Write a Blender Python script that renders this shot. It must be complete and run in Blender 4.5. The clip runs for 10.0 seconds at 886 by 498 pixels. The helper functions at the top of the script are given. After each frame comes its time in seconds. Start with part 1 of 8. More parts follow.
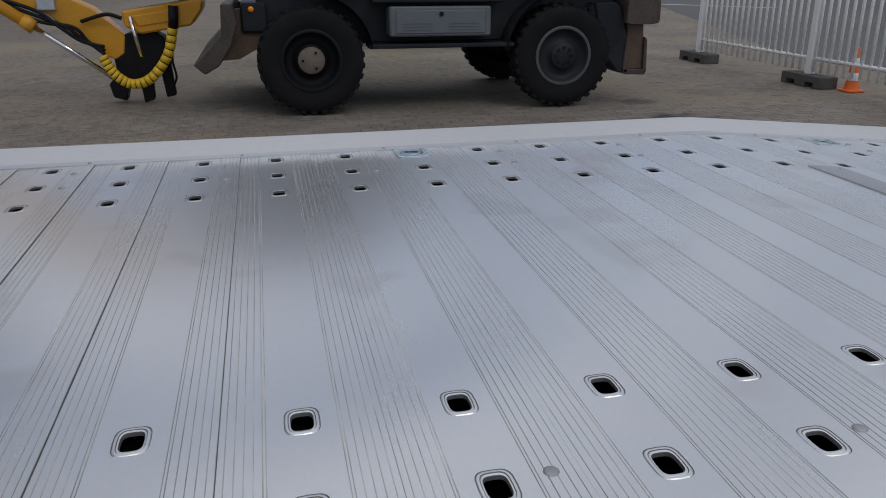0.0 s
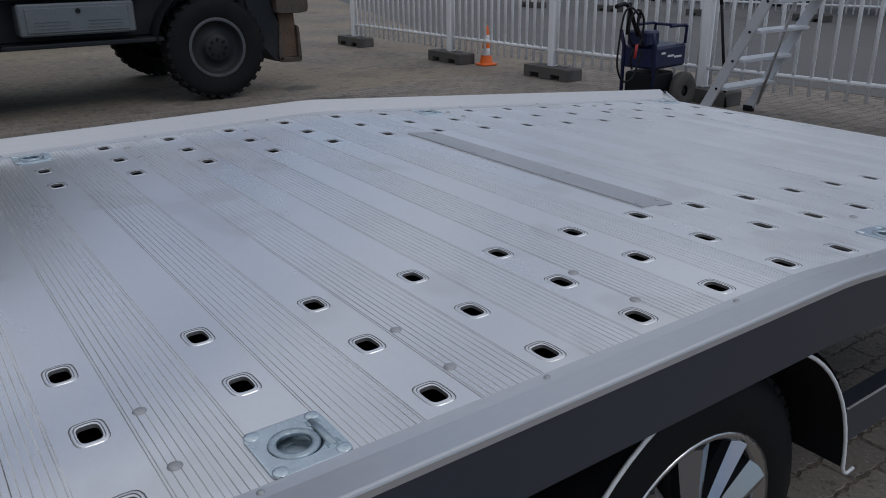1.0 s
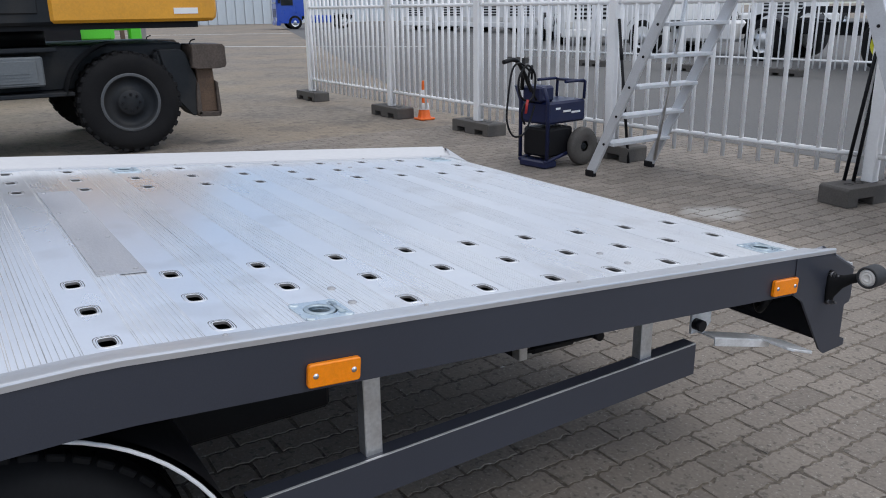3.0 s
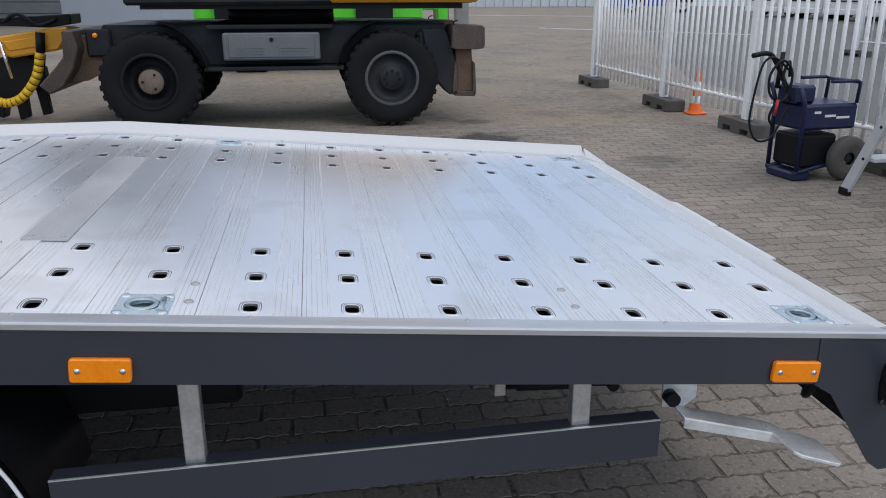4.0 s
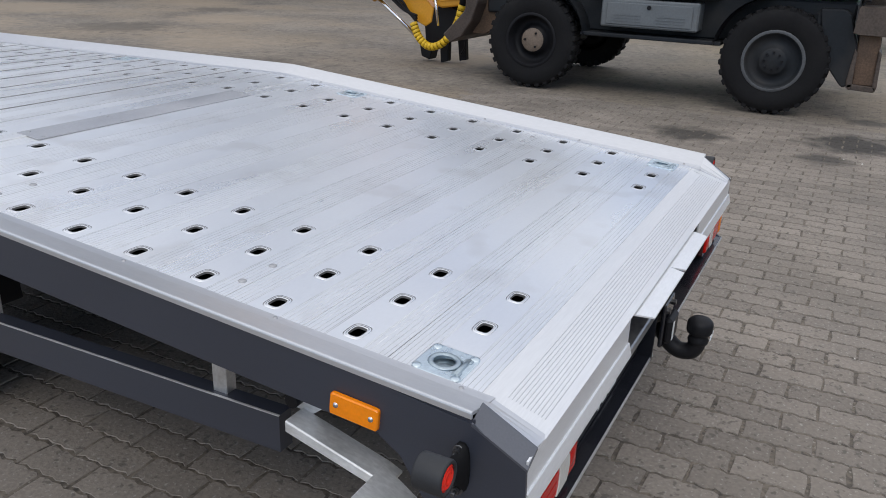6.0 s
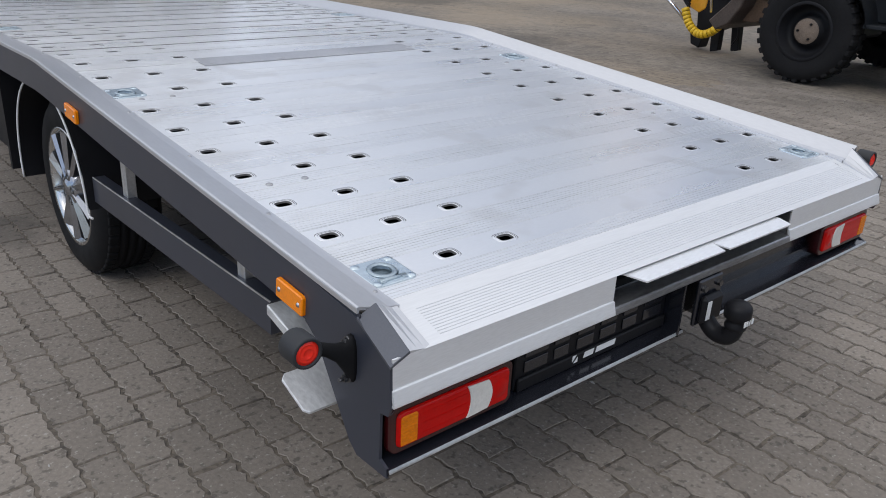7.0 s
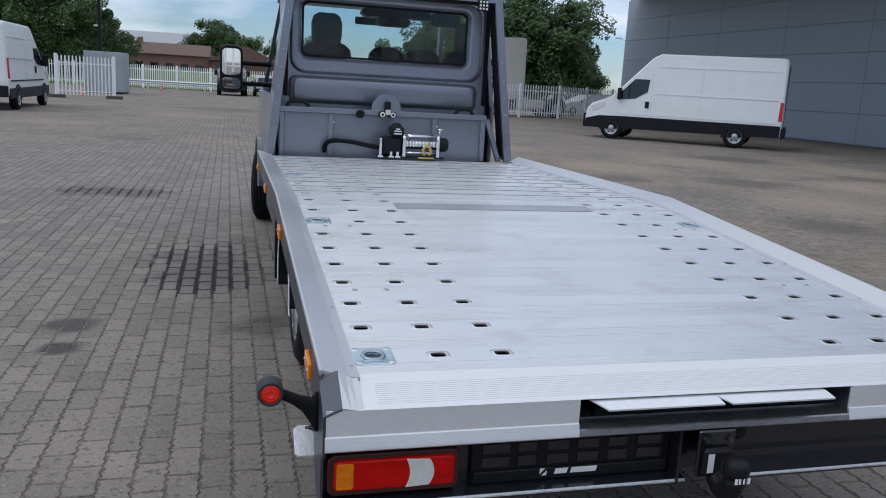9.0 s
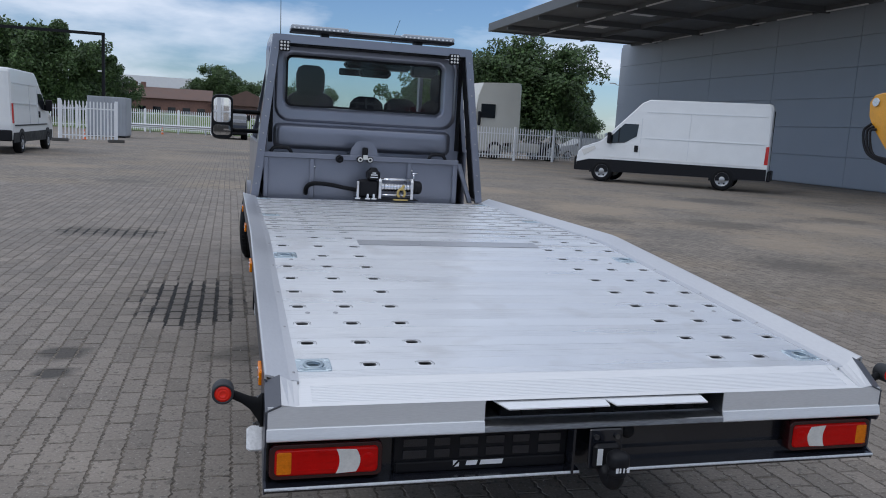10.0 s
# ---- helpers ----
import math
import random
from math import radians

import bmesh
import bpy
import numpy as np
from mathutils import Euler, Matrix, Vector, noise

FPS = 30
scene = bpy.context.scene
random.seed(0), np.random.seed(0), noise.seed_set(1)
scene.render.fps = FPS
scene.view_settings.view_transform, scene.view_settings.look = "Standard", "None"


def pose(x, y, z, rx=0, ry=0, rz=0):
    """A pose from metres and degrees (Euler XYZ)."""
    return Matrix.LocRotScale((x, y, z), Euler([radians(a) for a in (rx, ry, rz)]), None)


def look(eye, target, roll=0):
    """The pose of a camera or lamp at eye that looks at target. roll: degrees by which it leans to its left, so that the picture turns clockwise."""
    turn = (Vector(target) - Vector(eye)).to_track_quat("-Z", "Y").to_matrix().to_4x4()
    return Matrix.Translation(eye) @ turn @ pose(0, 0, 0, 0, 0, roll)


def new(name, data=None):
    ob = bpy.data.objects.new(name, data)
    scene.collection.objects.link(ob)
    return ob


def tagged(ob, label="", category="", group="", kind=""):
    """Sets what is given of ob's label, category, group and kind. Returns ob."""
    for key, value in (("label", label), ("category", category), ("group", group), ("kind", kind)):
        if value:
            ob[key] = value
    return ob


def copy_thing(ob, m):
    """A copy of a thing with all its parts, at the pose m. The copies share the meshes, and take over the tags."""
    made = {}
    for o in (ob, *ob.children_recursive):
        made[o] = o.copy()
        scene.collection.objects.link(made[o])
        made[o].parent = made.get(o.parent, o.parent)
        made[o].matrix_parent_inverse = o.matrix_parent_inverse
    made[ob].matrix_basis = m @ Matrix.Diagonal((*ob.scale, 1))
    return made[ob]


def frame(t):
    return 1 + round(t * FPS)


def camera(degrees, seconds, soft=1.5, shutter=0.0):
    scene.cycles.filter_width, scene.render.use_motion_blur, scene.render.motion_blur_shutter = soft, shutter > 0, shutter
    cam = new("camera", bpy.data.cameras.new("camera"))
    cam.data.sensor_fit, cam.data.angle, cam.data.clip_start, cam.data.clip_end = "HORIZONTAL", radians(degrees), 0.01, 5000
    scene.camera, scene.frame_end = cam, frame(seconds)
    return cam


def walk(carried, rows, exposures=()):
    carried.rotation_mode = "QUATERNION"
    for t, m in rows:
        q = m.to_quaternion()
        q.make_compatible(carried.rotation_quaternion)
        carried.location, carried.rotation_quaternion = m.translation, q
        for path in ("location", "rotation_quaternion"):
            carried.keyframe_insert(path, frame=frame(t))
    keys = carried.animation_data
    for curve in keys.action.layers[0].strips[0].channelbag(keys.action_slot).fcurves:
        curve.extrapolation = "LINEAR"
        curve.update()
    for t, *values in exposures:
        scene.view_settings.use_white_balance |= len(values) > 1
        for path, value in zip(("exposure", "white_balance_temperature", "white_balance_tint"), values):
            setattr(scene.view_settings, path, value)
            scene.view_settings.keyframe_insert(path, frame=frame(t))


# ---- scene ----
cam = camera(58.1, 10.0, 1.0)
walk(cam, [
    (0.0, pose(-1.411, 3.521, 1.407, 70.36, -0.15, -102.45)),
    (0.5, pose(-1.510, 3.493, 1.423, 69.95, 0.22, -113.80)),
    (1.0, pose(-1.671, 3.430, 1.436, 69.48, 0.57, -125.14)),
    (1.5, pose(-1.839, 3.337, 1.444, 69.10, 0.40, -135.21)),
    (2.0, pose(-2.017, 3.041, 1.437, 73.10, 0.04, -137.67)),
    (2.5, pose(-2.151, 2.673, 1.412, 73.19, 0.61, -133.31)),
    (3.0, pose(-2.278, 2.299, 1.422, 73.17, 0.78, -122.77)),
    (3.2, pose(-2.311, 2.124, 1.399, 73.05, 0.62, -118.38)),
    (4.3, pose(-2.411, 1.087, 1.427, 71.71, -0.12, -94.19)),
    (4.5, pose(-2.388, 0.915, 1.388, 71.35, -0.29, -92.24)),
    (5.0, pose(-2.244, 0.453, 1.391, 70.63, -1.24, -84.87)),
    (5.5, pose(-2.161, 0.041, 1.453, 69.94, -1.62, -73.67)),
    (5.7, pose(-2.149, -0.091, 1.491, 69.68, -1.70, -69.14)),
    (6.8, pose(-1.869, -0.803, 1.416, 67.89, -2.53, -44.91)),
    (7.0, pose(-1.805, -0.906, 1.416, 67.54, -2.70, -40.53)),
    (7.5, pose(-1.523, -1.064, 1.399, 66.80, -2.94, -29.60)),
    (8.0, pose(-1.343, -1.200, 1.401, 73.19, -2.69, -18.85)),
    (8.5, pose(-1.253, -1.431, 1.413, 75.94, -3.08, -15.44)),
    (9.0, pose(-1.261, -1.660, 1.435, 78.52, -3.25, -14.75)),
    (9.5, pose(-1.249, -1.907, 1.468, 81.23, -3.42, -14.60)),
    (10.0, pose(-1.154, -2.108, 1.477, 81.55, -3.26, -14.75)),
], [(0.0, -0.99, 6500, 10), (1.0, -1.07, 6250, 10), (1.5, -0.49, 6400, 10), (2.0, -0.30, 6350, 10), (3.0, -0.17, 6400, 10), (4.5, -0.21, 6400, 10), (5.5, -0.12, 6550, 10), (7.5, -0.24, 6400, 10), (8.5, -0.37, 6120, 10), (10.0, -0.52, 6020, 10)])

# ---- daylight ----
SUN_EL, SUN_AZ = 46, 248  # degrees; azimuth clockwise from +y
world = bpy.data.worlds.new("sky")
scene.world = world
world.use_nodes = True
wn, wl = world.node_tree.nodes, world.node_tree.links
wn.clear()
w_out = wn.new("ShaderNodeOutputWorld")
w_bg = wn.new("ShaderNodeBackground")
w_sky = wn.new("ShaderNodeTexSky")
w_sky.sky_type, w_sky.sun_disc = "NISHITA", False
w_sky.sun_elevation, w_sky.sun_rotation = radians(SUN_EL), radians(SUN_AZ)
w_sky.air_density, w_sky.dust_density, w_sky.ozone_density = 1.0, 0.4, 1.5
w_co = wn.new("ShaderNodeTexCoord")
w_map = wn.new("ShaderNodeMapping")
w_map.inputs["Scale"].default_value = (1.0, 1.0, 3.4)
w_map.inputs["Location"].default_value = (0.4, 0.0, 0.3)
w_noise = wn.new("ShaderNodeTexNoise")
w_noise.inputs["Scale"].default_value = 2.3
w_noise.inputs["Detail"].default_value = 7
w_noise.inputs["Roughness"].default_value = 0.55
w_ramp = wn.new("ShaderNodeValToRGB")
w_ramp.color_ramp.elements[0].position, w_ramp.color_ramp.elements[1].position = 0.49, 0.68
w_mix = wn.new("ShaderNodeMix")
w_mix.data_type = "RGBA"
w_mix.inputs["B"].default_value = (12.5, 12.9, 13.8, 1)
wl.new(w_co.outputs["Generated"], w_map.inputs["Vector"])
wl.new(w_map.outputs["Vector"], w_noise.inputs["Vector"])
w_sep = wn.new("ShaderNodeSeparateXYZ")
w_cover = wn.new("ShaderNodeMath")
w_cover.operation = "MULTIPLY_ADD"
w_cover.inputs[1].default_value = 0.26
wl.new(w_co.outputs["Generated"], w_sep.inputs["Vector"])
wl.new(w_sep.outputs["Z"], w_cover.inputs[0])
wl.new(w_noise.outputs["Fac"], w_cover.inputs[2])
wl.new(w_cover.outputs["Value"], w_ramp.inputs["Fac"])
wl.new(w_ramp.outputs["Color"], w_mix.inputs["Factor"])
w_air = wn.new("ShaderNodeMix")  # haze-bright summer blue
w_air.data_type, w_air.blend_type = "RGBA", "MULTIPLY"
w_air.inputs["Factor"].default_value = 1.0
w_air.inputs["B"].default_value = (0.97, 1.13, 1.37, 1)
wl.new(w_sky.outputs["Color"], w_air.inputs["A"])
wl.new(w_air.outputs["Result"], w_mix.inputs["A"])
wl.new(w_mix.outputs["Result"], w_bg.inputs["Color"])
w_bg.inputs["Strength"].default_value = 0.1
wl.new(w_bg.outputs["Background"], w_out.inputs["Surface"])

sun = new("sun", bpy.data.lights.new("sun", "SUN"))
sun.data.energy, sun.data.angle, sun.data.color = 0.6, radians(16), (1.0, 0.96, 0.9)
az, el = radians(SUN_AZ), radians(SUN_EL)
sun.matrix_world = look((0, 0, 0), (-math.sin(az) * math.cos(el), -math.cos(az) * math.cos(el), -math.sin(el)))
sun.location = (0, 0, 40)

# ---- materials ----
def mat(name, color, rough=0.6, metal=0.0, var=0.15, scale=3.0, fine=60.0, bump=0.15, stretch=(1, 1, 1), coat=0.0,
        dirt=0.0, dirt_color=(0.12, 0.10, 0.08), rand=0.0, rvar=0.15, dirt_from=(0.5, 0.75)):
    """A painted or natural surface: broad stains and fine grain in colour, gloss and relief, at world scale."""
    m = bpy.data.materials.new(name)
    m.use_nodes = True
    n, l = m.node_tree.nodes, m.node_tree.links
    b = n["Principled BSDF"]
    geo = n.new("ShaderNodeNewGeometry")
    mp = n.new("ShaderNodeMapping")
    mp.inputs["Scale"].default_value = stretch
    l.new(geo.outputs["Position"], mp.inputs["Vector"])
    big, small = n.new("ShaderNodeTexNoise"), n.new("ShaderNodeTexNoise")
    for t, s, d in ((big, scale, 4), (small, fine, 3)):
        t.inputs["Scale"].default_value, t.inputs["Detail"].default_value = s, d
        l.new(mp.outputs["Vector"], t.inputs["Vector"])
    add = n.new("ShaderNodeMath")
    add.operation = "ADD"
    l.new(big.outputs["Fac"], add.inputs[0])
    l.new(small.outputs["Fac"], add.inputs[1])
    val = n.new("ShaderNodeMapRange")
    val.inputs["From Min"].default_value, val.inputs["From Max"].default_value = 0.6, 1.4
    val.inputs["To Min"].default_value, val.inputs["To Max"].default_value = 1 - var, 1 + var
    l.new(add.outputs["Value"], val.inputs["Value"])
    last = val.outputs["Result"]
    if rand:
        info = n.new("ShaderNodeObjectInfo")
        isl = n.new("ShaderNodeNewGeometry")
        mr = n.new("ShaderNodeMapRange")
        mr.inputs["To Min"].default_value, mr.inputs["To Max"].default_value = 1 - rand, 1 + rand
        both = n.new("ShaderNodeMath")
        both.operation = "ADD"
        l.new(info.outputs["Random"], both.inputs[0])
        l.new(isl.outputs["Random Per Island"], both.inputs[1])
        fr = n.new("ShaderNodeMath")
        fr.operation = "FRACT"
        l.new(both.outputs["Value"], fr.inputs[0])
        l.new(fr.outputs["Value"], mr.inputs["Value"])
        mul = n.new("ShaderNodeMath")
        mul.operation = "MULTIPLY"
        l.new(last, mul.inputs[0])
        l.new(mr.outputs["Result"], mul.inputs[1])
        last = mul.outputs["Value"]
    col = n.new("ShaderNodeVectorMath")
    col.operation = "SCALE"
    col.inputs[0].default_value = color[:3]
    l.new(last, col.inputs["Scale"])
    out = col.outputs["Vector"]
    if dirt:
        dn = n.new("ShaderNodeTexNoise")
        dn.inputs["Scale"].default_value, dn.inputs["Detail"].default_value = scale * 0.6, 8
        l.new(geo.outputs["Position"], dn.inputs["Vector"])
        dr = n.new("ShaderNodeMapRange")
        dr.inputs["From Min"].default_value, dr.inputs["From Max"].default_value = dirt_from
        dr.inputs["To Max"].default_value = dirt
        l.new(dn.outputs["Fac"], dr.inputs["Value"])
        mx = n.new("ShaderNodeMix")
        mx.data_type = "RGBA"
        l.new(dr.outputs["Result"], mx.inputs["Factor"])
        l.new(out, mx.inputs["A"])
        mx.inputs["B"].default_value = (*dirt_color, 1)
        out = mx.outputs["Result"]
    l.new(out, b.inputs["Base Color"])
    rr = n.new("ShaderNodeMapRange")
    rr.inputs["From Min"].default_value, rr.inputs["From Max"].default_value = 0.3, 0.7
    rr.inputs["To Min"].default_value, rr.inputs["To Max"].default_value = rough * (1 - rvar), min(1, rough * (1 + rvar))
    l.new(big.outputs["Fac"], rr.inputs["Value"])
    l.new(rr.outputs["Result"], b.inputs["Roughness"])
    b.inputs["Metallic"].default_value = metal
    b.inputs["Coat Weight"].default_value = coat
    b.inputs["Coat Roughness"].default_value = 0.08
    if bump:
        bp = n.new("ShaderNodeBump")
        bp.inputs["Strength"].default_value, bp.inputs["Distance"].default_value = bump, 0.002
        l.new(small.outputs["Fac"], bp.inputs["Height"])
        l.new(bp.outputs["Normal"], b.inputs["Normal"])
    return m


def lens_mat(name, color):
    return mat(name, color, 0.12, var=0.1, scale=30, fine=150, bump=0.4, coat=0.25)


def glass_mat(name, color=(0.9, 0.95, 0.95), rough=0.02):
    """A thin pane: mostly clear, with a Fresnel reflection."""
    m = bpy.data.materials.new(name)
    m.use_nodes = True
    n, l = m.node_tree.nodes, m.node_tree.links
    n.remove(n["Principled BSDF"])
    tr, gl, fr, mix = n.new("ShaderNodeBsdfTransparent"), n.new("ShaderNodeBsdfGlossy"), n.new("ShaderNodeFresnel"), n.new("ShaderNodeMixShader")
    tr.inputs["Color"].default_value = (*color, 1)
    gl.inputs["Roughness"].default_value = rough
    fr.inputs["IOR"].default_value = 1.55
    l.new(fr.outputs["Fac"], mix.inputs["Fac"])
    l.new(tr.outputs["BSDF"], mix.inputs[1])
    l.new(gl.outputs["BSDF"], mix.inputs[2])
    l.new(mix.outputs["Shader"], n["Material Output"].inputs["Surface"])
    return m


ALU = mat("mill_aluminium", (0.86, 0.866, 0.878), 0.29, 0.76, var=0.03, scale=2.2, fine=120, bump=0.012, stretch=(0.6, 1.4, 1), rvar=0.10, dirt=0.22, dirt_color=(0.66, 0.64, 0.62))
ALU_RIB = mat("ribbed_aluminium", (0.86, 0.866, 0.878), 0.295, 0.76, var=0.03, scale=3, fine=90, bump=0.012, stretch=(0.5, 1.6, 1), rvar=0.10, dirt=0.28, dirt_color=(0.62, 0.60, 0.57))
# Shade in the hole rims and on their walls, painted as a dark colour.
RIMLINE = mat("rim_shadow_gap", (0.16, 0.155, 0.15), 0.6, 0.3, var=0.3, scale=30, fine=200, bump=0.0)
# Line of shade at the front planks' steps, put into the edge colour.
SEAM = mat("plank_edge_shade", (0.17, 0.165, 0.16), 0.6, 0.2, var=0.45, scale=6, fine=60, bump=0.1, stretch=(0.4, 2, 1))
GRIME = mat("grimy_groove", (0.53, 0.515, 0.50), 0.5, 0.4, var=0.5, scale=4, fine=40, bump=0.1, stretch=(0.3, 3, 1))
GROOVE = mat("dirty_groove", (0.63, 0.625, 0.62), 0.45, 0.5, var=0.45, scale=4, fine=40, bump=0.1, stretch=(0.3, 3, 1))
for m in (ALU, ALU_RIB):
    # drawn along x: gloss is spread across the grain
    tn = m.node_tree.nodes.new("ShaderNodeCombineXYZ")
    tn.inputs["Y"].default_value = 1.0
    bsdf = m.node_tree.nodes["Principled BSDF"]
    bsdf.inputs["Anisotropic"].default_value = 0.93
    m.node_tree.links.new(tn.outputs["Vector"], bsdf.inputs["Tangent"])
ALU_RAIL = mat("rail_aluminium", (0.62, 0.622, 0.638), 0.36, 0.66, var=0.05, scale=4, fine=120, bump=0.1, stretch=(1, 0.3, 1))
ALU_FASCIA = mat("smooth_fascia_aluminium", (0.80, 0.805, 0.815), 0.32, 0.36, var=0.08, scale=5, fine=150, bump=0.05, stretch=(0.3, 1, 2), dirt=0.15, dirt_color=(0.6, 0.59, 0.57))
ALU_EDGE = mat("bright_aluminium_edge", (0.74, 0.74, 0.75), 0.45, 0.75, var=0.12, scale=20, fine=300, bump=0.3)
FLANGE = mat("smooth_grey_flange", (0.115, 0.12, 0.138), 0.38, 0.45, var=0.10, scale=6, fine=300, bump=0.08)
ALU_TAIL = mat("tail_aluminium", (0.77, 0.77, 0.775), 0.40, 0.55, var=0.06, scale=3, fine=90, bump=0.06, stretch=(0.2, 3, 1), dirt=0.3, dirt_color=(0.6, 0.58, 0.55))
SCUFFED = mat("scuffed_aluminium", (0.78, 0.785, 0.79), 0.42, 0.4, var=0.22, scale=14, fine=120, bump=0.15, stretch=(1, 0.4, 1), dirt=0.5, dirt_color=(0.30, 0.29, 0.28))
SILL = mat("dark_slot_sill", (0.30, 0.305, 0.315), 0.34, 0.85, var=0.35, scale=7, fine=90, bump=0.15, stretch=(0.5, 1, 3))
COVER = mat("dull_cover_plate", (0.50, 0.50, 0.515), 0.42, 0.7, var=0.15, scale=6, fine=150, bump=0.1, stretch=(0.5, 2, 1))
BOLTGREY = mat("dull_bolt_steel", (0.40, 0.40, 0.41), 0.5, 0.6, var=0.15, scale=40, fine=200, bump=0.1)
ZINC_DARK = mat("shaded_zinc", (0.42, 0.49, 0.53), 0.40, 1.0, var=0.2, scale=40, fine=200, bump=0.1)
ZINC = mat("zinc_plate", (0.62, 0.70, 0.74), 0.30, 1.0, var=0.15, scale=40, fine=200, bump=0.1)
STEEL = mat("stainless_steel", (0.62, 0.62, 0.62), 0.25, 1.0, var=0.08, scale=15, fine=200, bump=0.05)
GALV = mat("galvanised_steel", (0.66, 0.67, 0.68), 0.42, 0.9, var=0.18, scale=18, fine=120, bump=0.1)
ANTHRA = mat("anthracite_powder_coat", (0.035, 0.039, 0.054), 0.42, 0.0, var=0.10, scale=2, fine=400, bump=0.1, coat=0.15)
CABGREY = mat("metallic_grey_paint", (0.245, 0.256, 0.305), 0.34, 0.6, var=0.06, scale=2, fine=300, bump=0.03, coat=0.5)
BLACK = mat("black_plastic", (0.010, 0.010, 0.012), 0.5, 0.0, var=0.2, scale=5, fine=250, bump=0.15)
BLACKGLOSS = mat("black_gloss_paint", (0.012, 0.013, 0.018), 0.22, 0.0, var=0.15, scale=3, fine=100, bump=0.02, coat=0.4)
CHASSIS = mat("chassis_black", (0.007, 0.007, 0.008), 0.65, 0.0, var=0.2, scale=5, fine=80, bump=0.1)
RUBBER = mat("tyre_rubber", (0.008, 0.008, 0.009), 0.72, 0.0, var=0.2, scale=8, fine=120, bump=0.2)
RUBBER_DUST = mat("dusty_tyre_rubber", (0.011, 0.011, 0.012), 0.85, 0.0, var=0.25, scale=5, fine=60, bump=0.3, dirt=0.1, dirt_color=(0.05, 0.045, 0.04))
ORANGE = lens_mat("amber_lens", (1.0, 0.27, 0.0))
RED = lens_mat("red_lens", (0.50, 0.007, 0.006))
DARKRED = mat("dark_red_housing", (0.040, 0.004, 0.005), 0.2, var=0.1, scale=20, fine=150, bump=0.02, coat=0.3)
REDLIT = lens_mat("bright_red_lens", (0.88, 0.03, 0.015))
TAILRED = mat("tail_lens_red", (0.52, 0.003, 0.002), 0.08, var=0.12, scale=14, fine=150, bump=0.03)
AMBER = mat("indicator_amber", (0.72, 0.20, 0.006), 0.2, var=0.2, scale=40, fine=150, bump=0.2)
MARKERGREY = mat("dull_grey_rubber", (0.024, 0.025, 0.028), 0.6, 0.0, var=0.15, scale=10, fine=200, bump=0.1)
BOLTDARK = mat("dark_bolt_steel", (0.14, 0.14, 0.145), 0.35, 0.9, var=0.15, scale=30, fine=200, bump=0.1)
CLEAR = lens_mat("clear_lens", (0.70, 0.68, 0.64))
BARLENS = lens_mat("smoky_light_bar_lens", (0.36, 0.38, 0.41))
WHITE = mat("white_paint", (0.80, 0.80, 0.79), 0.35, 0.0, var=0.05, scale=2, fine=80, bump=0.03, coat=0.3)
WHITEFENCE = mat("white_fence_paint", (0.92, 0.92, 0.92), 0.45, 0.0, var=0.05, scale=3, fine=60, bump=0.1, dirt=0.06)
LETTER = mat("white_print", (0.82, 0.82, 0.82), 0.5, var=0.02, bump=0)
YELLOW = mat("yellow_machine_paint", (0.72, 0.33, 0.02), 0.4, 0.0, var=0.12, scale=3, fine=50, bump=0.1, coat=0.2, dirt=0.25, dirt_color=(0.10, 0.07, 0.04))
GREEN = mat("green_machine_paint", (0.10, 0.62, 0.03), 0.4, 0.0, var=0.1, scale=3, fine=50, bump=0.1, coat=0.2)
DARKGREY = mat("dark_grey_machine_paint", (0.016, 0.019, 0.023), 0.5, 0.0, var=0.2, scale=3, fine=50, bump=0.1, dirt=0.2)
RIMGREY = mat("dusty_grey_rim_paint", (0.085, 0.09, 0.096), 0.6, 0.1, var=0.3, scale=8, fine=60, bump=0.15)
MIDGREY = mat("grey_machine_paint", (0.14, 0.155, 0.165), 0.5, 0.0, var=0.15, scale=3, fine=50, bump=0.1, dirt=0.25)
BLADE = mat("dark_worn_blade_steel", (0.085, 0.066, 0.056), 0.5, 0.4, var=0.4, scale=5, fine=50, bump=0.4, dirt=0.4, dirt_color=(0.05, 0.043, 0.04))
PADSTEEL = mat("scraped_grey_brown_steel", (0.092, 0.072, 0.060), 0.6, 0.35, var=0.45, scale=7, fine=50, bump=0.5, dirt=0.5, dirt_color=(0.05, 0.04, 0.034))
RUST = mat("worn_brown_steel", (0.140, 0.090, 0.060), 0.65, 0.3, var=0.4, scale=6, fine=60, bump=0.5, dirt=0.5, dirt_color=(0.05, 0.04, 0.035))
CHROME = mat("chrome_rod", (0.75, 0.75, 0.76), 0.12, 1.0, var=0.05, bump=0)
BLUE = mat("blue_truck_paint", (0.01, 0.06, 0.42), 0.3, 0.0, var=0.08, scale=2, fine=50, bump=0.03, coat=0.5)
NAVY = mat("navy_blue_paint", (0.007, 0.013, 0.060), 0.4, 0.0, var=0.2, scale=6, fine=80, bump=0.1, dirt=0.15)
CONCRETE = mat("concrete", (0.26, 0.25, 0.235), 0.85, 0.0, var=0.2, scale=4, fine=80, bump=0.5)
FOOTBLOCK = mat("recycled_plastic_block", (0.10, 0.092, 0.085), 0.8, 0.0, var=0.25, scale=8, fine=80, bump=0.5, dirt=0.3)
GREYWALL = mat("grey_sandwich_panel", (0.345, 0.375, 0.425), 0.45, 0.0, var=0.05, scale=0.6, fine=20, bump=0.05)
CANOPY = mat("canopy_dark_sheet", (0.14, 0.147, 0.155), 0.6, 0.0, var=0.15, scale=1, fine=20, bump=0.1)
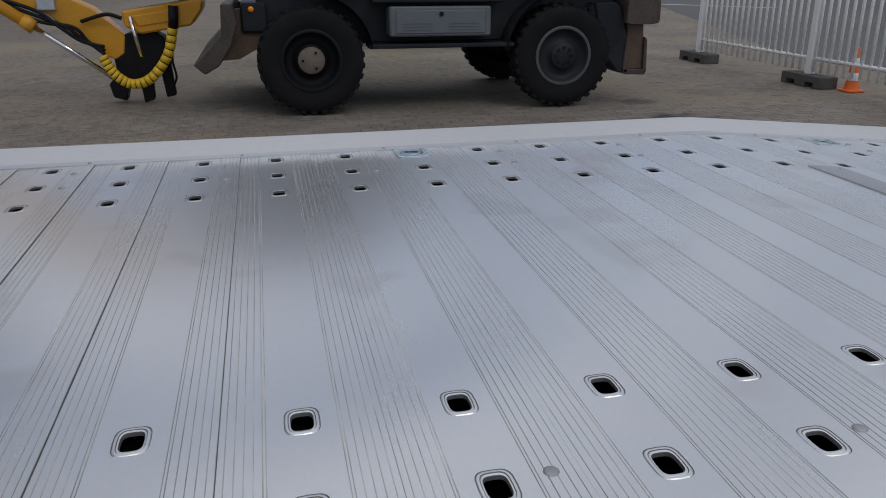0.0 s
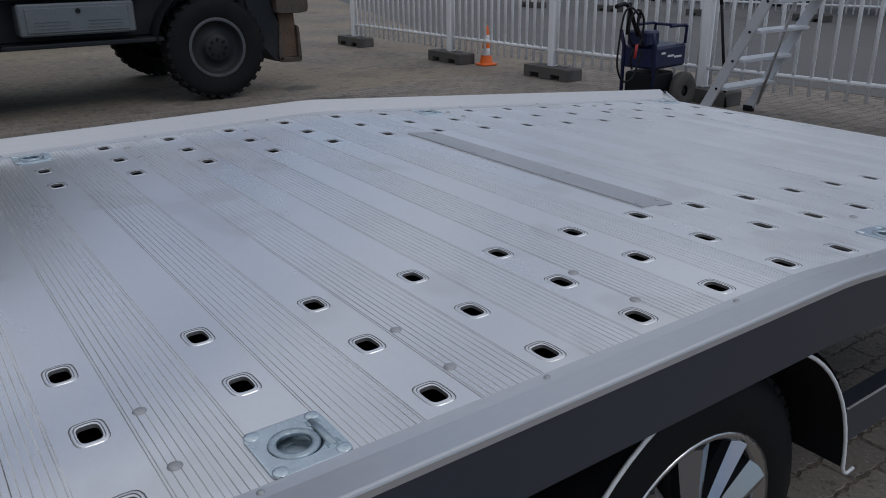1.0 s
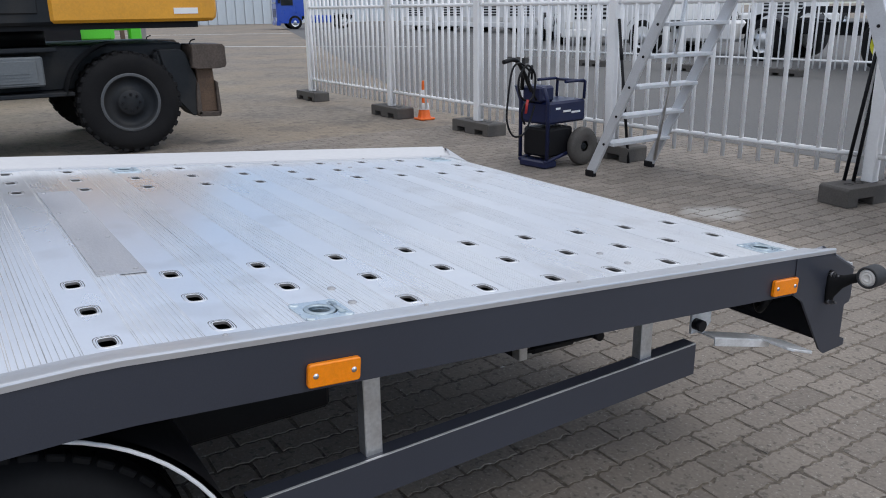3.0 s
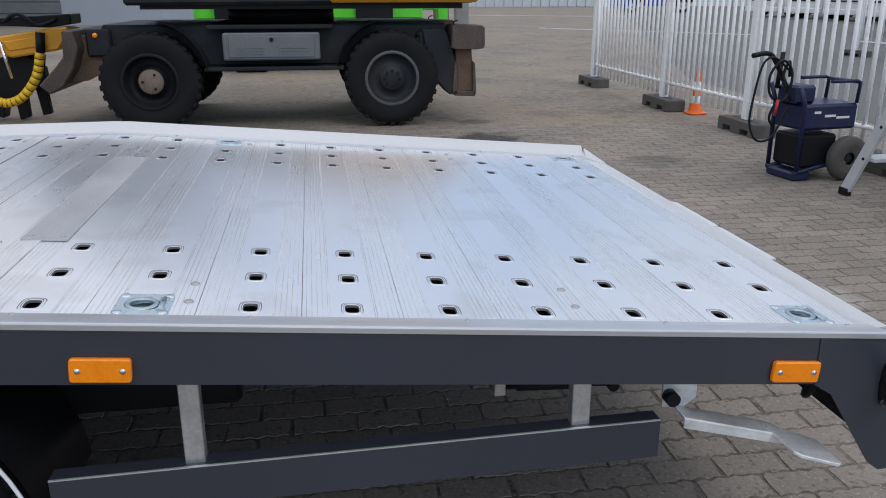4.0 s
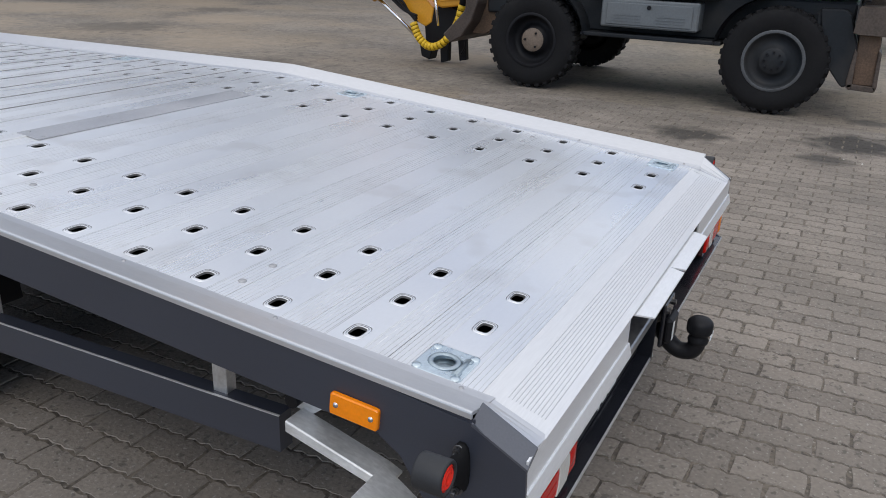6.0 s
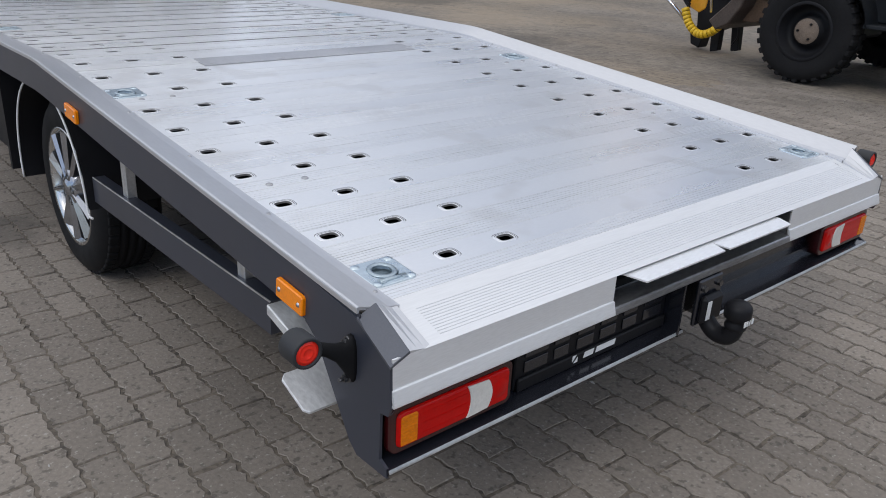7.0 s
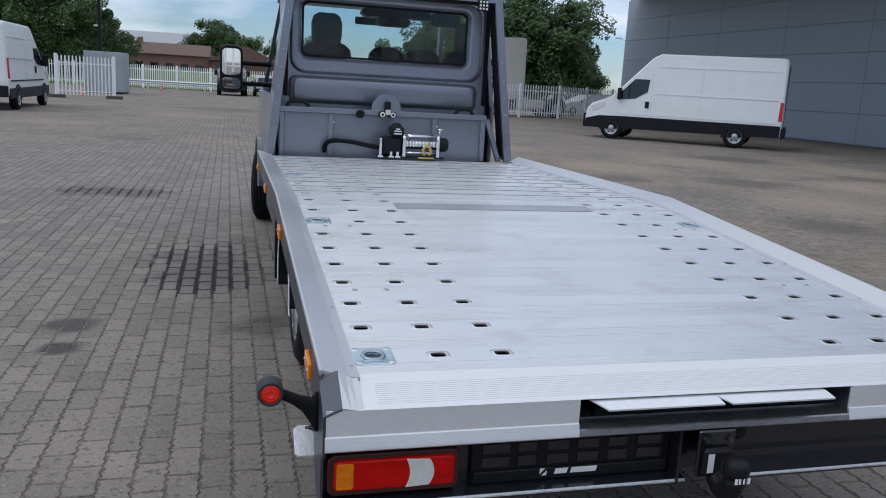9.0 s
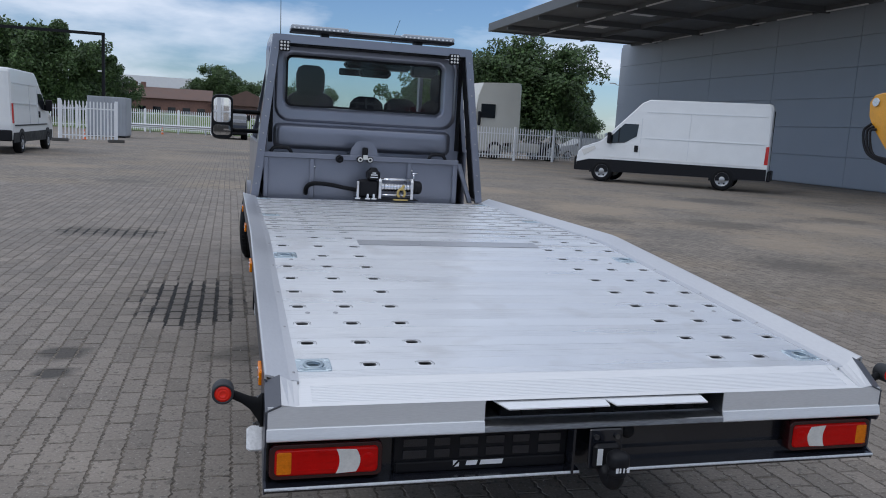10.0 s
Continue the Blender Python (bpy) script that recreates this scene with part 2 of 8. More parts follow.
CONEORANGE = mat("cone_orange_plastic", (0.85, 0.16, 0.02), 0.45, 0.0, var=0.12, scale=10, fine=90, bump=0.1)
BRICKRED = mat("brown_brick_building", (0.23, 0.135, 0.105), 0.9, 0.0, var=0.3, scale=0.8, fine=6, bump=0.3)
ROOFTILE = mat("roof_tiles", (0.16, 0.10, 0.08), 0.85, 0.0, var=0.25, scale=1.2, fine=8, bump=0.3)
BARK = mat("bark", (0.09, 0.065, 0.045), 0.9, 0.0, var=0.3, scale=3, fine=30, bump=0.8)
LEAF = mat("foliage", (0.066, 0.112, 0.032), 0.6, 0.0, var=0.35, scale=0.5, fine=6, bump=0.0, rand=0.45)
GRASS = mat("grass", (0.12, 0.17, 0.045), 0.9, 0.0, var=0.35, scale=1, fine=20, bump=0.3)
GLASS = glass_mat("window_glass", (0.84, 0.91, 0.92))
DARKGLASS = mat("tinted_glass", (0.012, 0.015, 0.018), 0.06, 0.0, var=0.1, bump=0)
SEATFABRIC = mat("dark_seat_fabric", (0.022, 0.022, 0.025), 0.85, 0.0, var=0.1, scale=8, fine=40, bump=0.0)
HOSEYELLOW = mat("yellow_spiral_hose", (0.80, 0.50, 0.02), 0.5, 0.0, var=0.15, scale=6, fine=60, bump=0.1, dirt=0.3)
CONTAINER = mat("container_grey_paint", (0.36, 0.38, 0.41), 0.5, 0.0, var=0.08, scale=1.5, fine=40, bump=0.1, dirt=0.2)
LAMPWHITE = mat("lamp_tube", (0.8, 0.8, 0.8), 0.4, bump=0)
HOOKYELLOW = mat("yellow_hook_paint", (0.50, 0.37, 0.12), 0.4, 0.0, var=0.15, scale=20, fine=90, bump=0.1)
MIRROR = mat("mirror_glass", (0.9, 0.9, 0.9), 0.02, 1.0, var=0.0, bump=0)
LADDER = mat("ladder_aluminium", (0.66, 0.68, 0.71), 0.45, 0.35, var=0.1, scale=8, fine=120, bump=0.1, dirt=0.2, dirt_color=(0.4, 0.38, 0.36))
WHEELDARK = mat("dark_spoke_flank", (0.035, 0.036, 0.040), 0.35, 0.3, var=0.1, scale=10, fine=200, bump=0.02, coat=0.3)
for m in (RUBBER, RUBBER_DUST, CHASSIS, BLACK, DARKGREY, TAILRED, AMBER, REDLIT):
    m.node_tree.nodes["Principled BSDF"].inputs["Specular IOR Level"].default_value = 0.22


# ---- building helpers ----
def part(name, bm, material, parent=None, label="", smooth=False):
    """Links a bmesh as one mesh object under a thing or a part."""
    me = bpy.data.meshes.new(name)
    bmesh.ops.recalc_face_normals(bm, faces=bm.faces)
    if smooth:
        for f in bm.faces:
            f.smooth = True
    bm.to_mesh(me)
    bm.free()
    mats = material if isinstance(material, (list, tuple)) else [material]
    for m in mats:
        me.materials.append(m)
    ob = new(name, me)
    if parent is not None:
        ob.parent = parent
    if label:
        ob["label"] = label
    return ob


def share(name, me, parent, m=None):
    ob = new(name, me)
    ob.parent = parent
    if m is not None:
        ob.matrix_basis = m
    return ob


def thing(name, label, category, m=None, group="", kind=""):
    ob = new(name)
    ob.empty_display_size = 0.1
    if m is not None:
        ob.matrix_basis = m
    return tagged(ob, label, category, group, kind)


def box(bm, x0, y0, z0, x1, y1, z1, bev=0.0, m=None, mi=0):
    t = bmesh.new()
    v = [t.verts.new((x, y, z)) for x in (x0, x1) for y in (y0, y1) for z in (z0, z1)]
    for q in ((0, 1, 3, 2), (4, 6, 7, 5), (0, 4, 5, 1), (2, 3, 7, 6), (0, 2, 6, 4), (1, 5, 7, 3)):
        t.faces.new([v[i] for i in q])
    if bev:
        bmesh.ops.bevel(t, geom=t.edges[:], offset=bev, segments=1, affect="EDGES", profile=0.5)
    add(bm, t, m, mi)


def add(bm, t, m=None, mi=0):
    """Copies bmesh t into bm."""
    bmesh.ops.recalc_face_normals(t, faces=t.faces)
    vs = [bm.verts.new(m @ v.co if m is not None else v.co) for v in t.verts]
    t.verts.index_update()
    for f in t.faces:
        try:
            g = bm.faces.new([vs[v.index] for v in f.verts])
            g.material_index, g.smooth = mi, f.smooth
        except ValueError:
            pass
    t.free()


def loft(bm, loops, closed=True, cap=(True, True), mi=0, smooth=False):
    """Skins a row of point loops that have equal counts."""
    rows = [[bm.verts.new(p) for p in lp] for lp in loops]
    n = len(rows[0])
    for a, b in zip(rows, rows[1:]):
        for i in range(n if closed else n - 1):
            j = (i + 1) % n
            f = bm.faces.new((a[i], a[j], b[j], b[i]))
            f.material_index, f.smooth = mi, smooth
    if closed and cap[0]:
        bm.faces.new(rows[0][::-1]).material_index = mi
    if closed and cap[1]:
        bm.faces.new(rows[-1]).material_index = mi
    return rows


def prism(bm, poly, axis, a, b, mi=0, bev=0.0):
    """Extrudes a 2D outline along an axis. x: (y, z), y: (x, z), z: (x, y)."""
    def at(p, d):
        return {"x": (d, p[0], p[1]), "y": (p[0], d, p[1]), "z": (p[0], p[1], d)}[axis]
    t = bmesh.new()
    loft(t, [[at(p, a) for p in poly], [at(p, b) for p in poly]])
    if bev:
        bmesh.ops.recalc_face_normals(t, faces=t.faces)
        bmesh.ops.bevel(t, geom=t.edges[:], offset=bev, segments=1, affect="EDGES")
    add(bm, t, None, mi)


def ring(c, u, v, ru, rv, n=16, e=1.0, off=0.0):
    out = []
    for i in range(n):
        a = 2 * math.pi * (i + off) / n
        cu, sv = math.cos(a), math.sin(a)
        out.append(Vector(c) + Vector(u) * ru * math.copysign(abs(cu) ** e, cu) + Vector(v) * rv * math.copysign(abs(sv) ** e, sv))
    return out


def frame_of(d):
    d = Vector(d).normalized()
    u = d.orthogonal().normalized()
    return u, d.cross(u)


def cyl(bm, p0, p1, r0, r1=None, n=14, cap=True, mi=0, smooth=True):
    u, v = frame_of(Vector(p1) - Vector(p0))
    r1 = r0 if r1 is None else r1
    t = bmesh.new()
    loft(t, [ring(p0, u, v, r0, r0, n), ring(p1, u, v, r1, r1, n)], cap=(cap, cap), smooth=smooth)
    for f in t.faces:
        if len(f.verts) > 4:
            f.smooth = False
    add(bm, t, None, mi)


def lathe(bm, profile, origin, axis, n=32, mi=0, smooth=True, closed=False):
    """Turns (radius, distance along axis) points about an axis."""
    ax = Vector(axis).normalized()
    u, v = frame_of(ax)
    loops = [ring(Vector(origin) + ax * h, u, v, r, r, n) for r, h in profile]
    t = bmesh.new()
    if closed:
        loops.append(loops[0])
    loft(t, loops, cap=(False, False), smooth=smooth)
    bmesh.ops.remove_doubles(t, verts=t.verts, dist=1e-5)
    add(bm, t, None, mi)


def tube(bm, pts, r, n=8, mi=0, cap=True):
    pts = [Vector(p) for p in pts]
    loops, u = [], None
    for i, p in enumerate(pts):
        d = (pts[min(i + 1, len(pts) - 1)] - pts[max(i - 1, 0)]).normalized()
        if u is None:
            u = d.orthogonal().normalized()
        u = (u - d * u.dot(d)).normalized()
        loops.append(ring(p, u, d.cross(u), r, r, n))
    t = bmesh.new()
    loft(t, loops, cap=(cap, cap), smooth=True)
    add(bm, t, None, mi)


def curve_pts(pts, k=6):
    """A smooth line through points (Catmull-Rom)."""
    p = [Vector(q) for q in pts]
    p = [2 * p[0] - p[1]] + p + [2 * p[-1] - p[-2]]
    out = []
    for i in range(1, len(p) - 2):
        for j in range(k):
            t = j / k
            a, b, c, d = p[i - 1], p[i], p[i + 1], p[i + 2]
            out.append(0.5 * ((2 * b) + (c - a) * t + (2 * a - 5 * b + 4 * c - d) * t * t + (3 * b - a - 3 * c + d) * t ** 3))
    return out + [p[-2]]


def rrect(cx, cz, w, h, r, k=4):
    """A rounded rectangle outline of 4 * (k + 1) points."""
    out = []
    for sx, sz, a0 in ((1, 1, 0), (-1, 1, 90), (-1, -1, 180), (1, -1, 270)):
        for i in range(k + 1):
            a = radians(a0 + 90 * i / k)
            out.append((cx + sx * (w / 2 - r) + r * math.cos(a), cz + sz * (h / 2 - r) + r * math.sin(a)))
    return out


def spots(m, places, strength=0.75, color=(0.028, 0.026, 0.024)):
    """Irregular dark stains at (x, y, radius) on a ground material."""
    n, l = m.node_tree.nodes, m.node_tree.links
    b = n["Principled BSDF"]
    geo = n.new("ShaderNodeNewGeometry")
    tex = n.new("ShaderNodeTexNoise")
    tex.inputs["Scale"].default_value, tex.inputs["Detail"].default_value = 5.0, 5
    l.new(geo.outputs["Position"], tex.inputs["Vector"])
    total = None
    for x, y, r, k in places:
        d = n.new("ShaderNodeVectorMath")
        d.operation = "DISTANCE"
        l.new(geo.outputs["Position"], d.inputs[0])
        d.inputs[1].default_value = (x, y, 0)
        w = n.new("ShaderNodeMath")
        w.operation = "MULTIPLY_ADD"
        l.new(tex.outputs["Fac"], w.inputs[0])
        w.inputs[1].default_value = -1.6 * r
        l.new(d.outputs["Value"], w.inputs[2])
        mr = n.new("ShaderNodeMapRange")
        mr.inputs["From Min"].default_value, mr.inputs["From Max"].default_value = r * 0.35, -r * 0.25
        mr.inputs["To Max"].default_value = k
        l.new(w.outputs["Value"], mr.inputs["Value"])
        if total is None:
            total = mr.outputs["Result"]
        else:
            mx = n.new("ShaderNodeMath")
            mx.operation = "MAXIMUM"
            l.new(total, mx.inputs[0])
            l.new(mr.outputs["Result"], mx.inputs[1])
            total = mx.outputs["Value"]
    mix = n.new("ShaderNodeMix")
    mix.data_type = "RGBA"
    l.new(b.inputs["Base Color"].links[0].from_socket, mix.inputs["A"])
    mix.inputs["B"].default_value = (*color, 1)
    l.new(total, mix.inputs["Factor"])
    l.new(mix.outputs["Result"], b.inputs["Base Color"])


def aggregate(m, scale, light, dark, amount=0.5):
    """Pale and dark stone grains showing in a worn concrete face, with pits in the relief."""
    n, l = m.node_tree.nodes, m.node_tree.links
    b = n["Principled BSDF"]
    geo = n.new("ShaderNodeNewGeometry")
    for k, (color, lo, hi, sc) in enumerate(((light, 0.62, 0.70, scale), (dark, 0.60, 0.68, scale * 0.55))):
        mp = n.new("ShaderNodeMapping")
        mp.inputs["Location"].default_value = (3.1 * k, 1.7 * k, 0.4)
        l.new(geo.outputs["Position"], mp.inputs["Vector"])
        t = n.new("ShaderNodeTexNoise")
        t.inputs["Scale"].default_value, t.inputs["Detail"].default_value = sc, 2
        l.new(mp.outputs["Vector"], t.inputs["Vector"])
        mr = n.new("ShaderNodeMapRange")
        mr.inputs["From Min"].default_value, mr.inputs["From Max"].default_value = lo, hi
        mr.inputs["To Max"].default_value = amount
        l.new(t.outputs["Fac"], mr.inputs["Value"])
        mix = n.new("ShaderNodeMix")
        mix.data_type = "RGBA"
        l.new(b.inputs["Base Color"].links[0].from_socket, mix.inputs["A"])
        mix.inputs["B"].default_value = (*color, 1)
        l.new(mr.outputs["Result"], mix.inputs["Factor"])
        l.new(mix.outputs["Result"], b.inputs["Base Color"])


def brickwork(m, depth=0.45):
    """Distant paver joints, fading out where the yard is dirt-covered."""
    n, l = m.node_tree.nodes, m.node_tree.links
    b = n["Principled BSDF"]
    geo, sep, com = n.new("ShaderNodeNewGeometry"), n.new("ShaderNodeSeparateXYZ"), n.new("ShaderNodeCombineXYZ")
    l.new(geo.outputs["Position"], sep.inputs["Vector"])
    l.new(sep.outputs["Y"], com.inputs["X"])
    l.new(sep.outputs["X"], com.inputs["Y"])
    t = n.new("ShaderNodeTexBrick")
    t.inputs["Scale"].default_value, t.inputs["Brick Width"].default_value, t.inputs["Row Height"].default_value = 1.0, 0.2207, 0.1147
    t.inputs["Mortar Size"].default_value, t.inputs["Mortar Smooth"].default_value = 0.006, 0.3
    t.inputs["Color1"].default_value, t.inputs["Color2"].default_value, t.inputs["Mortar"].default_value = (0.9, 0.9, 0.9, 1), (1.1, 1.1, 1.1, 1), (depth, depth, depth, 1)
    l.new(com.outputs["Vector"], t.inputs["Vector"])
    tex = n.new("ShaderNodeTexNoise")
    tex.inputs["Scale"].default_value = 0.5
    l.new(geo.outputs["Position"], tex.inputs["Vector"])
    w = n.new("ShaderNodeMath")
    w.operation = "MULTIPLY_ADD"
    l.new(tex.outputs["Fac"], w.inputs[0])
    w.inputs[1].default_value = 6.0
    l.new(sep.outputs["X"], w.inputs[2])
    mr = n.new("ShaderNodeMapRange")
    mr.inputs["From Min"].default_value, mr.inputs["From Max"].default_value = 14.0, 6.0
    l.new(w.outputs["Value"], mr.inputs["Value"])
    mix = n.new("ShaderNodeMix")
    mix.data_type, mix.blend_type = "RGBA", "MULTIPLY"
    l.new(mr.outputs["Result"], mix.inputs["Factor"])
    l.new(b.inputs["Base Color"].links[0].from_socket, mix.inputs["A"])
    l.new(t.outputs["Color"], mix.inputs["B"])
    l.new(mix.outputs["Result"], b.inputs["Base Color"])


# ---- ground ----
PAVE = mat("concrete_pavers", (0.238, 0.206, 0.175), 0.85, 0.0, var=0.30, scale=1.3, fine=70, bump=1.0, rand=0.14, dirt=0.5, dirt_color=(0.17, 0.148, 0.122))
SHEET = mat("yard_ground", (0.220, 0.190, 0.158), 0.88, 0.0, var=0.42, scale=0.7, fine=9, bump=0.7, dirt=0.75, dirt_color=(0.29, 0.232, 0.168), dirt_from=(0.44, 0.66))
JOINT = mat("joint_sand", (0.140, 0.118, 0.095), 0.95, 0.0, var=0.75, scale=9, fine=60, bump=0.8)
STAINS = ((-1.46, 4.75, 0.40, 0.35), (-1.46, 4.25, 0.38, 0.4), (-2.12, 3.04, 0.16, 0.7), (-2.1, 2.65, 0.12, 0.8), (-2.3, 8.35, 0.45, 0.35), (-2.8, 8.45, 0.45, 0.35), (-1.05, 2.95, 0.22, 0.5),
          (5.1, 0.95, 0.35, 0.8), (5.5, -0.36, 0.45, 0.85), (4.78, -0.16, 0.22, 0.7), (6.7, -0.45, 0.22, 0.6), (2.75, -0.7, 0.12, 0.6), (-4.2, 6.0, 0.4, 0.4), (-3.6, 1.4, 0.3, 0.35), (4.2, -1.6, 0.3, 0.4))
for m in (ALU, ALU_RIB):
    aggregate(m, 8, (0.90, 0.905, 0.91), (0.62, 0.595, 0.57), 0.30)
aggregate(PAVE, 75, (0.42, 0.40, 0.36), (0.085, 0.075, 0.065), 0.6)
aggregate(JOINT, 55, (0.34, 0.31, 0.27), (0.05, 0.045, 0.04), 0.7)
aggregate(SHEET, 5, (0.31, 0.27, 0.22), (0.115, 0.10, 0.084), 0.45)
aggregate(SHEET, 1.5, (0.33, 0.285, 0.225), (0.125, 0.11, 0.095), 0.4)
aggregate(SHEET, 30, (0.36, 0.32, 0.26), (0.085, 0.075, 0.065), 0.55)
spots(PAVE, STAINS)
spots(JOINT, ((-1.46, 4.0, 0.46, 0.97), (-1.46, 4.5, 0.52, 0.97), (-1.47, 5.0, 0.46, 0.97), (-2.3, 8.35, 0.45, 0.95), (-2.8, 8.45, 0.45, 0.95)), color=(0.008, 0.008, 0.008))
spots(SHEET, STAINS[7:11])
spots(PAVE, ((1.30, -2.28, 0.22, 0.6), (0.9, -1.1, 0.16, 0.35)), color=(0.55, 0.54, 0.52))
brickwork(SHEET)
# sand washed over the far blocks, and wet streaks between
spots(SHEET, ((6.5, 13.5, 1.3, 0.7), (9.5, 15.5, 1.6, 0.65), (4.2, 9.5, 0.9, 0.6), (7.4, 8.6, 1.0, 0.55), (10.5, 11.0, 1.2, 0.6), (13.0, 14.5, 1.3, 0.55), (5.2, 18.0, 1.3, 0.6), (14.5, 8.0, 1.2, 0.5), (8.2, 4.6, 0.8, 0.5),
              (-5.5, 21.0, 1.2, 0.4), (-2.6, 27.0, 1.6, 0.4)), color=(0.345, 0.275, 0.2))
spots(SHEET, ((8.0, 11.2, 0.9, 0.6), (5.6, 11.4, 0.6, 0.55), (11.6, 16.8, 1.2, 0.6), (12.0, 12.6, 0.7, 0.55), (6.0, 6.6, 0.6, 0.5), (-5.0, 13.0, 0.9, 0.45), (-7.0, 17.0, 1.0, 0.45), (-3.4, 16.5, 0.6, 0.4), (-1.5, 33.0, 2.0, 0.45)), color=(0.075, 0.068, 0.06))
ASPHALT = mat("grey_yard_asphalt", (0.128, 0.126, 0.124), 0.9, 0.0, var=0.25, scale=0.5, fine=30, bump=0.5, dirt=0.3, dirt_color=(0.17, 0.16, 0.145))
bm = bmesh.new()
bmesh.ops.create_grid(bm, x_segments=2, y_segments=2, size=900)
bmesh.ops.translate(bm, verts=bm.verts, vec=(0, 0, -0.004))
ground_ob = part("ground", bm, SHEET)
tagged(ground_ob, "paved yard of worn grey-brown concrete blocks", "ground", kind="structure")
bm = bmesh.new()
bm.faces.new([bm.verts.new(p) for p in ((-40, -70, -0.0005), (80, -70, -0.0005), (80, -30.0, -0.0005), (10.6, -5.0, -0.0005), (-2, -4.75, -0.0005), (-40, -4.75, -0.0005))])
tagged(part("pavement", bm, ASPHALT), "grey asphalt yard beyond the white fence", "pavement", kind="structure")
LINEWHITE = mat("worn_road_paint", (0.62, 0.62, 0.60), 0.7, 0.0, var=0.3, scale=2, fine=20, bump=0.2, dirt=0.5)
for (xa, ya), (xb, yb) in (((53.6, -7.4), (47.0, -18.0)), ((31.6, -8.2), (24.6, -14.2))):
    d = Vector((yb - ya, xa - xb, 0)).normalized() * 0.14
    bm = bmesh.new()
    loft(bm, [[(x - d.x, y - d.y, -0.003), (x + d.x, y + d.y, -0.003), (x + d.x, y + d.y, 0.0035), (x - d.x, y - d.y, 0.0035)] for x, y in ((xa, ya), (xb, yb))])
    tagged(part("painted_line", bm, LINEWHITE), "worn white line painted on the yard", "road marking", kind="structure")


# ---- the recovery truck ----
Y0, PITCH, ROWS = 0.305, 0.2, 21
SLOPE, YBEND, Z0 = 0.0817, 2.14, 0.708
ZBEND = Z0 + SLOPE * YBEND
FSLOPE = -0.0067
YREAR = 0.072
HOLE_X = (0.894, 0.715, 0.535)


def deck_z(y):
    return Z0 + SLOPE * y if y < YBEND else ZBEND + FSLOPE * (y - YBEND)


def deck_pose(x, y, up=0.0):
    s = SLOPE if y < YBEND else FSLOPE
    return Matrix.Translation((x, y, deck_z(y) + up)) @ Matrix.Rotation(math.atan(s), 4, "X")


truck = thing("recovery_truck", "anthracite flatbed recovery truck with a bare ribbed aluminium deck", "truck")
bm = bmesh.new()
loft(bm, [[(x, y, deck_z(y) + d) for x, d in ((-0.96, -0.036), (0.96, -0.036), (0.96, -0.052), (-0.96, -0.052))] for y in (0.21, YBEND, 4.48)])
deck = part("deck", bm, CHASSIS, truck, "dark steel subframe")
for s in (-1, 1):
    bm = bmesh.new()
    loft(bm, [[(s * 0.42 + dx, y, z) for dx, z in ((-0.04, a), (0.04, a), (0.04, b), (-0.04, b))] for y, a, b in ((0.25, 0.56, 0.68), (1.2, 0.52, 0.74), (YBEND, 0.52, 0.83), (6.6, 0.52, 0.80))])
    part("chassis_rail", bm, CHASSIS, truck, "black chassis rail")
for y in (0.9, 1.7, 2.5, 3.3, 4.1):
    bm = bmesh.new()
    box(bm, -0.95, y - 0.025, deck_z(y) - 0.10, 0.95, y + 0.025, deck_z(y) - 0.05)
    part("cross_member", bm, CHASSIS, truck)

BAND, HW = 0.043, 0.965


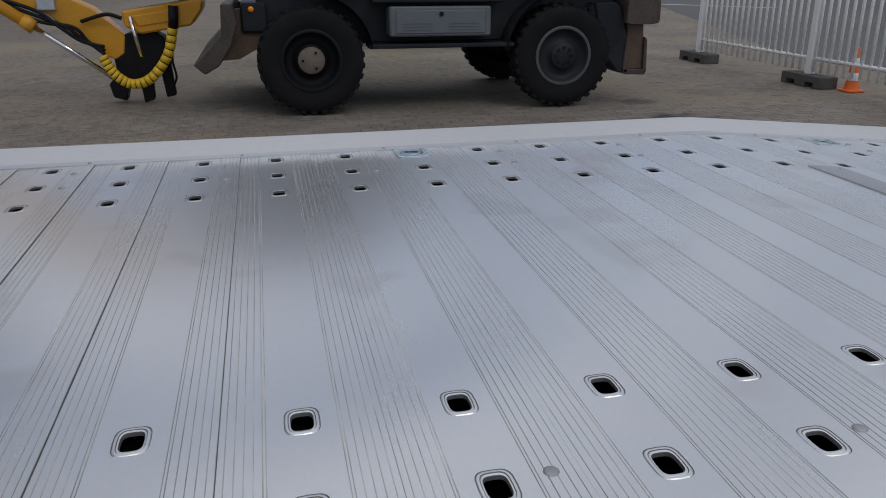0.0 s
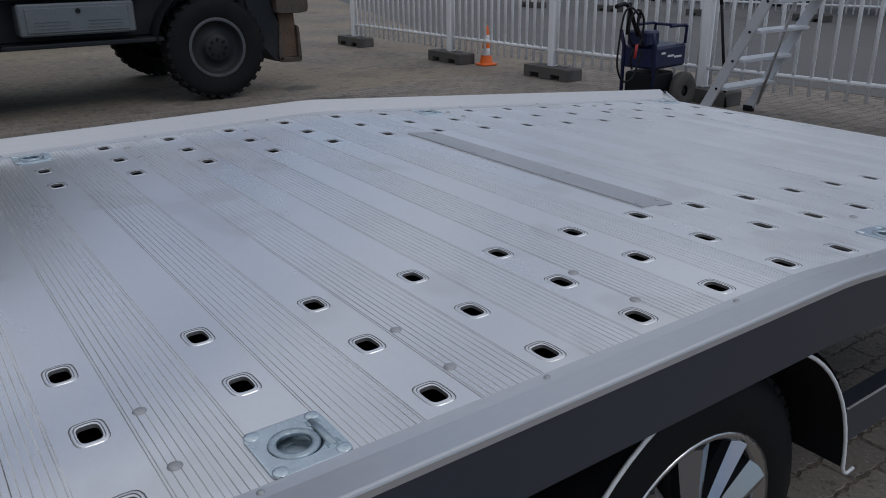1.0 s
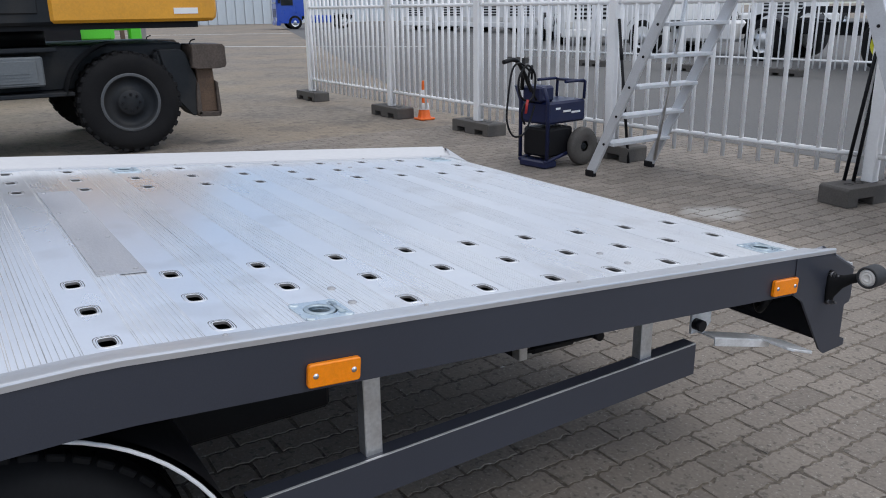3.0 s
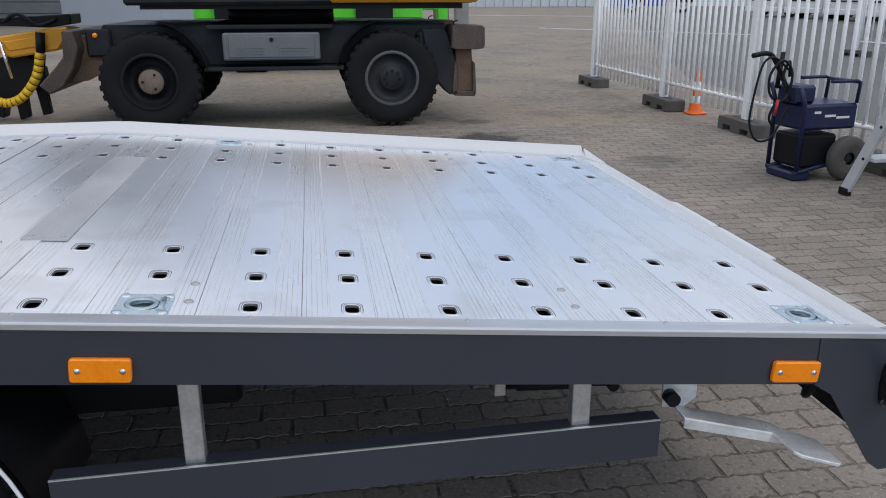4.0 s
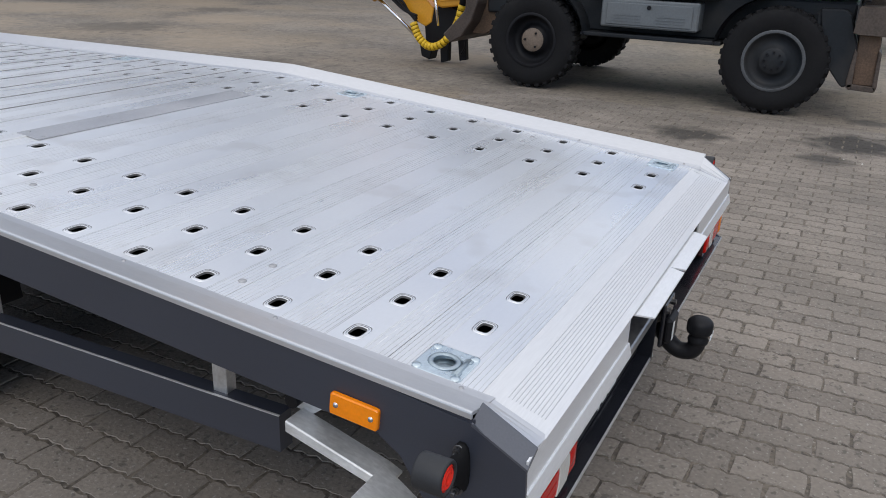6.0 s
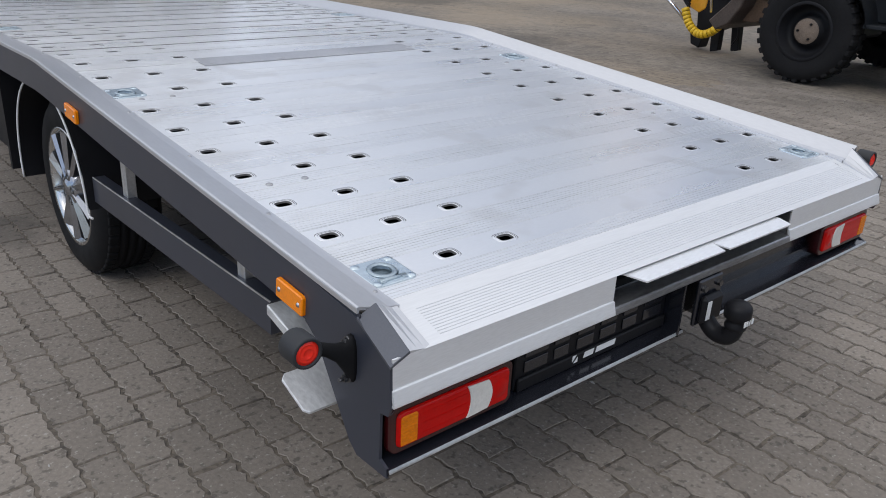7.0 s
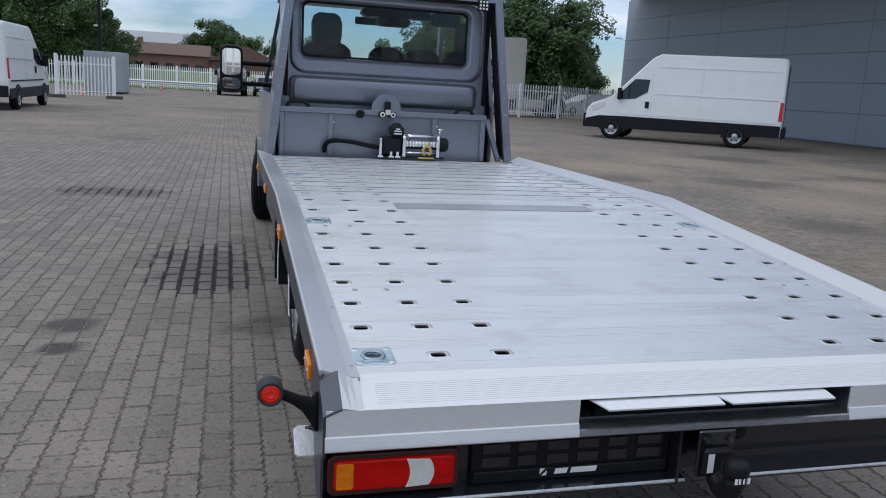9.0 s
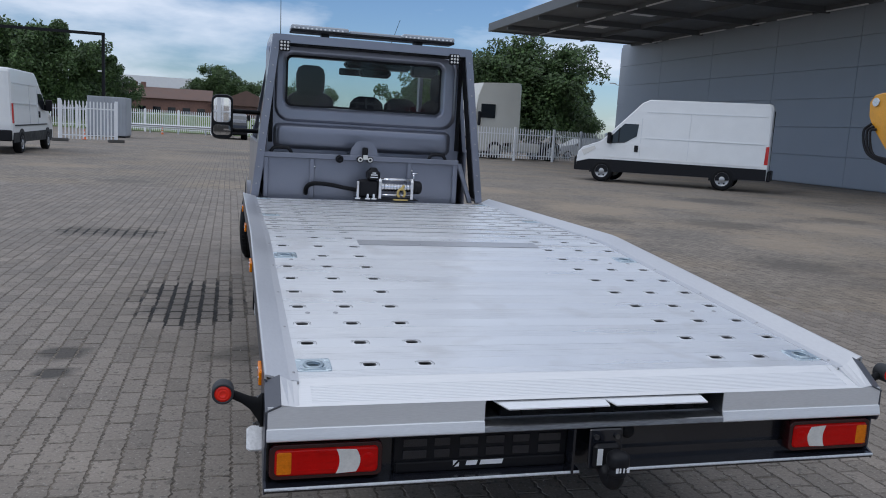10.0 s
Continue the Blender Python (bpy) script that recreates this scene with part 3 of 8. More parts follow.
def plank_mesh(name, holes, groove, edge):
    """One extruded plank: a smooth band with pressed holes between two grooved bands."""
    bm = bmesh.new()
    half = PITCH / 2 - 0.0001
    for s in (-1, 1):
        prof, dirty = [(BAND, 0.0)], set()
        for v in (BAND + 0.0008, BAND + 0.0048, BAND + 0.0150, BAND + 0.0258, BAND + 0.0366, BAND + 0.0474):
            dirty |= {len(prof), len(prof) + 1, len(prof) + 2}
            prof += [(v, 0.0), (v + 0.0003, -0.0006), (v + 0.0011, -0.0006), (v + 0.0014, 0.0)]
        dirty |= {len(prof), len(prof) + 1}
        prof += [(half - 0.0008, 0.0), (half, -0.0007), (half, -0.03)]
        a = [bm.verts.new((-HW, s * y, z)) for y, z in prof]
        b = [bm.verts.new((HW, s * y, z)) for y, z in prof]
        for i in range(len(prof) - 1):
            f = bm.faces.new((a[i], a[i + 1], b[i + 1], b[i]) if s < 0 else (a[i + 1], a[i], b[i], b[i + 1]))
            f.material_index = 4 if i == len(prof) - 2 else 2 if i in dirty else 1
    xs = [-HW]
    for hx, a, b, rim in sorted(holes):
        c = 0.055
        xs += [hx - c, hx + c]
        n = 24
        rect = []
        for k in range(6):
            rect.append((c, -BAND + 2 * BAND * k / 6))
        for k in range(6):
            rect.append((c - 2 * c * k / 6, BAND))
        for k in range(6):
            rect.append((-c, BAND - 2 * BAND * k / 6))
        for k in range(6):
            rect.append((-c + 2 * c * k / 6, -BAND))
        angs = [math.atan2(py / BAND, px / c) for px, py in rect]

        def lp(ra, rb, z, e=0.56):
            return [Vector((hx + ra * math.copysign(abs(math.cos(t)) ** e, math.cos(t)), rb * math.copysign(abs(math.sin(t)) ** e, math.sin(t)), z)) for t in angs]
        outer = [Vector((hx + px, py, 0)) for px, py in rect]
        if rim:
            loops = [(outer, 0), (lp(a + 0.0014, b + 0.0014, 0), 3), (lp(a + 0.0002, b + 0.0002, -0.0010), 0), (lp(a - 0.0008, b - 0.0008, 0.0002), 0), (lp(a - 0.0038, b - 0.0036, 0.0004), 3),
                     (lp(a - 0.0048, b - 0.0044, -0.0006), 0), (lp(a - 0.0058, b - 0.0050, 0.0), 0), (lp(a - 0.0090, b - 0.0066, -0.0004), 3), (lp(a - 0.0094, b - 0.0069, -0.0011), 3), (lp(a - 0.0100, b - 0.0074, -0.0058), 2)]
        else:
            loops = [(outer, 0), (lp(a, b, 0, 1), 0), (lp(a, b, -0.03, 1), 0)]
        for (la, mi), (lb, _) in zip(loops, loops[1:]):
            loft(bm, [la, lb], cap=(False, False), mi=mi)
    xs.append(HW)
    for i in range(0, len(xs), 2):
        if xs[i + 1] - xs[i] > 1e-4:
            q = [bm.verts.new((x, y, 0)) for x, y in ((xs[i], -BAND), (xs[i + 1], -BAND), (xs[i + 1], BAND), (xs[i], BAND))]
            bm.faces.new(q)
    for s in (-1, 1):
        q = [bm.verts.new((s * HW, y, z)) for y, z in ((-half, 0), (half, 0), (half, -0.03), (-half, -0.03))]
        bm.faces.new(q)
    me = bpy.data.meshes.new(name)
    bm.to_mesh(me)
    bm.free()
    me.materials.append(ALU)
    me.materials.append(ALU_RIB)
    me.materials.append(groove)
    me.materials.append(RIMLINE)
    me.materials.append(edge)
    return me


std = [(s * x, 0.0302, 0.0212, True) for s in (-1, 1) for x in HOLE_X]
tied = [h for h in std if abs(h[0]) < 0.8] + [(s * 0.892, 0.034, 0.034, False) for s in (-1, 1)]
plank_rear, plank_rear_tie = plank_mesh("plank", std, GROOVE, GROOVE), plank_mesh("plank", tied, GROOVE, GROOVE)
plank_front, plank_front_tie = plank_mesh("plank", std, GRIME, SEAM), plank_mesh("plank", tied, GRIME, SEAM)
TIE_ROWS = (0, 7, 14, 20)
for r in range(ROWS):
    y = Y0 + r * PITCH
    m = deck_pose(0, y) @ Matrix.Rotation(-0.0008 if y < YBEND else -0.016, 4, "X")
    if abs(y - YBEND) < PITCH / 2:
        m = Matrix.Translation((0, y, deck_z(y) - 0.001)) @ Matrix.Rotation(math.atan(SLOPE * 0.5), 4, "X")
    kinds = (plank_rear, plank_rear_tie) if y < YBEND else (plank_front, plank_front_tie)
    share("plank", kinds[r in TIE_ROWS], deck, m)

# grooved tail strip, folded down towards the rear edge
bm = bmesh.new()
prof, n = [], 12
ya, za, yb, zb = YREAR, 0.684, Y0 - PITCH / 2, deck_z(Y0 - PITCH / 2)
for k in range(n):
    for d, h in ((0.0, 0), (0.76, 0), (0.80, -0.0009), (0.94, -0.0009)):
        t = 0.10 + 0.66 * (k + d) / n
        prof.append((ya + (yb - ya) * t, za + (zb - za) * t + h))
prof = [(ya, za)] + prof + [(yb, zb)]
a = [bm.verts.new((-0.915, y, z)) for y, z in prof]
b = [bm.verts.new((0.915, y, z)) for y, z in prof]
for s in (-1, 1):
    bm.faces.new([bm.verts.new(p) for p in ((s * 0.915, ya, za), (s * 0.966, ya, za), (s * 0.966, yb, zb), (s * 0.915, yb, zb))])
for i in range(len(prof) - 1):
    bm.faces.new((a[i], b[i], b[i + 1], a[i + 1])).material_index = 1 if i % 4 == 3 and 0 < i < len(prof) - 3 else 0
part("tail_strip", bm, [ALU_TAIL, COVER], deck, "grooved aluminium tail strip")

# winch rope cover plate across the fold
bm = bmesh.new()
prism(bm, [(1.948, deck_z(1.948) + 0.001), (1.948, deck_z(1.948) + 0.004), (2.05, deck_z(2.05) + 0.0045), (2.05, deck_z(2.05) + 0.001)], "x", -0.5, 0.5)
for x in (-0.47, -0.16, 0.16, 0.47):
    for y in (1.965, 2.035):
        cyl(bm, (x, y, deck_z(y) + 0.003), (x, y, deck_z(y) + 0.0065), 0.006, n=10)
part("cover_plate", bm, COVER, deck, "flat dull aluminium cover plate")

# recessed lashing eyes
for r in TIE_ROWS:
    for s in (-1, 1):
        m = deck_pose(s * 0.892, Y0 + r * PITCH)
        bm = bmesh.new()
        out, inn = rrect(0, 0, 0.108, 0.104, 0.014, 5), ring((0, 0, 0), (1, 0, 0), (0, 1, 0), 0.034, 0.034, 24, 1, 3)
        def lift(pts, z):
            return [Vector((p[0], p[1], z)) for p in pts]
        loft(bm, [lift(out, 0.0), lift(out, 0.0035), lift(rrect(0, 0, 0.104, 0.100, 0.013, 5), 0.0045), lift(inn, 0.0045), lift([p * 0.94 for p in inn], 0.002),
                  lift([p * 0.86 for p in inn], -0.012), lift([p * 0.5 for p in inn], -0.016)], cap=(False, True), smooth=False)
        # Dish faces get the darker zinc: recess shade held in the colour.
        for f in bm.faces:
            if f.calc_center_median().z < 0.0035 and f.calc_center_median().xy.length < 0.036:
                f.material_index = 1
        tie = part("lashing_plate", bm, [ZINC, ZINC_DARK], deck, "zinc plated lashing plate")
        tie.matrix_basis = m @ Matrix.Diagonal((1, 1, 0.6, 1))
        bm = bmesh.new()
        tube(bm, [(0.027 * math.cos(a), 0.027 * math.sin(a) + 0.004, 0.0035) for a in [2 * math.pi * i / 24 for i in range(25)]], 0.0062, 8, cap=False)
        cyl(bm, (-0.033, -0.034, 0.005), (0.033, -0.034, 0.005), 0.0055, n=10)
        for dx in (-0.027, 0.027):
            box(bm, dx - 0.007, -0.044, 0.003, dx + 0.007, -0.026, 0.0078, 0.0015)
        box(bm, -0.020, -0.0405, 0.0035, 0.020, -0.0385, 0.006)
        part("lashing_ring", bm, ZINC_DARK, tie, "hinged zinc ring", smooth=False)
        for sx in (-1, 1):
            for sy in (-1, 1):
                bm = bmesh.new()
                lathe(bm, [(0, 0.0082), (0.006, 0.0078), (0.0095, 0.0062), (0.0102, 0.0045)], (sx * 0.043, sy * 0.041, 0), (0, 0, 1), 12)
                part("screw_head", bm, ZINC, tie)

# edge rails, folded with the deck
for s, side in ((-1, "left"), (1, "right")):
    bm = bmesh.new()
    rh = 0.025 if s < 0 else 0.040
    sec = [(0.946, -0.006), (0.946, 0.0028), (0.952, 0.0034), (0.972, 0.0065), (1.0405, rh), (1.0455, rh - 0.0004), (1.0465, rh - 0.003), (1.0465, 0.012), (1.042, 0.012), (1.040, rh - 0.007), (0.972, 0.0), (0.952, -0.001)]
    ys = [0.178, YBEND - 0.03, YBEND + 0.03, 4.53]
    loft(bm, [[(s * x, y, deck_z(y) + z) for x, z in sec] for y in ys])
    for f in bm.faces:  # top faces of the lip take the brighter aluminium
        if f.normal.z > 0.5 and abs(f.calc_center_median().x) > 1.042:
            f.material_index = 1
    rail = part("edge_rail", bm, [ALU_RAIL, ALU_EDGE], truck, "bent aluminium edge rail")
    for k in range(11):
        y = 0.24 + k * 0.42
        bm = bmesh.new()
        lathe(bm, [(0, 0.0035), (0.004, 0.003), (0.0055, 0.0)], (s * 0.959, y, deck_z(y) + 0.0040), (0, 0, 1), 10)
        part("screw_head", bm, BOLTGREY, rail)
    bm = bmesh.new()
    ys = [0.172, YBEND - 0.04, YBEND + 0.04, 4.53]
    sec = [(1.0405, 0.0118), (1.0435, 0.0118), (1.0435, -0.094), (1.0405, -0.094)]
    loft(bm, [[(s * x, y, deck_z(y) + z) for x, z in sec] for y in ys])
    part("side_panel", bm, ANTHRA, truck, "anthracite side panel")
    # tail end plate, carrying on the rail's line and falling to the rear corner
    bm = bmesh.new()
    zt = deck_z(0.172)
    poly = [(0.172, zt + 0.004), (0.074, 0.667), (0.070, 0.58), (0.076, 0.565), (0.10, 0.560), (0.10, 0.455), (0.078, 0.445), (0.076, 0.425),
            (0.175, 0.421), (0.20, 0.440), (0.315, 0.615), (0.36, deck_z(0.36) - 0.094), (0.36, deck_z(0.36) + 0.0118)]
    prism(bm, poly, "x", s * 1.0400, s * 1.0465)
    part("tail_plate", bm, ANTHRA, truck, "anthracite tail end plate")
    # grey chamfer along the plate's top, falling outwards, and the rail's face running out to the tail
    bm = bmesh.new()
    loft(bm, [[(s * x, y, z + d) for x, d in ((1.0470, -0.017), (1.006, 0.0018), (1.0025, 0.0015), (1.0025, -0.003), (1.0470, -0.022))]
              for y, z in ((0.1772, zt + rh - 0.003), (0.0715, 0.689))])
    part("rail_end", bm, FLANGE, truck, "smooth grey folded end flange")
    bm = bmesh.new()
    loft(bm, [[(s * x, y, z + (top - z) * f) for x, f in ((1.0026, 1.0), (0.982, 0.40), (0.966, 0.05), (0.952, -0.02), (0.952, -0.4), (1.0026, -0.4))]
              for y, z, top in ((0.1775, zt + 0.0030, zt + rh - 0.0025), (0.0735, 0.6842, 0.6905))], smooth=False)
    part("rail_foot", bm, ALU_RAIL, truck, "aluminium rail end running out to the tail")
    # skirt with posts
    bm = bmesh.new()
    gsec = [(0.967, 0.0), (0.967, 0.090), (0.925, 0.090), (0.925, 0.087), (0.964, 0.087), (0.964, 0.003), (0.925, 0.003), (0.925, 0.0)]
    loft(bm, [[(s * x, y, z + dz) for x, dz in gsec] for y, z in ((0.655, 0.453), (1.905, 0.433))])
    for y, z in ((0.655, 0.453), (1.902, 0.433)):
        box(bm, min(s * 0.964, s * 0.926), y + 0.0002, z + 0.0032, max(s * 0.964, s * 0.926), y + 0.0028, z + 0.0868)
    sg = part("side_guard", bm, ANTHRA, truck, "anthracite side underrun guard")
    # Thin bright metal strip along the guard's top outer edge.
    bm = bmesh.new()
    loft(bm, [[(s * x, y, z + dz) for x, dz in ((0.9675, 0.088), (0.9675, 0.0906), (0.964, 0.0912), (0.964, 0.0902))] for y, z in ((0.655, 0.453), (1.905, 0.433))])
    part("bright_edge", bm, ALU_EDGE, sg, "thin bright strip along the guard's top edge")
    for y in (0.83, 1.63):
        bm = bmesh.new()
        box(bm, min(s * 0.92, s * 0.952), y - 0.02, 0.52, max(s * 0.92, s * 0.952), y + 0.02, deck_z(y) - 0.04, 0.002)
        part("guard_post", bm, GALV, truck, "bare aluminium guard post")
    # front side guard
    bm = bmesh.new()
    box(bm, min(s * 0.967, s * 0.93), 3.15, 0.455, max(s * 0.967, s * 0.93), 4.75, 0.541, 0.002)
    part("side_guard", bm, ANTHRA, truck)
    for y in (3.45, 4.3):
        bm = bmesh.new()
        box(bm, min(s * 0.92, s * 0.952), y - 0.02, 0.541, max(s * 0.92, s * 0.952), y + 0.02, deck_z(y) - 0.04, 0.002)
        part("guard_post", bm, GALV, truck)
    for y, dz in ((0.41, 0.062), (1.755, 0.062), (3.13, 0.085), (4.35, 0.085)):
        z = deck_z(y) - dz
        bm = bmesh.new()
        prism(bm, rrect(y, z, 0.105, 0.046, 0.005, 2), "x", s * 1.0437, s * 1.056, bev=0.0025)
        mk = part("side_marker", bm, ORANGE, truck, "orange rectangular side reflector")
        mk.matrix_basis = Matrix.Translation((0, y, z)) @ Matrix.Rotation(math.atan(SLOPE if y < YBEND else 0), 4, "X") @ Matrix.Translation((0, -y, -z))
        for d in (-0.038, 0.038):
            bm = bmesh.new()
            lathe(bm, [(0, 0.003), (0.004, 0.0025), (0.0058, 0)], (s * 1.056, y + d, z), (s, 0, 0), 10)
            part("screw_head", bm, STEEL, mk)

# rear fascia: an upper plate either side of the ramp slot, a lower band along the whole width
for x0, x1 in ((-1.04, -0.40), (0.42, 1.04)):
    bm = bmesh.new()
    box(bm, x0, YREAR + 0.001, 0.621, x1, YREAR + 0.005, 0.684)
    part("rear_fascia", bm, ALU_FASCIA, truck, "smooth aluminium rear fascia")
bm = bmesh.new()
prism(bm, [(YREAR - 0.0010, 0.621), (YREAR - 0.0030, 0.619), (YREAR - 0.0100, 0.594), (YREAR - 0.0110, 0.5885), (YREAR - 0.008, 0.585), (YREAR + 0.052, 0.585), (YREAR + 0.052, 0.589), (YREAR - 0.004, 0.5905), (YREAR + 0.004, 0.6205)], "x", -1.042, -0.40)
part("fascia_band", bm, ALU_FASCIA, truck, "lower aluminium fascia band")
bm = bmesh.new()
prism(bm, [(YREAR - 0.0010, 0.621), (YREAR - 0.0030, 0.619), (YREAR - 0.0100, 0.594), (YREAR - 0.0110, 0.5885), (YREAR - 0.008, 0.585), (YREAR + 0.052, 0.585), (YREAR + 0.052, 0.589), (YREAR - 0.004, 0.5905), (YREAR + 0.004, 0.6205)], "x", 0.42, 1.042)
part("fascia_band", bm, ALU_FASCIA, truck, "lower aluminium fascia band")
# Slot sill and interior use a darker, more mottled metal than the fascia.
bm = bmesh.new()
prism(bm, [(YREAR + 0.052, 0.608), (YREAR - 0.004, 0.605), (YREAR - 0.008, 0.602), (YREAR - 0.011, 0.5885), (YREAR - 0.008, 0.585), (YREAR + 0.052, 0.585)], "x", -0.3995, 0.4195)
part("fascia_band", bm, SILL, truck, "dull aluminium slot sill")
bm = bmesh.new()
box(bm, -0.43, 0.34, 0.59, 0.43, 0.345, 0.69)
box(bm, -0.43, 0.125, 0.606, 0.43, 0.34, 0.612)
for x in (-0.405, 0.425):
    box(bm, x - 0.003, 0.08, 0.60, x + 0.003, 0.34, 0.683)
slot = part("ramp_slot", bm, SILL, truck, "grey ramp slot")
for x in (-0.30, 0.02, 0.31):
    bm = bmesh.new()
    box(bm, x - 0.035, 0.12, 0.613, x + 0.035, 0.33, 0.640, 0.004)
    part("slot_guide", bm, CHASSIS, slot)
for x0, x1 in ((-0.352, -0.010), (0.002, 0.332)):
    bm = bmesh.new()
    sl = 0.012
    loft(bm, [[(x0 - 0.020, 0.086, 0.6795), (x1 - 0.004, 0.086, 0.6795), (x1 - 0.004, 0.086, 0.6760), (x0 - 0.020, 0.086, 0.6760)],
              [(x0 - 0.012, 0.066, 0.6785), (x1 - 0.002, 0.066, 0.6785), (x1 - 0.002, 0.066, 0.6748), (x0 - 0.012, 0.066, 0.6748)],
              [(x0 + sl, 0.030, 0.6705), (x1, 0.030, 0.6705), (x1, 0.030, 0.6665), (x0 + sl, 0.030, 0.6665)]])
    fl = part("ramp_flap", bm, ALU_FASCIA, truck, "hinged aluminium flap")
    for x in (x0 + 0.05, x1 - 0.05):
        bm = bmesh.new()
        cyl(bm, (x - 0.02, 0.088, 0.672), (x + 0.02, 0.088, 0.672), 0.005, n=8)
        part("hinge", bm, CHASSIS, fl)

# rear lights, plate carrier, lower tray
bm = bmesh.new()
box(bm, -1.04, 0.135, 0.44, 1.04, 0.14, 0.60)
part("rear_panel", bm, BLACKGLOSS, truck, "black rear panel")
for x0, x1 in ((-1.044, -0.075), (0.075, 1.044)):
    bm = bmesh.new()
    prism(bm, [(0.070, 0.437), (0.072, 0.444), (0.135, 0.452), (0.135, 0.446), (0.078, 0.436), (0.075, 0.428)], "x", x0, x1)
    part("lower_tray", bm, BLACKGLOSS, truck, "black folded steel tray")
    bm = bmesh.new()
    prism(bm, [(0.0690, 0.4365), (0.0695, 0.4395), (0.072, 0.4445), (0.0725, 0.4405)], "x", x0, x1)
    part("tray_edge", bm, GALV, truck, "bare tray edge")
for s in (-1, 1):
    x0, x1 = s * 1.032, s * 0.704
    zm = 0.513

    def lens(t, xa, xb, h, r, y0, y1, round_in=0.004):
        """A glossy lens block with rolled front edges."""
        c, w = (xa + xb) / 2, abs(xb - xa)
        loft(t, [[(p[0], y, p[1]) for p in rrect(c, zm, w - d, h - d, max(r - d / 2, 0.002), 5)] for y, d in ((y0, 0), (y1 + 0.010, 0), (y1 + 0.004, round_in), (y1 + 0.001, round_in * 2.6), (y1, round_in * 4.5))], smooth=True)
    bm = bmesh.new()
    lens(bm, x0, x1, 0.108, 0.020, 0.134, 0.088, 0.0015)
    lamp = part("tail_light", bm, DARKRED, truck, "rectangular red and amber tail light")
    bm = bmesh.new()
    lens(bm, x0 - s * 0.015, x1 + s * 0.013, 0.082, 0.014, 0.096, 0.080)
    part("red_lens", bm, TAILRED, lamp, "glossy red lens")
    bm = bmesh.new()
    lens(bm, x0 - s * 0.020, x0 - s * 0.064, 0.070, 0.008, 0.086, 0.0788, 0.0015)
    amber = part("amber_lens", bm, AMBER, lamp, "amber indicator lens")
    for k in range(9):
        t = bmesh.new()
        box(t, min(x0 - s * 0.021, x0 - s * 0.060), 0.0779, zm - 0.031 + k * 0.0073, max(x0 - s * 0.021, x0 - s * 0.060), 0.0792, zm - 0.0275 + k * 0.0073)
        part("lens_rib", t, AMBER, amber)
    bow = [(-1 + k / 5, 1 - (-1 + k / 5) ** 2) for k in range(11)]
    bm = bmesh.new()
    xa, xb = x0 - s * 0.190, x0 - s * 0.249
    prism(bm, [(xa - s * 0.010 * c, zm + 0.037 * h) for h, c in bow] + [(xb - s * 0.012 * c, zm + 0.034 * h) for h, c in bow[::-1]], "y", 0.0778, 0.086, bev=0.0012)
    part("reversing_lens", bm, CLEAR, lamp, "clear reversing lens")
    bm = bmesh.new()
    lathe(bm, [(0, 0.0035), (0.010, 0.003), (0.022, 0.001), (0.024, 0)], (x0 - s * 0.284, 0.0808, zm), (0, -1, 0), 18)
    part("fog_lens", bm, TAILRED, lamp)
    for k in range(3):
        t = bmesh.new()
        box(t, min(x0 - s * 0.075, x0 - s * 0.190), 0.0791, zm - 0.024 + k * 0.0225, max(x0 - s * 0.075, x0 - s * 0.190), 0.0804, zm - 0.0215 + k * 0.0225)
        part("lens_rib", t, TAILRED, lamp)
    # outline marker lamp on a rubber stalk
    bm = bmesh.new()
    loft(bm, [ring((s * x, y, z), (0, 1, 0), (0, 0, 1), ru, rv, 14, e) for x, y, z, ru, rv, e in
              ((1.0465, 0.192, 0.635, 0.017, 0.052, 0.75), (1.054, 0.192, 0.636, 0.017, 0.050, 0.75), (1.064, 0.191, 0.642, 0.015, 0.034, 0.85), (1.085, 0.189, 0.660, 0.013, 0.020, 1.0),
               (1.110, 0.187, 0.676, 0.012, 0.015, 1.0), (1.140, 0.186, 0.690, 0.013, 0.014, 1.0))], smooth=True)
    arm = part("marker_arm", bm, RUBBER, truck, "black rubber outline marker arm")
    bm = bmesh.new()
    lathe(bm, [(0.0235, -0.0215), (0.0245, -0.0262), (0.0298, -0.026), (0.031, -0.023), (0.031, 0.023), (0.0298, 0.026), (0.0245, 0.0262), (0.0235, 0.0215)], (s * 1.162, 0.186, 0.697), (0, 1, 0), 24)
    part("marker_housing", bm, MARKERGREY, arm, "grey rubber lamp housing")
    for d, mt in ((-1, REDLIT), (1, CLEAR)):
        bm = bmesh.new()
        lathe(bm, [(0, 0.0250), (0.009, 0.0250), (0.010, 0.0266), (0.012, 0.0250), (0.0165, 0.0244), (0.0178, 0.0258), (0.0195, 0.0238), (0.0243, 0.0222)], (s * 1.162, 0.186, 0.697), (0, d, 0), 18)
        part("marker_lens", bm, mt, arm)
    for z in (0.594, 0.673):
        bm = bmesh.new()
        cyl(bm, (s * 1.047, 0.194, z), (s * 1.058, 0.194, z), 0.011, n=14)
        cyl(bm, (s * 1.058, 0.194, z), (s * 1.066, 0.194, z), 0.0075, n=6, smooth=False)
        cyl(bm, (s * 1.066, 0.194, z), (s * 1.076, 0.194, z), 0.004, n=8)
        part("bolt", bm, BOLTDARK, arm)
    # folded support leg behind the tail plate
    bm = bmesh.new()
    prism(bm, [(0.640, 0.556), (0.640, 0.72), (0.562, 0.72), (0.562, 0.574), (0.59, 0.552)], "x", s * 0.928, s * 0.936)
    bracket = part("leg_bracket", bm, SCUFFED, truck, "bare aluminium leg bracket")
    bm = bmesh.new()
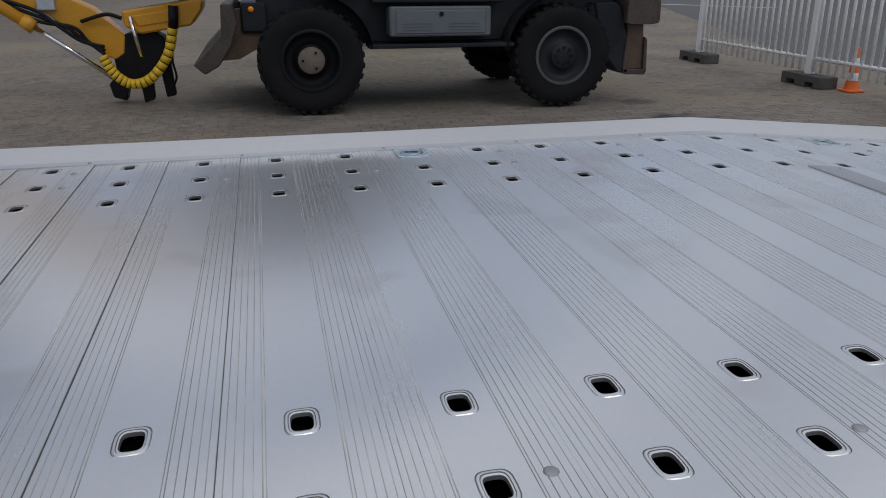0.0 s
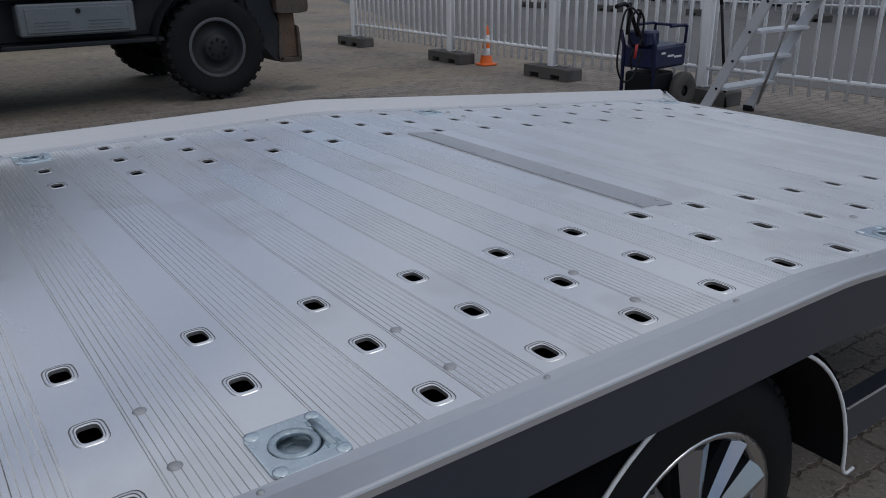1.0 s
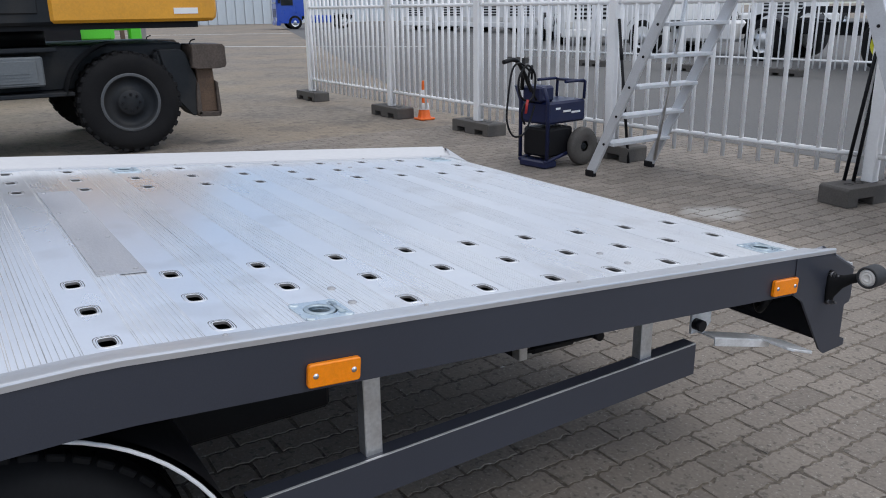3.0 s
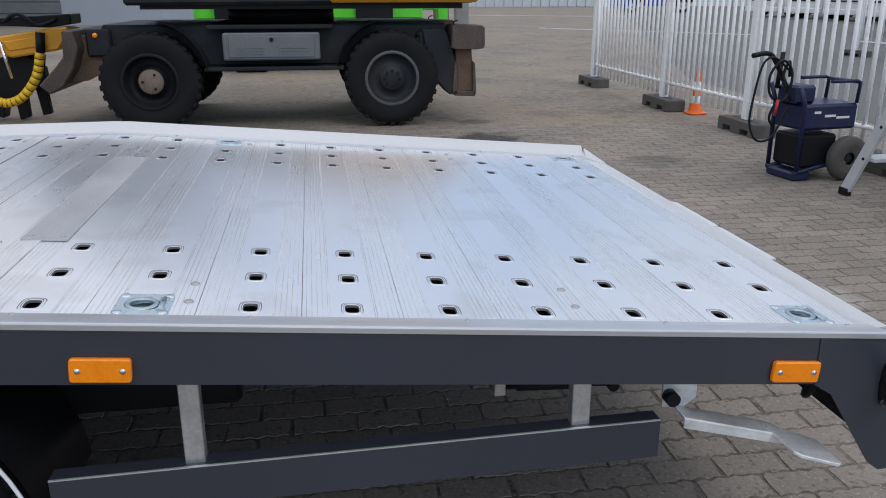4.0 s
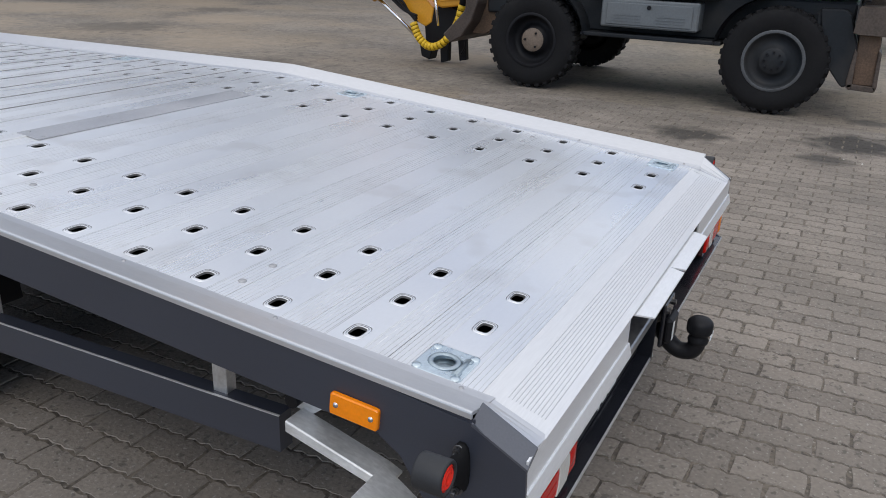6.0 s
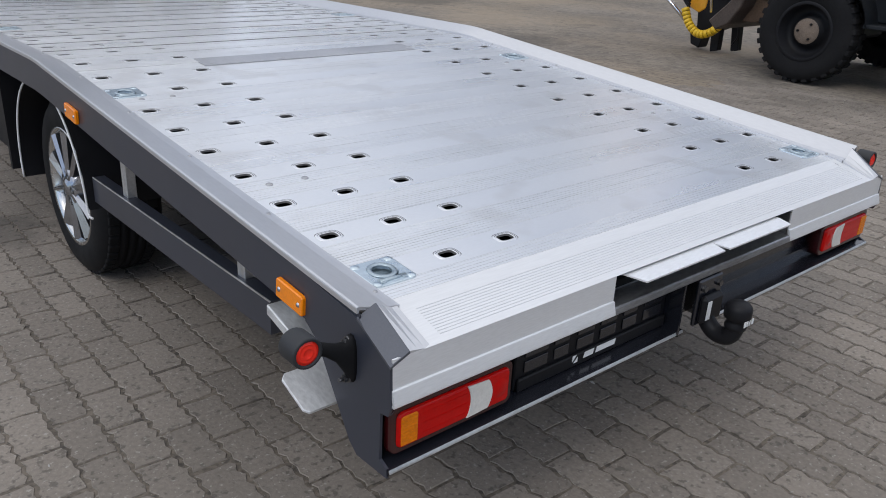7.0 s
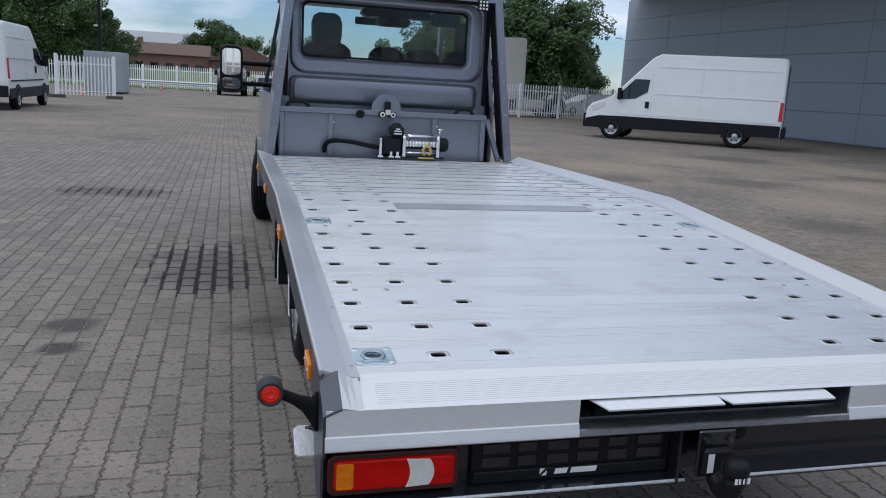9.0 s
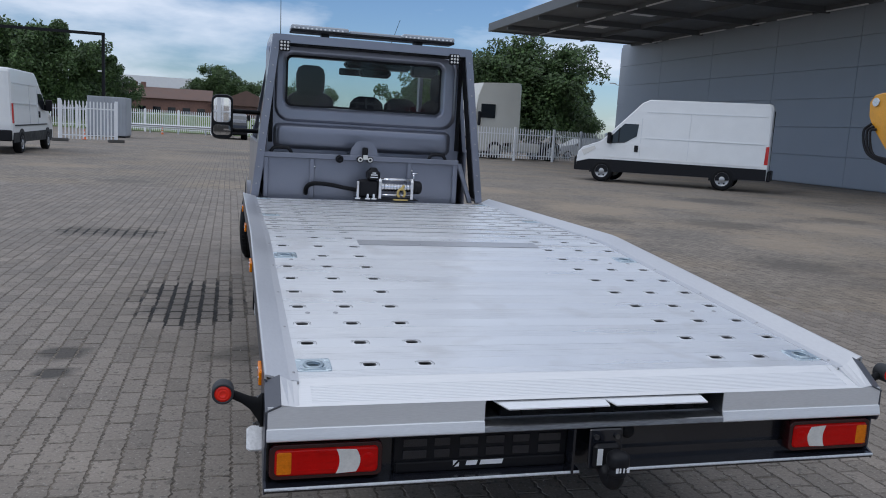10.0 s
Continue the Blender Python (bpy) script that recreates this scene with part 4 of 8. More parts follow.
    cyl(bm, (s * 0.936, 0.626, 0.584), (s * 0.962, 0.626, 0.584), 0.016, n=14)
    part("clamp_knob", bm, BLACK, bracket, "black clamp knob")
    bm = bmesh.new()
    loft(bm, [[(s * 0.936, y, z), (s * 0.994, y, z + 0.001), (s * 0.997, y, z - 0.002), (s * 0.997, y, z - h), (s * 0.993, y, z - h), (s * 0.993, y, z - 0.005), (s * 0.936, y, z - 0.005)]
              for y, z, h in ((0.615, 0.560, 0.024), (0.40, 0.502, 0.022), (0.372, 0.490, 0.016))])
    leg_ = part("support_leg", bm, SCUFFED, truck, "scuffed aluminium folding support leg")
    bm = bmesh.new()
    prism(bm, [(s * 0.955, 0.405), (s * 1.075, 0.405), (s * 1.088, 0.392), (s * 1.090, 0.300), (s * 1.080, 0.288), (s * 0.985, 0.288)], "z", -0.004, 0.004, bev=0.0015)
    ob = part("support_foot", bm, SCUFFED, leg_, "scuffed aluminium foot plate")
    ob.matrix_basis = Matrix.Translation((0, 0.392, 0.500)) @ Matrix.Rotation(radians(18), 4, "X") @ Matrix.Translation((0, -0.392, 0))
    bm = bmesh.new()
    cyl(bm, (s * 0.80, 0.141, 0.535), (s * 0.80, 0.19, 0.535), 0.042, n=18)
    tube(bm, curve_pts([(s * 0.80, 0.18, 0.55), (s * 0.87, 0.25, 0.52), (s * 0.90, 0.24, 0.60), (s * 0.92, 0.27, 0.68)], 5), 0.011, 8)
    part("lamp_cable", bm, BLACK, truck, "black lamp socket and cable")

carrier = part("plate_carrier", (lambda b: (box(b, -0.665, 0.118, 0.452, -0.105, 0.134, 0.572, 0.003), box(b, -0.66, 0.108, 0.452, -0.11, 0.119, 0.484, 0.003), b)[-1])(bmesh.new()),
               BLACK, truck, "empty black number plate carrier")
for k, (x, w) in enumerate(((-0.60, 0.075), (-0.515, 0.05), (-0.43, 0.06), (-0.345, 0.06), (-0.26, 0.055), (-0.165, 0.075))):
    bm = bmesh.new()
    for z0, z1 in ((0.492, 0.520), (0.530, 0.556)):
        box(bm, x - w / 2, 0.114, z0, x + w / 2, 0.119, z1, 0.001)
    part("clip_panel", bm, BLACKGLOSS, carrier)
bm = bmesh.new()
for xa, xb in ((-0.440, -0.405), (-0.395, -0.322)):
    prism(bm, [(xa, 0.4665), (xb, 0.4665), (xb + 0.004, 0.4815), (xa + 0.004, 0.4815)], "y", 0.1070, 0.1078)
part("printed_bar", bm, LETTER, carrier, "white printed maker's mark")
bm = bmesh.new()
prism(bm, [(-0.475, 0.464), (-0.461, 0.478), (-0.461, 0.464)], "y", 0.1070, 0.1078)
prism(bm, [(-0.480, 0.468), (-0.480, 0.484), (-0.466, 0.484)], "y", 0.1070, 0.1078)
part("emblem", bm, LETTER, carrier)

# tow bar
for x0, x1 in ((-0.105, -0.097), (0.055, 0.063)):
    bm = bmesh.new()
    box(bm, x0, 0.068, 0.432, x1, 0.30, 0.584)
    part("bracket_cheek", bm, BLACKGLOSS, truck, "black bracket cheek plate")
bm = bmesh.new()
box(bm, 0.064, 0.12, 0.44, 1.0, 0.16, 0.49)
part("cross_beam", bm, BLACKGLOSS, truck, "black rear cross beam")
bm = bmesh.new()
box(bm, -0.055, 0.055, 0.452, 0.055, 0.067, 0.584, 0.004)
bar = part("tow_bracket", bm, BLACKGLOSS, truck, "black tow bar bracket")
for x in (-0.035, 0.035):
    bm = bmesh.new()
    cyl(bm, (x, 0.056, 0.560), (x, 0.046, 0.560), 0.009, n=6, smooth=False)
    part("bolt", bm, BOLTDARK, bar)
bm = bmesh.new()
lathe(bm, [(0, 0.012), (0.016, 0.012), (0.022, 0.008), (0.024, 0)], (0.105, 0.118, 0.55), (0, -1, 0), 16)
part("trailer_socket", bm, BLACK, bar, "round black trailer socket")
bm = bmesh.new()
tube(bm, curve_pts([(0, 0.075, 0.50), (0, 0.05, 0.46), (0, 0.02, 0.437), (0, -0.015, 0.44), (0, -0.03, 0.465), (0, -0.032, 0.50)], 5), 0.024, 12)
lathe(bm, [(0.021, 0), (0.027, 0.006), (0.029, 0.016), (0.025, 0.024), (0.024, 0.032), (0.034, 0.037), (0.0355, 0.044), (0.0355, 0.062), (0.033, 0.070), (0.026, 0.077), (0.014, 0.0815), (0, 0.082)], (0, -0.032, 0.466), (0, 0, 1), 18)
box(bm, -0.045, 0.035, 0.46, 0.045, 0.06, 0.54, 0.01)
part("tow_hook", bm, BLACK, bar, "black curved towing hook with ball cap")
bm = bmesh.new()
box(bm, -0.036, 0.0330, 0.475, -0.018, 0.0345, 0.528)
part("sticker", bm, LETTER, bar)
bm = bmesh.new()
for k, w in enumerate((0.008, 0.005, 0.004, 0.008)):
    box(bm, -0.022 + k * 0.012, -0.0665, 0.492, -0.022 + k * 0.012 + w, -0.0645, 0.507)
part("cap_lettering", bm, LETTER, bar)

# wheels
def wheel(parent, x, y, s, r, rr, w, tread=RUBBER):
    h = thing("wheel", "", "", Matrix.Translation((x, y, r)))
    h.parent = parent
    bm = bmesh.new()
    o = s
    lathe(bm, [(rr - 0.005, 0.0), (rr + 0.012, 0.008 * o), (rr + 0.05, 0.012 * o), (r - 0.035, 0.004 * o), (r - 0.012, -0.014 * o), (r, -0.034 * o)]
          + [(r - dr, -(0.034 + (w - 0.066) * (k + d) / 5) * o) for k in range(5) for d, dr in ((0.74, -0.001), (0.8, 0.008), (0.95, 0.008), (1.0, 0.0))]
          + [(r - 0.03, -w * o), (rr, -w * o)], (0, 0, 0), (1, 0, 0), 48)
    part("tyre", bm, tread, h, "black tyre")
    return h


def alloy(h, s, rr, depth=0.02):
    bm = bmesh.new()
    lathe(bm, [(rr - 0.002, -0.12 * s), (rr - 0.02, -0.1 * s), (rr - 0.022, -0.015 * s), (rr - 0.008, 0.004 * s), (rr + 0.004, 0.006 * s), (rr + 0.002, -0.004 * s)], (0, 0, 0), (1, 0, 0), 40)
    rim = part("rim", bm, STEEL, h, "polished wheel trim rim")
    bm = bmesh.new()
    lathe(bm, [(0, -0.07 * s), (rr - 0.02, -0.075 * s)], (0, 0, 0), (1, 0, 0), 24)
    part("brake_disc", bm, BLACK, h)
    made = {}
    for k in range(10):
        m = Matrix.Rotation(2 * math.pi * k / 10, 4, "X")
        wide = k % 2 == 0
        if wide not in made:
            bm = bmesh.new()
            h0, h1, c0, c1 = (0.019, 0.040, 0.006, 0.010) if wide else (0.012, 0.017, 0.0, 0.0)
            loft(bm, [[(s * 0.010, c - h * 0.1, r), (s * (0.010 - tilt), c + h, r), (s * -0.03, c + h * 0.9, r), (s * -0.03, c - h * 0.9, r), (s * (0.004 - tilt * 0.3), c - h, r)]
                      for r, h, c, tilt in ((0.045, h0, 0.0, 0.010), (rr * 0.55, (h0 + h1) / 2, c0, 0.016), (rr - 0.012, h1, c1, 0.022))])
            bm.faces.ensure_lookup_table()
            # Spoke flanks and backs are darker than the silver front facets.
            for f in bm.faces:
                f.material_index = 1 if f.calc_center_median().x * s < -0.012 else 0
            sp = part("spoke", bm, [WHEELSILVER, WHEELDARK], h)
            sp.matrix_basis, made[wide] = m, sp.data
        else:
            share("spoke", made[wide], h, m)
    bm = bmesh.new()
    lathe(bm, [(0, 0.018 * s), (0.03, 0.017 * s), (0.034, 0.008 * s), (0.075, 0.006 * s), (0.082, -0.03 * s)], (0, 0, 0), (1, 0, 0), 24)
    part("hub_cap", bm, WHEELSILVER, h)
    for k in range(5):
        a = 2 * math.pi * (k + 0.5) / 5
        bm = bmesh.new()
        lathe(bm, [(0.017, 0.006 * s), (0.015, 0.012 * s), (0.010, 0.010 * s), (0.009, -0.004 * s), (0, -0.004 * s)], (0, 0.050 * math.cos(a), 0.050 * math.sin(a)), (1, 0, 0), 12)
        part("wheel_nut", bm, BOLTDARK, h)


WHEELSILVER = mat("silver_wheel_paint", (0.38, 0.39, 0.42), 0.22, 0.9, var=0.05, scale=10, fine=200, bump=0.02, coat=0.5)
WY_R, WY_F, WR = 2.34, 6.72, 0.36
for s in (-1, 1):
    for y, x in ((WY_R, 0.925), (WY_F, 0.985)):
        w_ = wheel(truck, s * x, y, s, WR, 0.236, 0.235)
        alloy(w_, s, 0.236)
        if y == WY_F:  # steered a little to the right
            w_.matrix_basis = Matrix.Translation((s * x, y, WR)) @ Matrix.Rotation(radians(-9), 4, "Z")
        bm = bmesh.new()
        box(bm, min(-0.020 * s, -0.060 * s), -0.0165, WR - 0.014, max(-0.020 * s, -0.060 * s), 0.0165, WR + 0.0035, 0.003)
        lug = part("tread_block", bm, RUBBER, w_)
        for k in range(52):
            m = Matrix.Rotation(2 * math.pi * k / 52, 4, "X")
            for dx in (0.0, -0.148 * s):
                if k or dx:
                    share("tread_block", lug.data, w_, Matrix.Translation((dx, 0, 0)) @ m)
    # rear mudguard with a pale piping
    bm = bmesh.new()
    arc = []
    for k in range(37):
        a = radians(-10 + 186 * k / 36)
        arc.append((WY_R + 0.01 + 0.425 * math.cos(a), WR + 0.01 + 0.42 * math.sin(a)))
    def skin(dx, off):
        return [(s * dx, WY_R + (p[0] - WY_R) * (1 + off), WR + (p[1] - WR) * (1 + off)) for p in arc]
    for a, b in ((skin(0.66, 0), skin(0.985, 0)), (skin(0.66, 0.03), skin(0.985, 0.03))):
        loft(bm, [a, b], closed=False, smooth=True)
    guard = part("mudguard", bm, BLACK, truck, "black plastic mudguard")
    bm = bmesh.new()
    tube(bm, skin(0.99, 0.0) + [(s * 0.99, 1.918, 0.385), (s * 0.99, 1.908, 0.378), (s * 0.99, 1.880, 0.380)], 0.0042, 6)
    part("mudguard_piping", bm, LETTER, guard, "white mudguard edge piping")
    # mud flap board ahead of the wheel and battery box
    bm = bmesh.new()
    box(bm, min(s * 0.70, s * 1.0), 2.90, 0.30, max(s * 0.70, s * 1.0), 2.93, 0.75)
    box(bm, min(s * 0.72, s * 0.98), 3.0, 0.36, max(s * 0.72, s * 0.98), 3.35, 0.74, 0.01)
    part("storage_box", bm, BLACK, truck, "black plastic storage box")
    bm = bmesh.new()
    if s < 0:
        box(bm, -0.605, 1.57, 0.466, -0.46, 2.30, 0.77, 0.012)
    else:
        # Unseen on this side; added to keep light from under the deck.
        box(bm, 0.46, 0.80, 0.30, 0.92, 1.90, 0.72, 0.012)
    part("underbody_box_and_blocker", bm, CHASSIS, truck)
    bm = bmesh.new()
    cyl(bm, (s * 0.525, 0.905, 0.415), (s * 0.517, 0.59, 0.397), 0.008, n=8)
    cyl(bm, (s * 0.524, 0.86, 0.412), (s * 0.520, 0.70, 0.403), 0.013, n=10)
    cyl(bm, (s * 0.50, 0.59, 0.397), (s * 0.54, 0.59, 0.397), 0.016, n=10)
    rod = part("gas_strut", bm, BLACK, truck, "thin black gas strut")
    bm = bmesh.new()
    box(bm, min(s * 0.505, s * 0.545), 0.895, 0.398, max(s * 0.505, s * 0.545), 0.925, 0.45, 0.002)
    part("strut_block", bm, GALV, rod)
    bm = bmesh.new()
    box(bm, min(s * 0.455, s * 0.505), 0.895, 0.40, max(s * 0.455, s * 0.505), 0.925, 0.56)
    box(bm, min(s * 0.455, s * 0.505), 0.575, 0.385, max(s * 0.455, s * 0.505), 0.605, 0.56)
    part("strut_arm", bm, CHASSIS, rod)
bm = bmesh.new()
cyl(bm, (-0.8, WY_R, WR), (0.8, WY_R, WR), 0.06)
cyl(bm, (-0.8, WY_F, WR), (0.8, WY_F, WR), 0.06)
part("axle", bm, CHASSIS, truck)

# bolt heads through the deck
for s in (-1, 1):
    for y, xs in ((0.825, (0.76, 0.864)), (1.625, (0.768, 0.87)), (2.462, (0.70, 0.849)), (2.846, (0.703, 0.849)), (3.24, (0.703, 0.849)), (3.64, (0.703, 0.849)), (4.04, (0.703, 0.849))):
        for x in xs:
            bm = bmesh.new()
            lathe(bm, [(0, 0.0040), (0.006, 0.0037), (0.0092, 0.0020), (0.0100, -0.0005)], (0, 0, 0), (0, 0, 1), 14)
            ob = part("bolt_head", bm, BOLTGREY, deck)
            ob.matrix_basis = deck_pose(s * x, y)


# ---- headboard, winch and cab ----
YH = 4.54
bm = bmesh.new()
prism(bm, [(-0.845, 2.10), (-0.838, 2.150), (-0.822, 2.165), (0.795, 2.165), (0.812, 2.150), (0.82, 2.10)], "y", YH, YH + 0.03)
head = part("headboard", bm, CABGREY, truck, "grey steel headboard frame")
for s in (-1, 1):
    tw = 0.845 if s < 0 else 0.82  # half width at the top
    bm = bmesh.new()
    loft(bm, [[(s * 0.985, YH, 0.86), (s * 0.925, YH, 0.86), (s * 0.925, YH + 0.03, 0.86), (s * 0.985, YH + 0.03, 0.86)],
              [(s * tw, YH, 2.10), (s * (tw - 0.06), YH, 2.10), (s * (tw - 0.06), YH + 0.03, 2.10), (s * tw, YH + 0.03, 2.10)]])
    part("side_post", bm, CABGREY, head)
    bm = bmesh.new()
    loft(bm, [[(s * 0.985, YH + 0.03, 0.86), (s * 0.975, YH + 0.03, 0.86), (s * 0.975, YH + 0.30, 0.86), (s * 0.985, YH + 0.30, 0.86)],
              [(s * (tw - 0.006), YH + 0.03, 2.165), (s * (tw - 0.016), YH + 0.03, 2.165), (s * (tw - 0.016), YH + 0.26, 2.165), (s * (tw - 0.006), YH + 0.26, 2.165)]])
    part("side_flange", bm, CABGREY, head)
bm = bmesh.new()
box(bm, -0.825, YH + 0.03, 2.155, 0.80, YH + 0.26, 2.165)
part("top_flange", bm, CABGREY, head)
for s in (-1, 1):
    tw = 0.845 if s < 0 else 0.82
    for k in range(9):
        t = (k + 0.5) / 9
        bm = bmesh.new()
        x, z = s * (0.972 + (tw - 0.985) * t), 0.90 + 1.22 * t
        lathe(bm, [(0, 0.004), (0.005, 0.003), (0.007, 0)], (x - s * 0.02, YH, z), (0, -1, 0), 8)
        part("screw_head", bm, BOLTGREY, head)
    # work lamps in the upper corners
    LX = -0.748 if s < 0 else 0.655
    bm = bmesh.new()
    box(bm, LX - 0.042, YH - 0.035, 2.03, LX + 0.042, YH - 0.002, 2.115, 0.006)
    wl_ = part("work_lamp", bm, BLACK, head, "square black LED work lamp")
    for i in range(3):
        for j in range(3):
            bm = bmesh.new()
            lathe(bm, [(0, 0.003), (0.008, 0.002), (0.0095, 0)], (LX - 0.026 + 0.026 * i, YH - 0.035, 2.047 + 0.026 * j), (0, -1, 0), 10)
            part("led", bm, CLEAR, wl_)
# dark strips standing in for the shade inside the frame, and the cab's pressed ridges behind it
for s in (-1, 1):
    tw = 0.845 if s < 0 else 0.82
    bm = bmesh.new()
    loft(bm, [[(s * 0.972, YH + 0.031, 0.90), (s * 0.915, YH + 0.034, 0.90), (s * 0.945, YH + 0.27, 0.90), (s * 0.972, YH + 0.27, 0.90)],
              [(s * (tw - 0.018), YH + 0.031, 2.14), (s * (tw - 0.068), YH + 0.034, 2.14), (s * (tw - 0.035), YH + 0.25, 2.14), (s * (tw - 0.018), YH + 0.25, 2.14)]])
    part("frame_shade", bm, CHASSIS, head, "black strip standing in for shade inside the frame")
bm = bmesh.new()
box(bm, -0.80, YH + 0.034, 2.095, 0.775, YH + 0.25, 2.153)
part("frame_shade", bm, CHASSIS, head)
# lower bulkhead: a panel narrowing upwards, its posts, top rail and rope guide
bm = bmesh.new()
box(bm, -0.886, YH + 0.06, 0.80, 0.755, YH + 0.07, 1.22)
part("bulkhead", bm, CABGREY, head, "grey lower bulkhead panel")
for xb, xt in ((-0.868, -0.868), (-0.945, -0.893), (-0.495, -0.495), (0.33, 0.33), (0.735, 0.735), (0.885, 0.765)):
    bm = bmesh.new()
    loft(bm, [[(x + dx, YH + dy, z) for dx, dy in ((-0.02, 0.034), (-0.015, 0.03), (0.015, 0.03), (0.02, 0.034), (0.02, 0.06), (-0.02, 0.06))] for x, z in ((xb, 0.86), (xt, 1.20))])
    part("bulkhead_post", bm, CABGREY, head)
bm = bmesh.new()
box(bm, -0.888, YH + 0.02, 1.185, 0.757, YH + 0.062, 1.228, 0.004)
part("bulkhead_rail", bm, CABGREY, head)
for x in (-0.475, 0.35):
    bm = bmesh.new()
    lathe(bm, [(0, 0.004), (0.006, 0.003), (0.008, 0)], (x, YH + 0.03, 1.12), (0, -1, 0), 8)
    part("screw_head", bm, STEEL, head)
bm = bmesh.new()
prism(bm, [(x - 0.066, z) for x, z in ((-0.120, 1.228), (-0.108, 1.285), (-0.07, 1.335), (-0.035, 1.352), (0.0, 1.356), (0.035, 1.352), (0.07, 1.335), (0.108, 1.285), (0.120, 1.228))], "y", YH + 0.04, YH + 0.052)
part("guide_plate", bm, CABGREY, head)
for xa, xb in ((-0.835, -0.665), (0.495, 0.645)):
    bm = bmesh.new()
    tube(bm, curve_pts([(xa, YH + 0.05, 1.225), (xa + 0.022, YH + 0.05, 1.258), (xa + 0.05, YH + 0.05, 1.266), (xb - 0.05, YH + 0.05, 1.266), (xb - 0.022, YH + 0.05, 1.258), (xb, YH + 0.05, 1.225)], 4), 0.014, 8)
    part("grab_handle", bm, BLACK, head, "black plastic grab handle")
bm = bmesh.new()
cyl(bm, (-0.275, YH + 0.04, 1.195), (-0.275, YH - 0.005, 1.195), 0.032)
lathe(bm, [(0.024, 0), (0.026, 0.012), (0.014, 0.016), (0.012, 0.006), (0, 0.006)], (-0.275, YH - 0.004, 1.195), (0, -1, 0), 14)
part("socket", bm, BLACK, head)
bm = bmesh.new()
box(bm, -0.085, YH - 0.01, 1.205, -0.04, YH + 0.03, 1.30, 0.008)
for x in (-0.105, -0.022):
    cyl(bm, (x, YH + 0.03, 1.198), (x, YH - 0.02, 1.198), 0.027)
roller = part("fairlead", bm, BLACK, head, "rope guide rollers")
bm = bmesh.new()
for x in (-0.105, -0.022):
    lathe(bm, [(0.021, 0.0), (0.017, 0.004), (0.010, 0.004), (0.010, 0)], (x, YH - 0.02, 1.198), (0, -1, 0), 14)
box(bm, -0.082, YH - 0.024, 1.198, -0.042, YH - 0.012, 1.238, 0.003)
part("roller_face", bm, CLEAR, roller)
# electric winch
winch = part("winch", (lambda b: (box(b, -0.15, YH - 0.20, 0.885, 0.36, YH - 0.03, 0.893), box(b, -0.065, YH - 0.19, 1.045, 0.04, YH - 0.07, 1.120, 0.016),
             box(b, -0.130, YH - 0.17, 0.90, 0.03, YH - 0.06, 1.042, 0.014), b)[-1])(bmesh.new()), BLACK, truck, "black and chrome electric winch on the deck")
bm = bmesh.new()
lathe(bm, [(0, 0.026), (0.022, 0.025), (0.034, 0.016), (0.04, 0.0)], (-0.012, YH - 0.13, 1.119), (0, 0, 1), 18)
part("solenoid_cap", bm, BLACK, winch)
bm = bmesh.new()
cyl(bm, (0.05, YH - 0.115, 0.985), (0.31, YH - 0.115, 0.985), 0.030, n=18)
for k in range(9):
    lathe(bm, [(0.030, -0.011), (0.036, -0.006), (0.036, 0.006), (0.030, 0.011)], (0.072 + 0.027 * k, YH - 0.115, 0.985), (1, 0, 0), 16)
part("winch_drum", bm, CHROME, winch, "polished winch drum")
for x in (0.042, 0.310):
    bm = bmesh.new()
    prism(bm, [(YH - 0.185, 0.892), (YH - 0.185, 1.035), (YH - 0.165, 1.062), (YH - 0.06, 1.062), (YH - 0.05, 1.04), (YH - 0.05, 0.892)], "x", x - 0.011, x + 0.011)
    part("side_plate", bm, CHROME, winch)
for z, y in ((1.052, 0.165), (0.925, 0.172), (1.052, 0.075)):
    bm = bmesh.new()
    cyl(bm, (0.045, YH - y, z), (0.308, YH - y, z), 0.008)
    part("tie_rod", bm, CHROME, winch)
for x, zt in ((-0.143, 1.03), (-0.06, 0.93), (-0.01, 0.93)):
    bm = bmesh.new()
    box(bm, x - 0.010, YH - 0.205, 0.892, x + 0.010, YH - 0.172, zt, 0.003)
    box(bm, x - 0.022, YH - 0.21, 0.886, x + 0.022, YH - 0.16, 0.898, 0.002)
    part("winch_foot", bm, CHROME, winch)
bm = bmesh.new()
lathe(bm, [(0, 0), (0.05, 0.002), (0.056, 0.014), (0.056, 0.03), (0.050, 0.034), (0.054, 0.038), (0.054, 0.066), (0.040, 0.080), (0, 0.082)], (0.322, YH - 0.115, 0.99), (1, 0, 0), 20)
part("winch_gearbox", bm, BLACK, winch)
bm = bmesh.new()
path = curve_pts([(-0.545, YH + 0.01, 0.895), (-0.540, YH - 0.03, 0.955), (-0.49, YH - 0.06, 0.988), (-0.36, YH - 0.08, 0.985), (-0.24, YH - 0.09, 0.965), (-0.13, YH - 0.10, 0.95)], 14)
for i_, (pa, pb) in enumerate(zip(path, path[1:])):
    cyl(bm, pa, pb, 0.019 if i_ % 2 else 0.016, n=9)
part("power_cable", bm, BLACK, winch, "corrugated black cable sleeve")
bm = bmesh.new()
tube(bm, [(0.215 + 0.030 * math.cos(a), YH - 0.215, 0.945 + 0.036 * math.sin(a)) for a in [radians(-60 + 30 * i) for i in range(11)]], 0.010, 8)
cyl(bm, (0.21, YH - 0.215, 0.975), (0.24, YH - 0.19, 1.005), 0.012, n=8)
box(bm, 0.15, YH - 0.235, 0.886, 0.27, YH - 0.195, 0.896, 0.003)
part("winch_hook", bm, HOOKYELLOW, winch, "yellow winch hook")
bm = bmesh.new()
